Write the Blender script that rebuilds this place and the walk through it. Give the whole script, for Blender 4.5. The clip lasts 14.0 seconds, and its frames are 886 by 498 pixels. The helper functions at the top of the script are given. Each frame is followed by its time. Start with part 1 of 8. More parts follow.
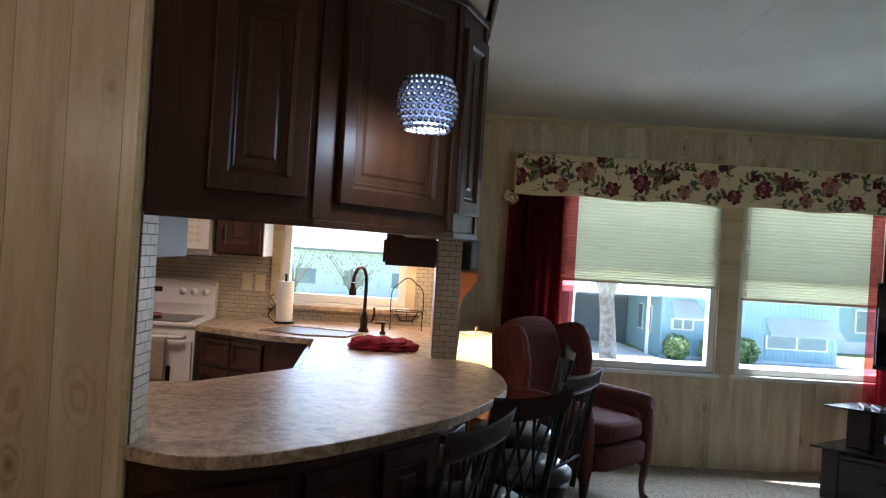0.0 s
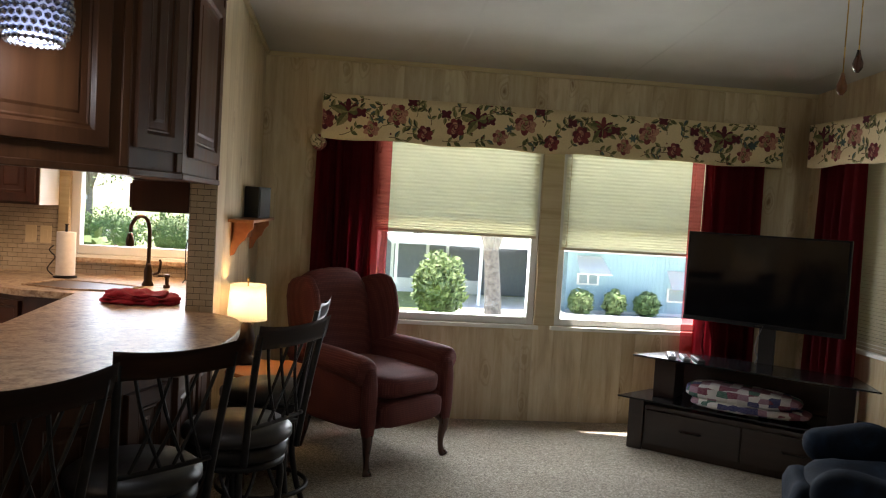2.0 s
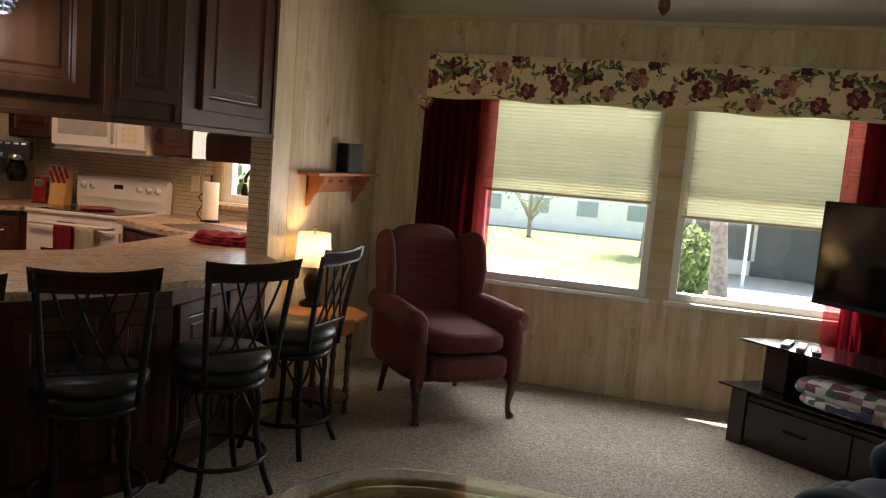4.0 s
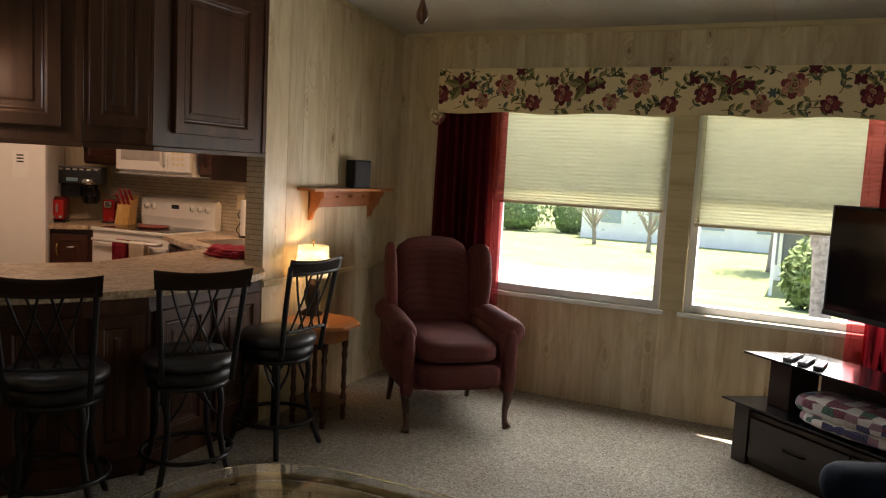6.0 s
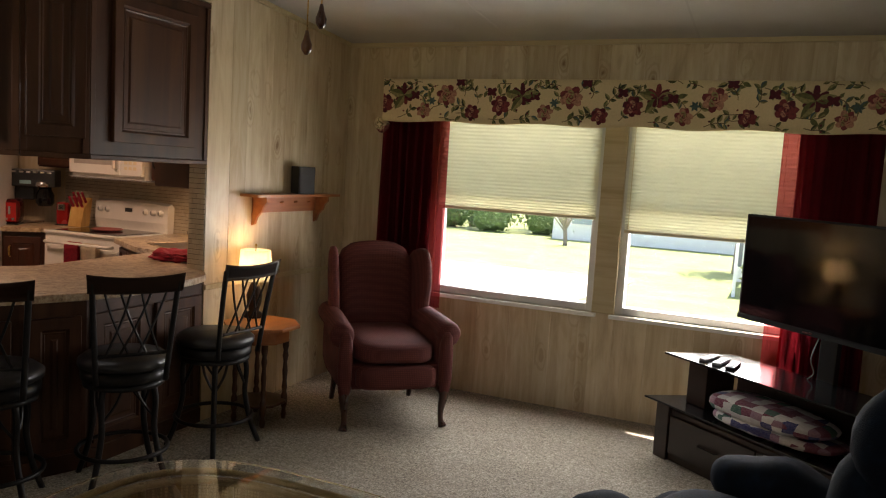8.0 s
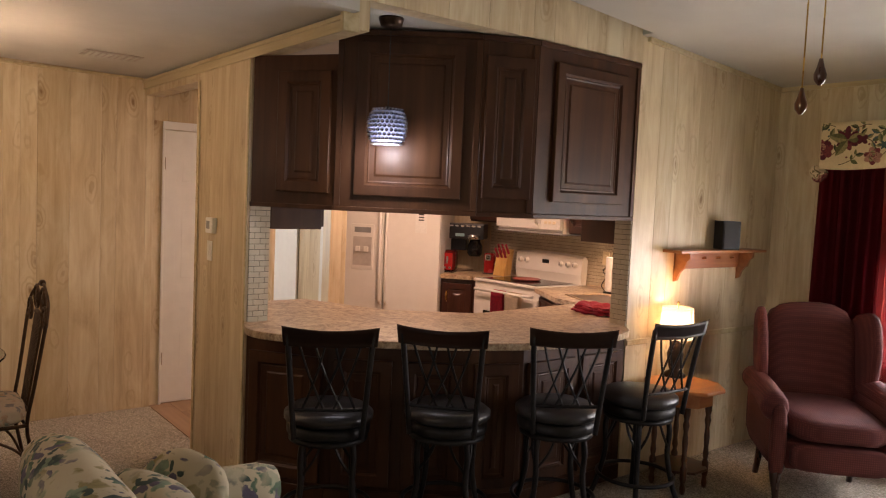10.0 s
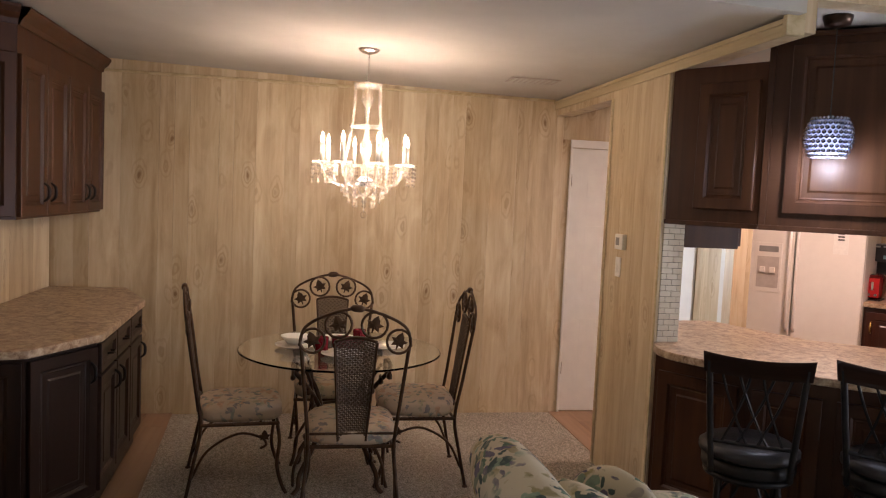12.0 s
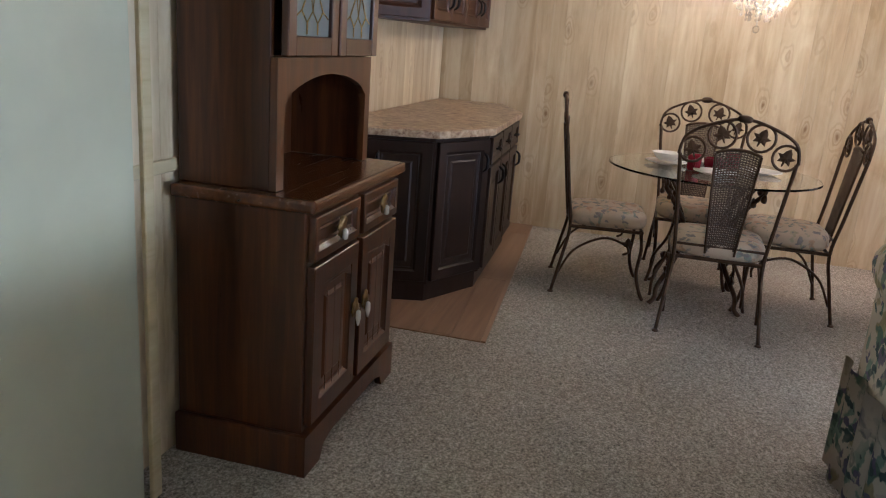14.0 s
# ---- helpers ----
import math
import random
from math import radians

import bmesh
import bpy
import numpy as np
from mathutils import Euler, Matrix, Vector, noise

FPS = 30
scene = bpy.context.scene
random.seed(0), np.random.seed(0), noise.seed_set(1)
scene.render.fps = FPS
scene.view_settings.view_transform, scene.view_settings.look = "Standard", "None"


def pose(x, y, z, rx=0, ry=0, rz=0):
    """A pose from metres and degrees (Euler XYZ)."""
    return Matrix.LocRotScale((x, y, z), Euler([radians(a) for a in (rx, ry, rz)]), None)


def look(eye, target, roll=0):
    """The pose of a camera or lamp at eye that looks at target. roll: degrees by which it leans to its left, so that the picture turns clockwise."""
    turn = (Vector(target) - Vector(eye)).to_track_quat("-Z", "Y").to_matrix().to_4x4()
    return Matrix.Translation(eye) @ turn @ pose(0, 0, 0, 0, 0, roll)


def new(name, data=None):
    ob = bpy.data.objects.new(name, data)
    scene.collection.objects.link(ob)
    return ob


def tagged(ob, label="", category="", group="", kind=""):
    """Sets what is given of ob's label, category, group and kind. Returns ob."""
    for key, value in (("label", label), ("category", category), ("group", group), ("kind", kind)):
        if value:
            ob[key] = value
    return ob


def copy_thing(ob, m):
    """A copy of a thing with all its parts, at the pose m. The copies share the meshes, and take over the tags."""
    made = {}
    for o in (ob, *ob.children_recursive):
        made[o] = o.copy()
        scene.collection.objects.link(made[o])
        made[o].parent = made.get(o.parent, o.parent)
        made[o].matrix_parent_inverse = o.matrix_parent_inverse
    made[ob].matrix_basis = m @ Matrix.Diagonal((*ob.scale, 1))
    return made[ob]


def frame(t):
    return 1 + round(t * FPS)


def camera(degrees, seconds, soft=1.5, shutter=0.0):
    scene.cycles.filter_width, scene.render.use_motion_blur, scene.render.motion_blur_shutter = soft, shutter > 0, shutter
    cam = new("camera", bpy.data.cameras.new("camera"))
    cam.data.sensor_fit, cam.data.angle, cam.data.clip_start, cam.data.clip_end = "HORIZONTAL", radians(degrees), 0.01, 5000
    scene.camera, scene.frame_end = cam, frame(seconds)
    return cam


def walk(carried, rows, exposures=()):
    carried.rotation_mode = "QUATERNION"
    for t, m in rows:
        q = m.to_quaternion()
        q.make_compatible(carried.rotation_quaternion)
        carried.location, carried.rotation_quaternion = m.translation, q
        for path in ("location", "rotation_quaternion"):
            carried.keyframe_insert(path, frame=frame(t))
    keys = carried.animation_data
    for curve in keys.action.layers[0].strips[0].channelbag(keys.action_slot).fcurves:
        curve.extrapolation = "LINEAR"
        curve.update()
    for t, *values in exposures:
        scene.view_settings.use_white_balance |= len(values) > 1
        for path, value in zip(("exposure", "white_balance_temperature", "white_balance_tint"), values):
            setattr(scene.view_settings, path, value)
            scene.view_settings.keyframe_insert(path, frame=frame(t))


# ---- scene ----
cam = camera(60.5, 14.0, soft=1.15)
PATH = [
    (0, (0.248, -0.114, 1.498), (0.285, 1.886, 1.498), 3.5),
    (0.5, (0.32, 0.055, 1.509), (0.607, 2.034, 1.478), 3.6),
    (1, (0.59, 0.043, 1.496), (0.882, 2.02, 1.426), 3.5),
    (1.5, (0.882, 0.082, 1.448), (1.221, 2.052, 1.379), 3.3),
    (2, (1.12, 0.109, 1.481), (1.34, 2.095, 1.382), 3.4),
    (2.5, (1.449, 0.03, 1.489), (1.383, 2.021, 1.311), 3.3),
    (3, (1.721, 0.05, 1.451), (1.527, 2.029, 1.237), 4.9),
    (3.2, (1.861, 0.087, 1.466), (1.549, 2.05, 1.245), 5.0),
    (5.3, (2.97, 0.397, 1.512), (2.169, 2.218, 1.308), 2.7),
    (5.5, (3.014, 0.405, 1.519), (2.109, 2.178, 1.323), 2.8),
    (6, (3.21, 0.449, 1.521), (2.356, 2.246, 1.316), 3.0),
    (6.5, (3.351, 0.386, 1.524), (2.794, 2.291, 1.274), 4.0),
    (7, (3.532, 0.398, 1.548), (3.014, 2.313, 1.293), 4.2),
    (7.5, (3.568, 0.42, 1.562), (3.029, 2.328, 1.304), 4.1),
    (8, (3.497, 0.398, 1.58), (2.698, 2.22, 1.379), 3.4),
    (8.5, (3.447, 0.393, 1.605), (2.362, 2.068, 1.47), 3.1),
    (8.7, (3.436, 0.388, 1.606), (2.26, 2.001, 1.481), 2.8),
    (10.8, (3.191, 0.252, 1.627), (1.426, 1.181, 1.472), 3.0),
    (11, (3.174, 0.242, 1.624), (1.364, 1.079, 1.466), 3.0),
    (11.2, (3.155, 0.218, 1.618), (1.302, 0.957, 1.468), 2.8),
    (11.5, (3.149, 0.171, 1.639), (1.25, 0.778, 1.488), 2.9),
    (12, (3.157, 0.132, 1.631), (1.192, 0.481, 1.492), 2.6),
    (12.5, (3.188, 0.118, 1.573), (1.193, 0.125, 1.428), 3.1),
    (13, (3.22, 0.075, 1.493), (1.258, -0.228, 1.252), 3.9),
    (13.5, (3.276, -0.042, 1.418), (1.333, -0.385, 1.087), 4.3),
    (14, (3.325, -0.083, 1.334), (1.453, -0.541, 0.803), 4.4),
]
walk(cam, [(t, look(eye, target, roll)) for t, eye, target, roll in PATH],
     [(0.0, 2.45, 5300, 8), (1.0, 2.5, 5900, 9), (2.5, 2.55, 6700, 12), (5.5, 2.5, 7000, 13), (8.5, 2.55, 7200, 17), (10.8, 3.55, 6900, 25), (12.0, 3.55, 6100, 22), (13.0, 3.75, 5100, 13), (14.0, 4.15, 5000, 12)])


# ---- world, sun, exposure ----
world = bpy.data.worlds.new("sky")
scene.world = world
world.use_nodes = True
sky = world.node_tree.nodes.new("ShaderNodeTexSky")
sky.sky_type, sky.sun_disc = "NISHITA", False
sky.sun_elevation, sky.sun_rotation = radians(73), radians(-6)
world.node_tree.links.new(sky.outputs[0], world.node_tree.nodes["Background"].inputs[0])
world.node_tree.nodes["Background"].inputs[1].default_value = 0.10


def lamp(name, kind, m, energy, color=(1, 1, 1), size=0.1, size_y=None):
    d = bpy.data.lights.new(name, kind)
    d.energy, d.color = energy, color
    if kind == "AREA":
        d.size = size
        if size_y:
            d.shape, d.size_y = "RECTANGLE", size_y
    elif kind == "SUN":
        d.angle = radians(0.5)
    else:
        d.shadow_soft_size = size
    ob = new(name, d)
    ob.matrix_world = m
    return ob


lamp("sun", "SUN", look((0, 0, 0), (0.03, -0.30, -1.0)), 4.0, (1.0, 0.95, 0.86))
SKYC = (0.93, 0.97, 1.0)
lamp("window_light", "AREA", look((1.85, 5.62, 1.05), (1.85, 4.6, 0.75)), 5.4, SKYC, 1.0, 0.55)
lamp("window_light", "AREA", look((3.05, 5.62, 1.0), (3.05, 4.6, 0.7)), 5.4, SKYC, 1.0, 0.5)
lamp("window_light", "AREA", look((1.80, 5.72, 1.92), (1.80, 5.2, 1.66)), 0.32, SKYC, 1.1, 0.25)
lamp("window_light", "AREA", look((3.13, 5.72, 1.92), (3.13, 5.2, 1.66)), 0.32, SKYC, 1.1, 0.25)
lamp("window_light", "AREA", look((-0.35, 5.62, 1.35), (-0.35, 4.6, 1.1)), 1.5, SKYC, 0.75, 0.5)
lamp("window_light", "AREA", look((4.58, 3.7, 1.35), (3.6, 3.7, 1.2)), 1.1, (1.0, 0.95, 0.82), 1.9, 1.1)
lamp("window_light", "AREA", look((-4.42, 1.95, 1.45), (-3.0, 3.2, 1.2)), 3.0, SKYC, 0.7, 1.2)
lamp("window_light", "AREA", look((3.2, -2.9, 1.5), (2.6, -1.0, 1.3)), 3.2, SKYC, 1.6, 1.4)

# ---- materials ----


class Mat:
    """A node material with a few shortcuts."""

    def __init__(self, name, rough=0.6, metal=0.0, color=(0.5, 0.5, 0.5)):
        self.m = bpy.data.materials.new(name)
        self.m.use_nodes = True
        self.t = self.m.node_tree
        self.b = self.t.nodes["Principled BSDF"]
        self.b.inputs["Roughness"].default_value = rough
        self.b.inputs["Metallic"].default_value = metal
        self.b.inputs["Base Color"].default_value = (*color, 1)

    def n(self, kind, **inputs):
        node = self.t.nodes.new("ShaderNode" + kind)
        for k, v in inputs.items():
            s = node.inputs[k.replace("_", " ")]
            if hasattr(v, "is_output"):
                self.t.links.new(v, s)
            else:
                s.default_value = v
        return node

    def link(self, a, b):
        self.t.links.new(a, b)

    def coords(self, scale=(1, 1, 1), rnd=True):
        tc = self.n("TexCoord").outputs["Object"]
        mp = self.n("Mapping", Vector=tc, Scale=scale)
        if rnd:
            r = self.n("ObjectInfo").outputs["Random"]
            mul = self.t.nodes.new("ShaderNodeMath")
            mul.operation = "MULTIPLY"
            self.link(r, mul.inputs[0])
            mul.inputs[1].default_value = 37.0
            comb = self.n("CombineXYZ", X=mul.outputs[0], Y=mul.outputs[0], Z=mul.outputs[0])
            self.link(comb.outputs[0], mp.inputs["Location"])
        return mp.outputs[0]

    def noise(self, vec, scale=5, detail=4, rough=0.55, dist=0.0):
        return self.n("TexNoise", Vector=vec, Scale=scale, Detail=detail, Roughness=rough, Distortion=dist).outputs["Fac"]

    def ramp(self, fac, stops):
        r = self.n("ValToRGB", Fac=fac)
        e = r.color_ramp.elements
        while len(e) < len(stops):
            e.new(0.5)
        for el, (p, c) in zip(e, stops):
            el.position, el.color = p, (*c, 1)
        return r.outputs[0]

    def mix(self, fac, a, b, blend="MIX"):
        node = self.t.nodes.new("ShaderNodeMixRGB")
        node.blend_type = blend
        for s, v in zip(node.inputs, (fac, a, b)):
            if hasattr(v, "is_output"):
                self.link(v, s)
            elif isinstance(v, tuple):
                s.default_value = (*v, 1)
            else:
                s.default_value = v
        return node.outputs[0]

    def color(self, c):
        self.link(c, self.b.inputs["Base Color"])
        return self

    def roughness(self, fac, lo, hi):
        self.link(self.n("MapRange", Value=fac, To_Min=lo, To_Max=hi).outputs[0], self.b.inputs["Roughness"])
        return self

    def bump(self, fac, strength=0.2, dist=0.01):
        self.link(self.n("Bump", Strength=strength, Distance=dist, Height=fac).outputs[0], self.b.inputs["Normal"])
        return self


def wood(name, dark, mid, light, rough=0.35, scale=1.0, along="z", knots=0.0, coat=0.0, rnd=0.18):
    """Wood with grain running along one axis."""
    m = Mat(name, rough)
    s = {"x": (0.06, 1, 1), "y": (1, 0.06, 1), "z": (1, 1, 0.06)}[along]
    v = m.coords(tuple(a * scale for a in s))
    g = m.noise(v, 26, 6, 0.6, 0.6)
    big = m.noise(v, 5, 3, 0.5, 1.2)
    mixed = m.mix(0.5, g, big)
    c = m.ramp(mixed, [(0.32, dark), (0.5, mid), (0.68, light)])
    if rnd:
        r = m.n("ObjectInfo").outputs["Random"]
        c = m.mix(1.0, c, m.ramp(r, [(0.0, (1 - rnd,) * 3), (1.0, (1.0, 1.0, 1.0))]), "MULTIPLY")
    if knots:
        kv = m.coords((2.2, 2.2, 1.5) if along == "z" else (2, 2, 2))
        k = m.n("TexVoronoi", Vector=kv, Scale=3.4, Randomness=1.0).outputs["Distance"]
        kf = m.ramp(k, [(0.0, (1, 1, 1)), (0.07, (0.55, 0.55, 0.55)), (0.13, (0.0, 0.0, 0.0))])
        c = m.mix(kf, c, tuple(a * knots for a in dark))
    m.color(c)
    m.roughness(g, rough - 0.06, rough + 0.12)
    m.bump(g, 0.12, 0.003)
    if coat < 0.2:
        m.b.inputs["Specular IOR Level"].default_value = 0.27
    if coat:
        m.b.inputs["Coat Weight"].default_value = coat
        m.b.inputs["Coat Roughness"].default_value = 0.25
    return m.m


def plain(name, color, rough=0.5, metal=0.0, vary=0.12, scale=12, bump=0.05):
    m = Mat(name, rough, metal)
    f = m.noise(m.coords(rnd=False), scale, 5)
    lo = tuple(max(0, c * (1 - vary)) for c in color)
    hi = tuple(min(1, c * (1 + vary)) for c in color)
    m.color(m.ramp(f, [(0.3, lo), (0.7, hi)]))
    m.roughness(f, max(0.02, rough - 0.05), min(1, rough + 0.08))
    if bump:
        m.bump(m.noise(m.coords(rnd=False), scale * 14, 3), bump, 0.002)
    return m.m


def panel_mat():
    """Whitewashed board print: long grain, arched figure and scattered oval knots."""
    m = Mat("whitewashed_paneling", 0.34)
    v = m.coords((1, 1, 0.05))
    fine = m.noise(v, 38, 6, 0.65, 0.4)
    big = m.noise(v, 7, 4, 0.55, 1.4)
    blot = m.noise(m.coords((1, 1, 0.22)), 9, 4, 0.6, 0.8)
    c = m.ramp(m.mix(0.45, m.mix(0.6, fine, big), blot), [(0.33, (0.46, 0.335, 0.20)), (0.49, (0.65, 0.53, 0.35)), (0.62, (0.77, 0.68, 0.50))])
    kv = m.coords((7.0, 7.0, 3.4))
    wob = m.n("TexNoise", Vector=kv, Scale=1.6, Detail=3.0).outputs["Color"]
    vor = m.n("TexVoronoi", Vector=m.mix(0.42, kv, wob, "ADD"), Scale=1.0, Randomness=0.95)
    d = vor.outputs["Distance"]
    pick = m.ramp(m.n("SeparateColor", Color=vor.outputs["Color"]).outputs[0], [(0.42, (0, 0, 0)), (0.46, (1, 1, 1))])
    ang = m.t.nodes.new("ShaderNodeMath")
    ang.operation = "MULTIPLY"
    m.link(d, ang.inputs[0])
    ang.inputs[1].default_value = 44.0
    wave = m.t.nodes.new("ShaderNodeMath")
    wave.operation = "SINE"
    m.link(ang.outputs[0], wave.inputs[0])
    ringf = m.ramp(m.n("MapRange", Value=wave.outputs[0], From_Min=-1.0, From_Max=1.0).outputs[0], [(0.45, (0, 0, 0)), (0.85, (1, 1, 1))])
    fade = m.ramp(d, [(0.05, (0.62, 0.62, 0.62)), (0.48, (0, 0, 0))])
    fig = m.mix(1.0, m.mix(1.0, ringf, fade, "MULTIPLY"), pick, "MULTIPLY")
    c = m.mix(fig, c, (0.37, 0.24, 0.12))
    core = m.mix(1.0, m.ramp(d, [(0.04, (0.75, 0.75, 0.75)), (0.15, (0, 0, 0))]), pick, "MULTIPLY")
    c = m.mix(core, c, (0.26, 0.155, 0.075))
    r = m.n("ObjectInfo").outputs["Random"]
    c = m.mix(1.0, c, m.ramp(r, [(0.0, (0.80, 0.77, 0.72)), (1.0, (1.0, 1.0, 1.0))]), "MULTIPLY")
    m.color(c)
    m.roughness(fine, 0.26, 0.42)
    m.b.inputs["Specular IOR Level"].default_value = 0.36
    return m.bump(fine, 0.10, 0.002).m


PANEL = panel_mat()
TRIM = wood("paneling_trim", (0.42, 0.32, 0.17), (0.58, 0.48, 0.29), (0.66, 0.57, 0.37), 0.45, 1.0, "x")
CAB = wood("espresso_cabinet", (0.030, 0.0095, 0.0034), (0.060, 0.0215, 0.0080), (0.092, 0.036, 0.0130), 0.42, 0.6, "z", rnd=0.1, coat=0.05)
BUFFET = wood("near_black_cabinet", (0.012, 0.006, 0.004), (0.024, 0.012, 0.0075), (0.038, 0.019, 0.012), 0.38, 0.6, "z", rnd=0.1, coat=0.1)
CHERRY = wood("cherry_cabinet", (0.024, 0.007, 0.0035), (0.050, 0.0135, 0.0062), (0.078, 0.022, 0.0098), 0.35, 0.6, "z", coat=0.2)
OAK = wood("dark_oak", (0.026, 0.0075, 0.002), (0.070, 0.021, 0.005), (0.14, 0.046, 0.0105), 0.28, 1.6, "z", coat=0.3, rnd=0.08)
OAKTOP = wood("dark_oak_top", (0.030, 0.0085, 0.0022), (0.078, 0.024, 0.0055), (0.15, 0.050, 0.0115), 0.22, 1.6, "x", coat=0.45, rnd=0.05)
PINE = wood("honey_pine", (0.33, 0.10, 0.025), (0.46, 0.16, 0.045), (0.55, 0.22, 0.07), 0.35, 1.0, "y", coat=0.3)
WALNUT = wood("walnut_legs", (0.03, 0.008, 0.005), (0.055, 0.015, 0.008), (0.08, 0.024, 0.012), 0.25, 1.0, "z", coat=0.4)
ANTIQUE = plain("antique_brass", (0.30, 0.20, 0.085), 0.32, 1.0, 0.45, 40)
BLACKWOOD = wood("black_walnut_stand", (0.012, 0.005, 0.0035), (0.022, 0.009, 0.006), (0.036, 0.015, 0.010), 0.3, 0.8, "x", coat=0.3)
VINYL = wood("vinyl_plank", (0.20, 0.115, 0.065), (0.30, 0.18, 0.105), (0.38, 0.25, 0.155), 0.4, 1.0, "x")
WHITE = plain("white_paint", (0.78, 0.77, 0.72), 0.35, vary=0.03)
CASING = plain("cream_casing_paint", (0.50, 0.50, 0.37), 0.45, vary=0.10, scale=2.5)
ENAMEL = plain("white_enamel", (0.80, 0.77, 0.73), 0.22, vary=0.02, bump=0)
PLASTICG = plain("grey_plastic", (0.25, 0.25, 0.25), 0.4)
BLACK = plain("black_plastic", (0.012, 0.012, 0.013), 0.35)
IRON = plain("black_iron", (0.016, 0.015, 0.015), 0.42, 0.6, 0.3, 30)
BRONZE = plain("oil_rubbed_bronze", (0.045, 0.026, 0.016), 0.32, 0.8, 0.3, 25)
RUSTIRON = plain("bronzed_wrought_iron", (0.075, 0.043, 0.024), 0.42, 0.7, 0.4, 22)
BRASS = plain("brass", (0.62, 0.42, 0.14), 0.25, 1.0, 0.15)
CHROME = plain("chrome", (0.7, 0.7, 0.72), 0.12, 1.0, 0.03, bump=0)
LEATHER = plain("black_leather", (0.014, 0.012, 0.012), 0.38, 0, 0.3, 20, 0.25)
REDTOWEL = plain("red_terry", (0.33, 0.014, 0.035), 0.95, 0, 0.25, 60, 0.6)
CREAMCLOTH = plain("cream_cloth", (0.66, 0.55, 0.42), 0.95, 0, 0.12, 60, 0.4)
PLATE = plain("ivory_plastic", (0.72, 0.62, 0.42), 0.4, 0, 0.03)
PORCELAIN = plain("white_porcelain", (0.82, 0.80, 0.76), 0.15, 0, 0.02, bump=0)
PAPER = plain("paper", (0.8, 0.79, 0.76), 0.9, 0, 0.05, 40)


def ceiling_mat():
    m = Mat("ceiling_board", 0.85)
    v = m.coords(rnd=False)
    m.color(m.ramp(m.noise(v, 1.3, 4), [(0.3, (0.47, 0.455, 0.41)), (0.7, (0.58, 0.565, 0.515))]))
    return m.bump(m.noise(v, 160, 3), 0.35, 0.004).m


def carpet_mat():
    """Cut pile: salt and pepper tufts with soft worn patches."""
    m = Mat("speckled_carpet", 0.97)
    v = m.coords(rnd=False)
    tuft = m.noise(v, 95, 4, 0.85)
    speck = m.noise(v, 36, 7, 0.9, 0.4)
    big = m.noise(v, 2.2, 5, 0.65)
    c = m.ramp(m.mix(0.45, tuft, speck), [(0.39, (0.06, 0.048, 0.037)), (0.5, (0.36, 0.32, 0.26)), (0.60, (0.74, 0.68, 0.59))])
    c = m.mix(1.0, c, m.ramp(big, [(0.3, (0.76, 0.75, 0.73)), (0.7, (1, 1, 1))]), "MULTIPLY")
    m.color(c)
    return m.bump(m.mix(0.5, tuft, speck), 0.8, 0.008).m


def granite_mat():
    m = Mat("granite_laminate", 0.37)
    v = m.coords(rnd=False)
    a = m.noise(v, 7, 9, 0.68, 2.4)
    b = m.noise(v, 30, 6, 0.7, 0.8)
    c = m.ramp(a, [(0.34, (0.08, 0.04, 0.02)), (0.46, (0.32, 0.20, 0.12)), (0.56, (0.50, 0.38, 0.25)), (0.72, (0.62, 0.51, 0.37))])
    d = m.ramp(b, [(0.38, (0.10, 0.05, 0.028)), (0.48, (0.42, 0.30, 0.19)), (0.62, (0.68, 0.58, 0.43))])
    m.color(m.mix(0.4, c, d))
    return m.m


def tile_mat():
    m = Mat("stone_tile", 0.45)
    r = m.n("NewGeometry").outputs["Random Per Island"]
    o = m.n("ObjectInfo").outputs["Random"]
    f = m.noise(m.coords(), 14, 4)
    c = m.mix(0.5, m.ramp(r, [(0, (0.42, 0.34, 0.23)), (1, (0.60, 0.52, 0.38))]), m.ramp(o, [(0, (0.44, 0.37, 0.26)), (1, (0.60, 0.52, 0.38))]))
    m.color(m.mix(0.35, c, m.ramp(f, [(0.3, (0.40, 0.31, 0.21)), (0.7, (0.62, 0.55, 0.42))])))
    return m.m


def glass_mat(name, tint=(1, 1, 1), rough=0.0, ior=1.45):
    m = Mat(name, rough, 0, tint)
    m.b.inputs["Transmission Weight"].default_value = 1.0
    m.b.inputs["IOR"].default_value = ior
    return m.m


def pane_mat():
    """Clear window glass: mostly see-through, with a little mirror."""
    m = bpy.data.materials.new("window_glass")
    m.use_nodes = True
    t = m.node_tree
    out = t.nodes["Material Output"]
    tr = t.nodes.new("ShaderNodeBsdfTransparent")
    gl = t.nodes.new("ShaderNodeBsdfGlossy")
    gl.inputs["Roughness"].default_value = 0.02
    fr = t.nodes.new("ShaderNodeFresnel")
    mx = t.nodes.new("ShaderNodeMixShader")
    t.links.new(fr.outputs[0], mx.inputs[0])
    t.links.new(tr.outputs[0], mx.inputs[1])
    t.links.new(gl.outputs[0], mx.inputs[2])
    t.links.new(mx.outputs[0], out.inputs[0])
    return m


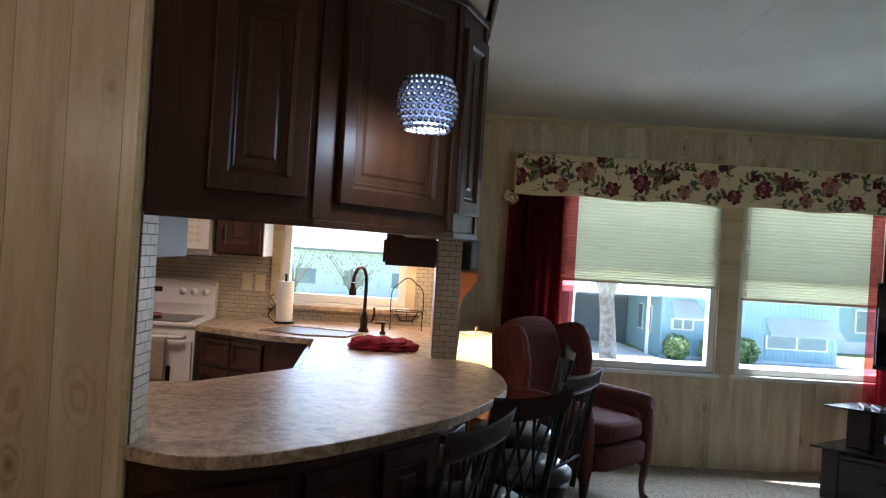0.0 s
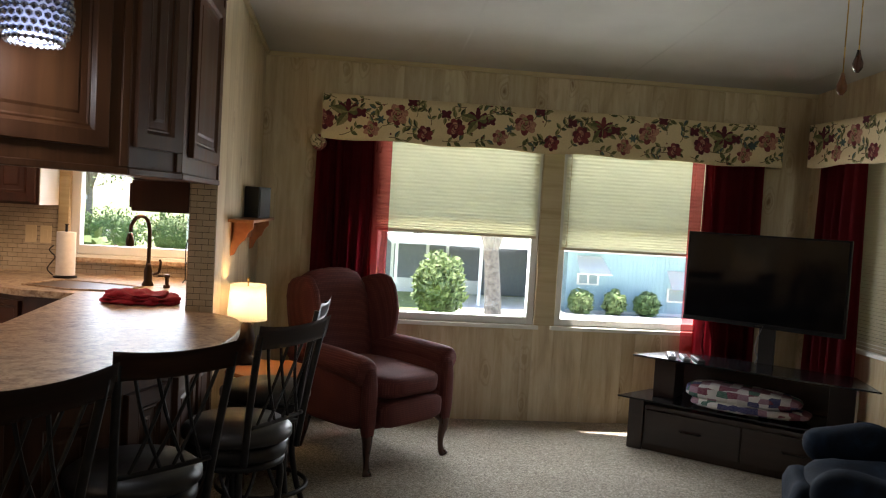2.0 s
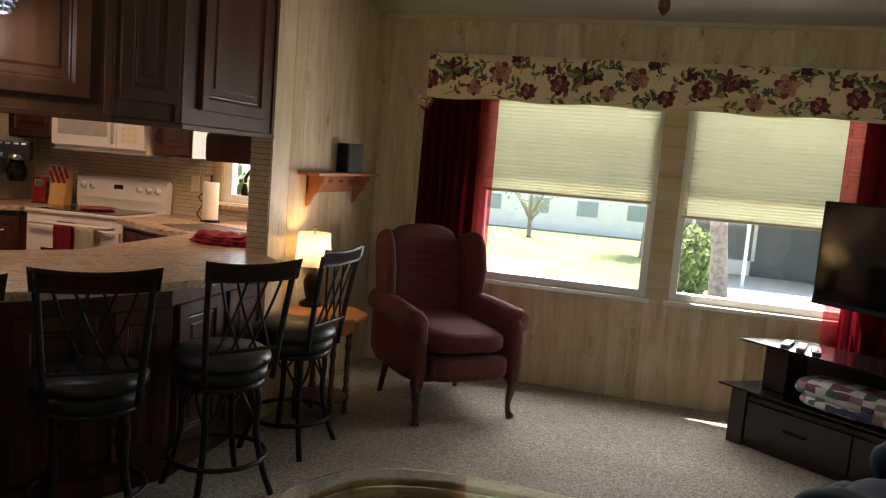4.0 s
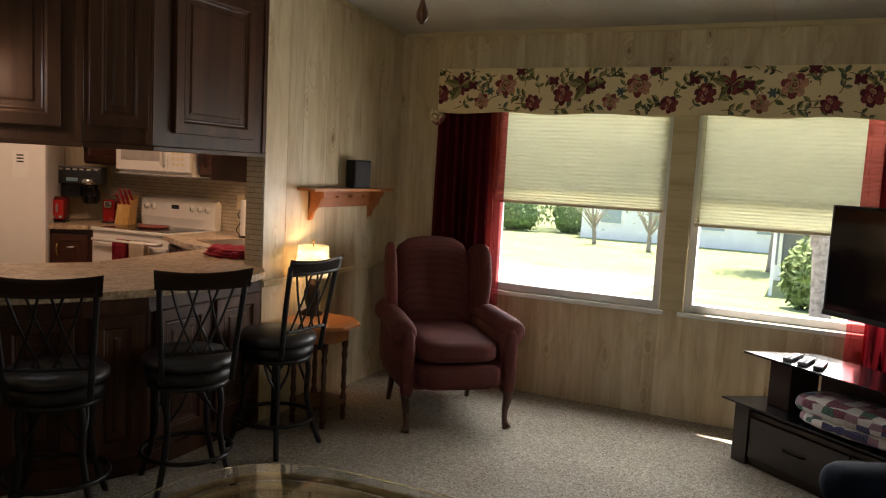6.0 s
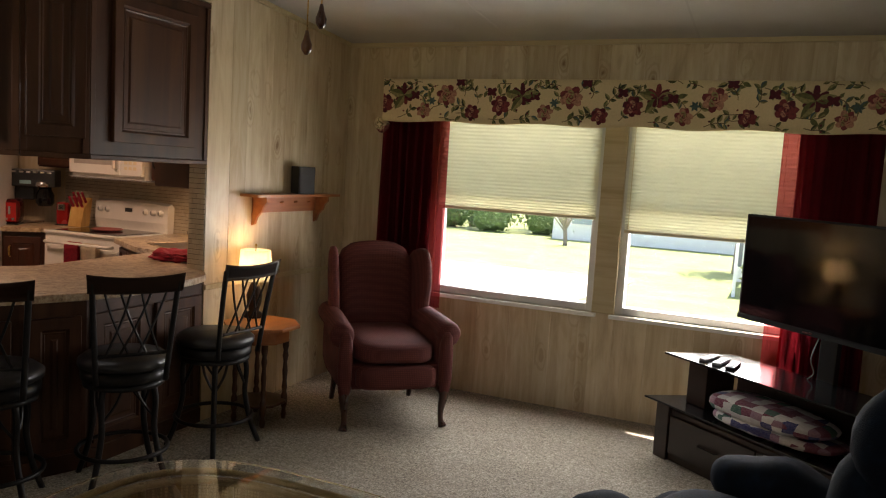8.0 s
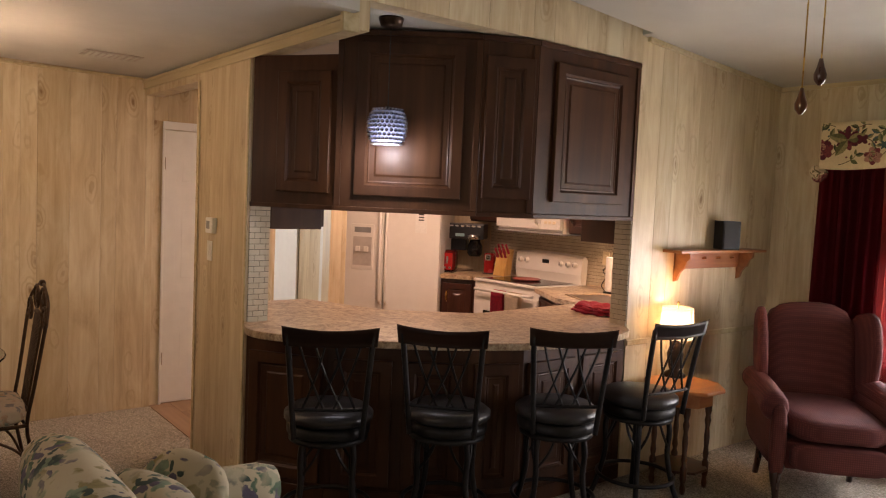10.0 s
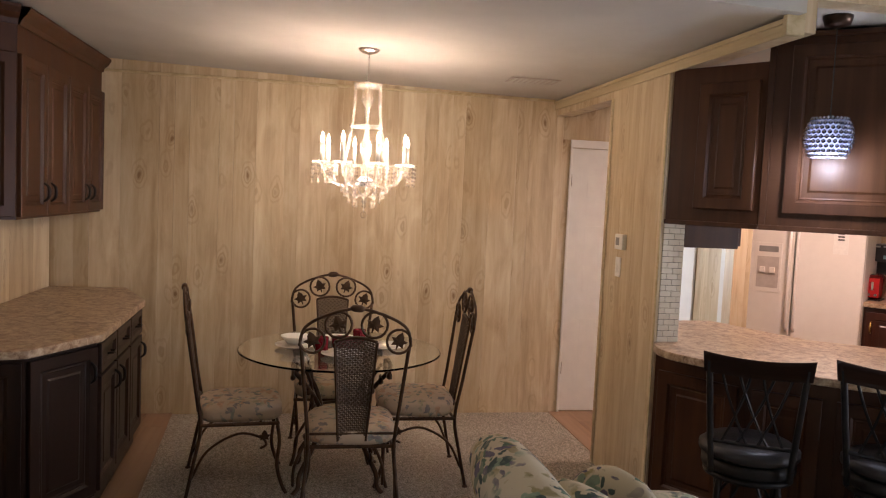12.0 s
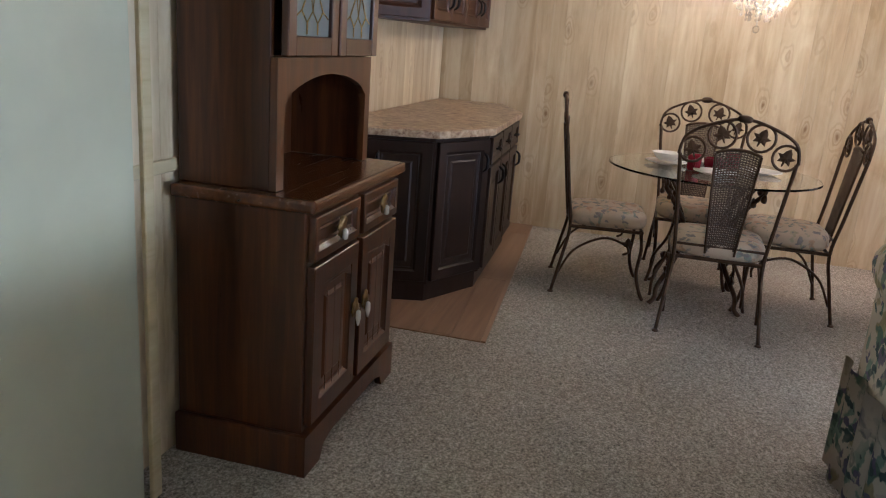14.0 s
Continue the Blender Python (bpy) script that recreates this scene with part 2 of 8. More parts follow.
def translucent_mat(name, color, amount=0.5, see=0.0, weave=300):
    m = Mat(name, 0.9)
    f = m.noise(m.coords(rnd=False), weave, 2)
    c = m.ramp(f, [(0.3, tuple(a * 0.95 for a in color)), (0.7, color)])
    m.color(c)
    tl = m.n("BsdfTranslucent", Color=c)
    mx = m.n("MixShader", Fac=amount)
    m.link(m.b.outputs[0], mx.inputs[1])
    m.link(tl.outputs[0], mx.inputs[2])
    last = mx
    if see:
        tr = m.n("BsdfTransparent", Color=(*color, 1))
        last = m.n("MixShader", Fac=see)
        m.link(mx.outputs[0], last.inputs[1])
        m.link(tr.outputs[0], last.inputs[2])
    m.link(last.outputs[0], m.t.nodes["Material Output"].inputs[0])
    return m.m


def emit_mat(name, color, strength):
    m = Mat(name, 0.5, 0, color)
    m.b.inputs["Emission Color"].default_value = (*color, 1)
    m.b.inputs["Emission Strength"].default_value = strength
    return m.m


CEIL, CARPET, GRANITE, TILE = ceiling_mat(), carpet_mat(), granite_mat(), tile_mat()
GROUT = plain("grout", (0.10, 0.085, 0.065), 0.9)
GLASS, PANE = glass_mat("clear_glass", (0.97, 1, 0.98)), pane_mat()
SHADE = translucent_mat("pleated_shade_fabric", (0.92, 0.905, 0.78), 0.81, 0.0, 4)
BLIND = translucent_mat("blind_slat", (0.46, 0.41, 0.29), 0.15)
CURTAIN = translucent_mat("wine_curtain", (0.23, 0.012, 0.022), 0.5, 0.06)
SHEER = translucent_mat("wine_sheer", (0.66, 0.17, 0.18), 0.15, 0.80)
LAMPSHADE = translucent_mat("lamp_shade_linen", (0.84, 0.79, 0.70), 0.30)

# ---- mesh helpers ----


def part(name, bm, material, parent=None, label="", smooth=False):
    me = bpy.data.meshes.new(name)
    if smooth:
        for f in bm.faces:
            f.smooth = True
    bm.to_mesh(me)
    bm.free()
    me.materials.append(material)
    ob = new(name, me)
    if parent is not None:
        ob.parent = parent
    if label:
        ob["label"] = label
    return ob


def thing(name, m=None, label="", category="", group="", kind=""):
    ob = new(name)
    ob.empty_display_size = 0.1
    if m is not None:
        ob.matrix_world = m
    return tagged(ob, label, category, group, kind)


def mesh():
    return bmesh.new()


def box(bm, x0, x1, y0, y1, z0, z1, m=None):
    vs = [bm.verts.new((x, y, z)) for x in (x0, x1) for y in (y0, y1) for z in (z0, z1)]
    fs = [(0, 1, 3, 2), (4, 6, 7, 5), (0, 4, 5, 1), (2, 3, 7, 6), (0, 2, 6, 4), (1, 5, 7, 3)]
    for f in fs:
        bm.faces.new([vs[i] for i in f])
    if m is not None:
        for v in vs:
            v.co = m @ v.co
    return bm


def bevel(bm, w=0.004, seg=2):
    bmesh.ops.bevel(bm, geom=list(bm.edges), offset=w, segments=seg, affect="EDGES", profile=0.6)
    return bm


def bbox(x0, x1, y0, y1, z0, z1, w=0.004, seg=2, m=None):
    return bevel(box(mesh(), x0, x1, y0, y1, z0, z1, m), w, seg)


def prism(bm, poly, z0, z1):
    """A flat polygon (counter-clockwise) raised from z0 to z1."""
    a = [bm.verts.new((x, y, z0)) for x, y in poly]
    b = [bm.verts.new((x, y, z1)) for x, y in poly]
    n = len(poly)
    bm.faces.new(a[::-1])
    bm.faces.new(b)
    for i in range(n):
        bm.faces.new((a[i], a[(i + 1) % n], b[(i + 1) % n], b[i]))
    return bm


def lathe(bm, profile, seg=20, at=(0, 0, 0)):
    """A turned shape: (radius, z) from bottom to top."""
    rings = []
    for r, z in profile:
        rings.append([bm.verts.new((at[0] + r * math.cos(2 * math.pi * i / seg), at[1] + r * math.sin(2 * math.pi * i / seg), at[2] + z)) for i in range(seg)])
    for a, b in zip(rings, rings[1:]):
        for i in range(seg):
            bm.faces.new((a[i], a[(i + 1) % seg], b[(i + 1) % seg], b[i]))
    bm.faces.new(rings[0][::-1])
    bm.faces.new(rings[-1])
    return bm


def tube(bm, pts, r, seg=8, closed=False):
    """A round bar along a line of points; r is one radius or one a point."""
    pts = [Vector(p) for p in pts]
    n = len(pts)
    rs = r if isinstance(r, (list, tuple)) else [r] * n
    rings, up = [], None
    for i, p in enumerate(pts):
        a = pts[(i - 1) % n] if closed or i else p
        b = pts[(i + 1) % n] if closed or i < n - 1 else p
        d = (b - a).normalized()
        if up is None:
            up = Vector((0, 0, 1)) if abs(d.z) < 0.9 else Vector((1, 0, 0))
        side = d.cross(up)
        if side.length < 1e-4:
            side = d.orthogonal()
        side.normalize()
        up = side.cross(d).normalized()
        rings.append([bm.verts.new(p + rs[i] * (math.cos(2 * math.pi * k / seg) * side + math.sin(2 * math.pi * k / seg) * up)) for k in range(seg)])
    pairs = list(zip(rings, rings[1:])) + ([(rings[-1], rings[0])] if closed else [])
    for a, b in pairs:
        for k in range(seg):
            bm.faces.new((a[k], a[(k + 1) % seg], b[(k + 1) % seg], b[k]))
    if not closed:
        bm.faces.new(rings[0][::-1])
        bm.faces.new(rings[-1])
    bmesh.ops.recalc_face_normals(bm, faces=bm.faces)
    return bm


def curve_pts(ctrl, n=8):
    """Catmull-Rom points through the control points."""
    c = [Vector(p) for p in ctrl]
    c = [2 * c[0] - c[1]] + c + [2 * c[-1] - c[-2]]
    out = []
    for i in range(1, len(c) - 2):
        for k in range(n):
            t = k / n
            out.append(0.5 * ((2 * c[i]) + (c[i + 1] - c[i - 1]) * t + (2 * c[i - 1] - 5 * c[i] + 4 * c[i + 1] - c[i + 2]) * t * t + (3 * c[i] - c[i - 1] - 3 * c[i + 1] + c[i + 2]) * t ** 3))
    out.append(c[-2])
    return out


def blob(sx, sy, sz, power=2.6, rough=0.0, seg=24, at=(0, 0, 0), freq=3.0, m=None):
    """A cushion: a rounded box with soft lumps."""
    bm = bmesh.new()
    bmesh.ops.create_uvsphere(bm, u_segments=seg, v_segments=max(8, seg // 2), radius=1)
    for v in bm.verts:
        c = v.co
        k = (abs(c.x) ** power + abs(c.y) ** power + abs(c.z) ** power) ** (-1 / power)
        p = Vector((c.x * k * sx, c.y * k * sy, c.z * k * sz))
        if rough:
            p += c * rough * noise.noise(p * freq + Vector(at) * 3)
        v.co = p + Vector(at)
        if m is not None:
            v.co = m @ v.co
    return bm


def sheet(bm, nu, nv, fn, thick=0.0):
    """A surface from fn(u, v) with u and v from 0 to 1; thick gives it depth."""
    grid = [[bm.verts.new(fn(i / nu, j / nv)) for j in range(nv + 1)] for i in range(nu + 1)]
    faces = [bm.faces.new((grid[i][j], grid[i + 1][j], grid[i + 1][j + 1], grid[i][j + 1])) for i in range(nu) for j in range(nv)]
    if thick:
        bmesh.ops.solidify(bm, geom=faces, thickness=thick)
    return bm


def merge(bm, other):
    me = bpy.data.meshes.new("tmp")
    other.to_mesh(me)
    other.free()
    bm.from_mesh(me)
    bpy.data.meshes.remove(me)
    return bm


# ---- setting ----
N, E, W, S = 5.46, 4.43, -2.39, -1.41
WIN_L, WIN_R = (1.20, 2.40), (2.55, 3.72)
SILL, HEAD = 0.70, 2.02
KWIN = (-0.82, 0.10, 1.05, 1.80)
EWIN = (2.55, 4.95, 0.74, 2.02)


def ceil_z(y):
    return 2.50 + 0.075 * (N - y) if y > 1.9 else 2.767 - 0.06 * (1.9 - y)


def wall(name, axis, plane, thick, u0, u1, z0, z1, holes=(), material=PANEL, top=None):
    """A wall with rectangular openings (u0, u1, z0, z1), along x (axis y) or along y (axis x)."""
    bm = mesh()
    us = sorted({u0, u1, *[h[0] for h in holes], *[h[1] for h in holes]})
    for a, b in zip(us, us[1:]):
        cuts = sorted([(h[2], h[3]) for h in holes if h[0] <= a and h[1] >= b])
        z = z0
        for c, d in cuts + [(z1, z1)]:
            if c - z > 1e-4:
                lo, hi = sorted((plane, plane + thick))
                if axis == "y":
                    box(bm, a, b, lo, hi, z, c)
                else:
                    box(bm, lo, hi, a, b, z, c)
            z = d
    return tagged(part(name, bm, material), kind="structure")


def planks(parent, axis, plane, out, u0, u1, z0, z1, holes=(), seed=1, gap=0.0010, t=0.005):
    """Boards standing side by side on a wall, of uneven widths, each a piece."""
    rng = random.Random(seed)
    us = {u0, u1, *[h[0] for h in holes if u0 < h[0] < u1], *[h[1] for h in holes if u0 < h[1] < u1]}
    u = u0
    while True:
        u += rng.choice((0.10, 0.10, 0.15, 0.20, 0.20, 0.25))
        if u > u1 - 0.05:
            break
        if all(abs(u - k) > 0.05 for k in us):
            us.add(u)
    us = sorted(us)
    for a, b in zip(us, us[1:]):
        cuts = sorted([(h[2], h[3]) for h in holes if h[0] <= a + 1e-6 and h[1] >= b - 1e-6])
        z = z0
        for c, d in cuts + [(z1, z1)]:
            if c - z > 0.01:
                w, h = b - a - gap, c - z
                bm = mesh()
                e = 0.0008
                # a board with chamfered long edges
                prof = [(-w / 2, 0), (w / 2, 0), (w / 2, t - e), (w / 2 - e, t), (-w / 2 + e, t), (-w / 2, t - e)]
                lo = [bm.verts.new((x, y, 0)) for x, y in prof]
                hi = [bm.verts.new((x, y, h)) for x, y in prof]
                bm.faces.new(lo[::-1])
                bm.faces.new(hi)
                for i in range(6):
                    bm.faces.new((lo[i], lo[(i + 1) % 6], hi[(i + 1) % 6], hi[i]))
                ob = part("board", bm, PANEL, parent)
                mid = (a + b) / 2
                if axis == "y":
                    ob.matrix_world = pose(mid, plane, z, 0, 0, 180 if out < 0 else 0)
                else:
                    ob.matrix_world = pose(plane, mid, z, 0, 0, 90 if out < 0 else -90)
            z = d


def strip(name, x0, x1, y0, y1, z0, z1, material=TRIM, w=0.003, label=""):
    return tagged(part(name, bbox(x0, x1, y0, y1, z0, z1, w, 1), material), label, kind="structure")


floor = tagged(part("floor", box(mesh(), -4.6, E + 0.15, -3.25, N + 0.15, -0.12, 0.0), CARPET), "beige speckled berber carpet", kind="structure")
# hall and buffet vinyl lies flush on the carpet's edge
hall_floor = thing("hall_floor", None, "tan vinyl plank flooring in the hall and kitchen", kind="structure")
buffet_floor = thing("buffet_floor", None, "brown vinyl plank flooring beside the buffet cabinet", kind="structure")


def floor_planks(parent, x0, x1, y0, y1, width, length, seed, slope=0.0):
    rng = random.Random(seed)
    y = y0
    while y < y1 - 0.01:
        yb = min(y + width, y1)
        x = x0 - rng.random() * length
        while x < x1:
            a, b = max(x, x0), min(x + length, x1)
            if b - a > 0.02:
                bm = box(mesh(), a + 0.0008, b - 0.0008, y + 0.0008, yb - 0.0008, 0.0, 0.005)
                for v in bm.verts:
                    v.co.y += slope * (v.co.x - x1)
                part("plank", bm, VINYL, parent)
            x += length
        y = yb


floor_planks(hall_floor, -4.4, -0.45, 2.0, 5.3, 0.15, 1.2, 4)
floor_planks(buffet_floor, W, 0.10, -1.40, -0.66, 0.148, 1.2, 5, 0.058)
tagged(part("carpet_edge_trim", prism(mesh(), [(0.10, -0.659), (0.10, -0.637), (W, -0.782), (W, -0.804)], 0.0, 0.008), VINYL), kind="structure")

north = wall("wall_north", "y", N, 0.15, -4.6, E + 0.15, -0.1, 2.8, [(*WIN_L, SILL, HEAD), (*WIN_R, SILL, HEAD), KWIN])
east = wall("wall_east", "x", E, 0.15, -3.2, N, -0.1, 2.85, [EWIN])
west_k = wall("wall_divider", "x", 0.42, -0.12, 3.91, N, -0.1, 2.85)
west = wall("wall_west", "x", W, -0.12, -1.9, 2.0, -0.1, 2.85)
hall_west = wall("wall_hall", "x", W, -0.12, 2.0, 3.58, -0.1, 2.85, [(2.08, 2.82, 0.0, 2.04), (2.97, 3.47, 0.0, 2.04)])
wall_a = wall("wall_thermostat", "y", 1.94, 0.12, -1.29, -0.53, -0.1, 2.85)
south_alcove = wall("wall_alcove", "y", -1.61, -0.12, W - 0.12, 0.3, -0.1, 2.85)
south_ret = wall("wall_alcove_return", "x", 0.3, 0.12, -1.73, -1.41, -0.1, 2.85)
south = wall("wall_south", "y", S, -0.12, 0.42, 1.70, -0.1, 2.85)
south_e = wall("wall_south_projecting", "y", -1.30, -0.12, 1.70, 2.35, -0.1, 2.85)
south_far = wall("wall_south_end", "y", -3.1, -0.12, 2.2, E + 0.15, -0.1, 2.85, [(2.5, 4.0, 0.8, 2.1)])
south_side = wall("wall_south_side", "x", 2.35, -0.12, -3.2, -1.42, -0.1, 2.85)
kit_far = wall("wall_kitchen_end", "x", -4.45, -0.12, 1.5, N, -0.1, 2.85, [(1.58, 2.32, 0.8, 2.1)])
hall_n = wall("wall_hall_end", "y", 3.60, 0.10, -4.45, W - 0.121, -0.1, 2.85)
strip("hall_white_door", -4.0, -3.2, 3.572, 3.592, 0.01, 2.03, WHITE, label="white door in the hall")
strip("hall_door_casing", -2.76, -2.60, 3.578, 3.592, 0.0, 2.05, WHITE)
hall_s = wall("wall_hall_back", "y", 1.5, -0.1, -4.45, W - 0.12, -0.1, 2.85)

planks(north, "y", N, -1, 0.42, E, 0, 2.5, [(*WIN_L, SILL, HEAD), (*WIN_R, SILL, HEAD)], 3)
planks(west_k, "x", 0.42, 1, 3.91, N - 0.006, 0, ceil_z(4.0), (), 5)
planks(west, "x", W, 1, -1.604, 2.0, 0, 2.50, (), 7)
planks(hall_west, "x", W, 1, 2.0, 3.58, 0, 2.5, [(2.0, 2.88, 0.0, 2.10), (2.95, 3.47, 0.0, 2.05)], 8)
planks(hall_n, "y", 3.60, -1, -3.19, -2.77, 0, 2.4, (), 18)
planks(wall_a, "y", 1.94, -1, -1.29, -0.53, 0, 2.5, (), 9)
planks(south_alcove, "y", -1.61, 1, W + 0.006, 0.3, 0, 2.5, (), 10)
planks(south, "y", S, 1, 0.42, 1.70, 0, 2.6, (), 11)
strip("painted_casing", 1.70, 2.35, -1.2995, -1.288, 0.0, 2.6, CASING)
planks(east, "x", E, -1, -1.5, N - 0.006, 0, 2.6, [EWIN], 13)

# ceilings
bm = mesh()
for y0, y1 in ((1.9, N), (-3.2, 1.9)):
    za, zb = ceil_z(y0 + 1e-6) if y0 == 1.9 else ceil_z(y0), ceil_z(y1)
    if y1 == 1.9:
        zb = 2.767
    vs = [bm.verts.new(p) for p in ((0.50, y0, za), (E, y0, za), (E, y1, zb), (0.50, y1, zb), (0.50, y0, za + 0.1), (E, y0, za + 0.1), (E, y1, zb + 0.1), (0.50, y1, zb + 0.1))]
    for f in ((3, 2, 1, 0), (4, 5, 6, 7), (0, 1, 5, 4), (2, 3, 7, 6), (1, 2, 6, 5), (3, 0, 4, 7)):
        bm.faces.new([vs[i] for i in f])
# narrow ceiling strip beside the divider wall
for y0, y1 in ((3.9, N),):
    za, zb = ceil_z(y0), ceil_z(y1)
    vs = [bm.verts.new(p) for p in ((0.30, y0, za), (0.50, y0, za), (0.50, y1, zb), (0.30, y1, zb), (0.30, y0, za + 0.1), (0.50, y0, za + 0.1), (0.50, y1, zb + 0.1), (0.30, y1, zb + 0.1))]
    for f in ((3, 2, 1, 0), (4, 5, 6, 7), (0, 1, 5, 4), (2, 3, 7, 6), (1, 2, 6, 5), (3, 0, 4, 7)):
        bm.faces.new([vs[i] for i in f])
ceiling_living = tagged(part("ceiling", bm, CEIL), "white textured vaulted living room ceiling", kind="structure")
for x in (1.72, 2.94, 4.16):
    seam = box(mesh(), x - 0.007, x + 0.007, -1.78, 1.78, -0.0012, 0.0005)
    ob = tagged(part("ceiling_seam", seam, CEIL), kind="structure")
    ob.matrix_world = pose(0, 3.68, ceil_z(3.68), -math.degrees(math.atan(0.075)))
bm = mesh()
vs = [bm.verts.new(p) for p in ((W - 0.1, -1.74, 2.475), (0.5, -1.74, 2.475), (0.5, 1.96, 2.385), (W - 0.1, 1.96, 2.385), (W - 0.1, -1.74, 2.6), (0.5, -1.74, 2.6), (0.5, 1.96, 2.6), (W - 0.1, 1.96, 2.6))]
for f in ((3, 2, 1, 0), (4, 5, 6, 7), (0, 1, 5, 4), (2, 3, 7, 6), (1, 2, 6, 5), (3, 0, 4, 7)):
    bm.faces.new([vs[i] for i in f])
ceiling_dining = tagged(part("ceiling_dining", bm, CEIL), "white textured dining ceiling", kind="structure")
ceiling_kitchen = tagged(part("ceiling_kitchen", box(mesh(), -4.5, 0.415, 1.97, N, 2.465, 2.58), CEIL), kind="structure")
ceiling_hall = tagged(part("ceiling_hall", box(mesh(), -4.5, W - 0.1, 1.4, 1.965, 2.48, 2.58), CEIL), kind="structure")
step = wall("ceiling_step", "x", 0.505, -0.1, -1.81, 1.94, 2.601, 2.9)

# header over the hall opening, the beam along it and the header over the bar
hall_header = wall("hall_header", "y", 1.94, 0.12, W, -1.29, 2.27, 2.85)
bar_header_s = wall("bar_header_south", "y", 1.94, 0.12, -0.53, 0.42, 2.33, 2.85)
bar_header_e = wall("bar_header_east", "x", 0.42, -0.10, 2.06, 3.91, 2.46, 2.85)
planks(bar_header_e, "x", 0.42, 1, 1.935, 3.91, 2.46, 2.75, (), 14)
strip("beam_trim", W, 0.44, 1.922, 1.934, 2.31, 2.375)
strip("beam_cap", W, 0.44, 1.912, 1.934, 2.355, 2.376)
strip("beam_end_trim", 0.427, 0.455, 1.91, 1.99, 2.31, 2.75)
strip("opening_trim", -1.305, -1.265, 1.928, 1.933, 0, 2.27)
strip("panel_edge_trim", -0.548, -0.53, 1.926, 1.933, 0, 2.33)
strip("ceiling_trim_north", 0.43, E, N - 0.03, N - 0.007, 2.47, 2.503)
strip("ceiling_trim_west", W + 0.007, W + 0.028, -1.60, 1.91, 2.37, 2.388)
for s0, s1 in ((3.91, N),):
    ob = strip("ceiling_trim_divider", 0.427, 0.45, -0.74, 0.74, -0.015, 0.015)
    ob.matrix_world = pose(0, (s0 + s1) / 2, ceil_z((s0 + s1) / 2) - 0.014, -math.degrees(math.atan(0.075)))
strip("chair_rail_divider", 0.427, 0.437, 3.91, N - 0.01, 0.80, 0.835)
strip("chair_rail_south", 0.42, 1.64, S + 0.007, S + 0.017, 0.90, 0.94)
strip("wall_corner_trim", 1.63, 1.67, -1.296, -1.28, 0, 2.6)


# ---- windows ----
def window(name, axis, u0, u1, z0, z1, plane, label, frame_w=0.05, meeting=None):
    """A white sliding window set in its opening; u along the wall."""
    w = thing(name, None, label, kind="structure")

    def bx(nm, a, b, d0, d1, c, d, mat, wd=0.003):
        if axis == "y":
            return part(nm, bbox(a, b, plane + d0, plane + d1, c, d, wd, 1), mat, w)
        return part(nm, bbox(plane + d0, plane + d1, a, b, c, d, wd, 1), mat, w)
    for a, b in ((u0, u0 + frame_w), (u1 - frame_w, u1)):
        bx("window_jamb", a, b, 0.02, 0.10, z0, z1, WHITE)
    bx("window_frame", u0 + frame_w, u1 - frame_w, 0.02, 0.10, z0, z0 + frame_w, WHITE)
    bx("window_frame", u0 + frame_w, u1 - frame_w, 0.02, 0.10, z1 - frame_w, z1, WHITE)
    bx("window_sill", u0 - 0.03, u1 + 0.03, -0.035, 0.02, z0 - 0.028, z0, WHITE)
    if meeting:
        bx("meeting_rail", u0 + frame_w, u1 - frame_w, 0.03, 0.08, meeting - 0.02, meeting + 0.02, WHITE)
    p = bx("pane", u0 + frame_w, u1 - frame_w, 0.055, 0.060, z0 + frame_w, z1 - frame_w, PANE, 0.001)
    p.visible_shadow = False
    return w


window("window_1", "y", *WIN_L, SILL, HEAD, N, "white framed double hung living room window", meeting=1.42)
window("window_2", "y", *WIN_R, SILL, HEAD, N, "white framed double hung living room window", meeting=1.42)
window("window_3", "y", *KWIN, N, "white framed kitchen window over the sink", 0.06)
window("window_4", "x", *EWIN, E, "white framed window behind closed blinds")
strip("window_mullion_board", 2.40, 2.55, N - 0.012, N - 0.0065, SILL, HEAD, TRIM)

window("window_6", "x", 1.58, 2.32, 0.8, 2.1, -4.55, "white framed window in the room beyond the kitchen")

# glazing of the far south opening, which lights the room from behind the walker
window("window_5", "y", 2.5, 4.0, 0.8, 2.1, -3.22, "white framed window at the end of the room")

# unseen roof overhang over the windows, its stepped outline made to trim the floor's sun patch
SUN_CUT_EAVE = [(-4.7, N + 0.15), (E + 0.6, N + 0.15), (E + 0.6, 5.85), (3.0, 5.86), (2.66, 5.94), (2.5, 6.2), (-4.7, 6.2)]
tagged(part("eave", prism(mesh(), SUN_CUT_EAVE, 2.46, 2.56), WHITE), "white unseen roof overhang shaped to cut the sun patch", kind="structure")
tagged(part("roof", box(mesh(), -4.7, E + 0.6, -3.4, N + 0.2, 2.92, 3.0), CEIL), "flat roof of the home", kind="structure")
tagged(part("fascia", box(mesh(), -4.7, E + 0.6, N + 0.16, N + 0.20, 2.57, 3.0), WHITE), "white roof fascia board", kind="structure")


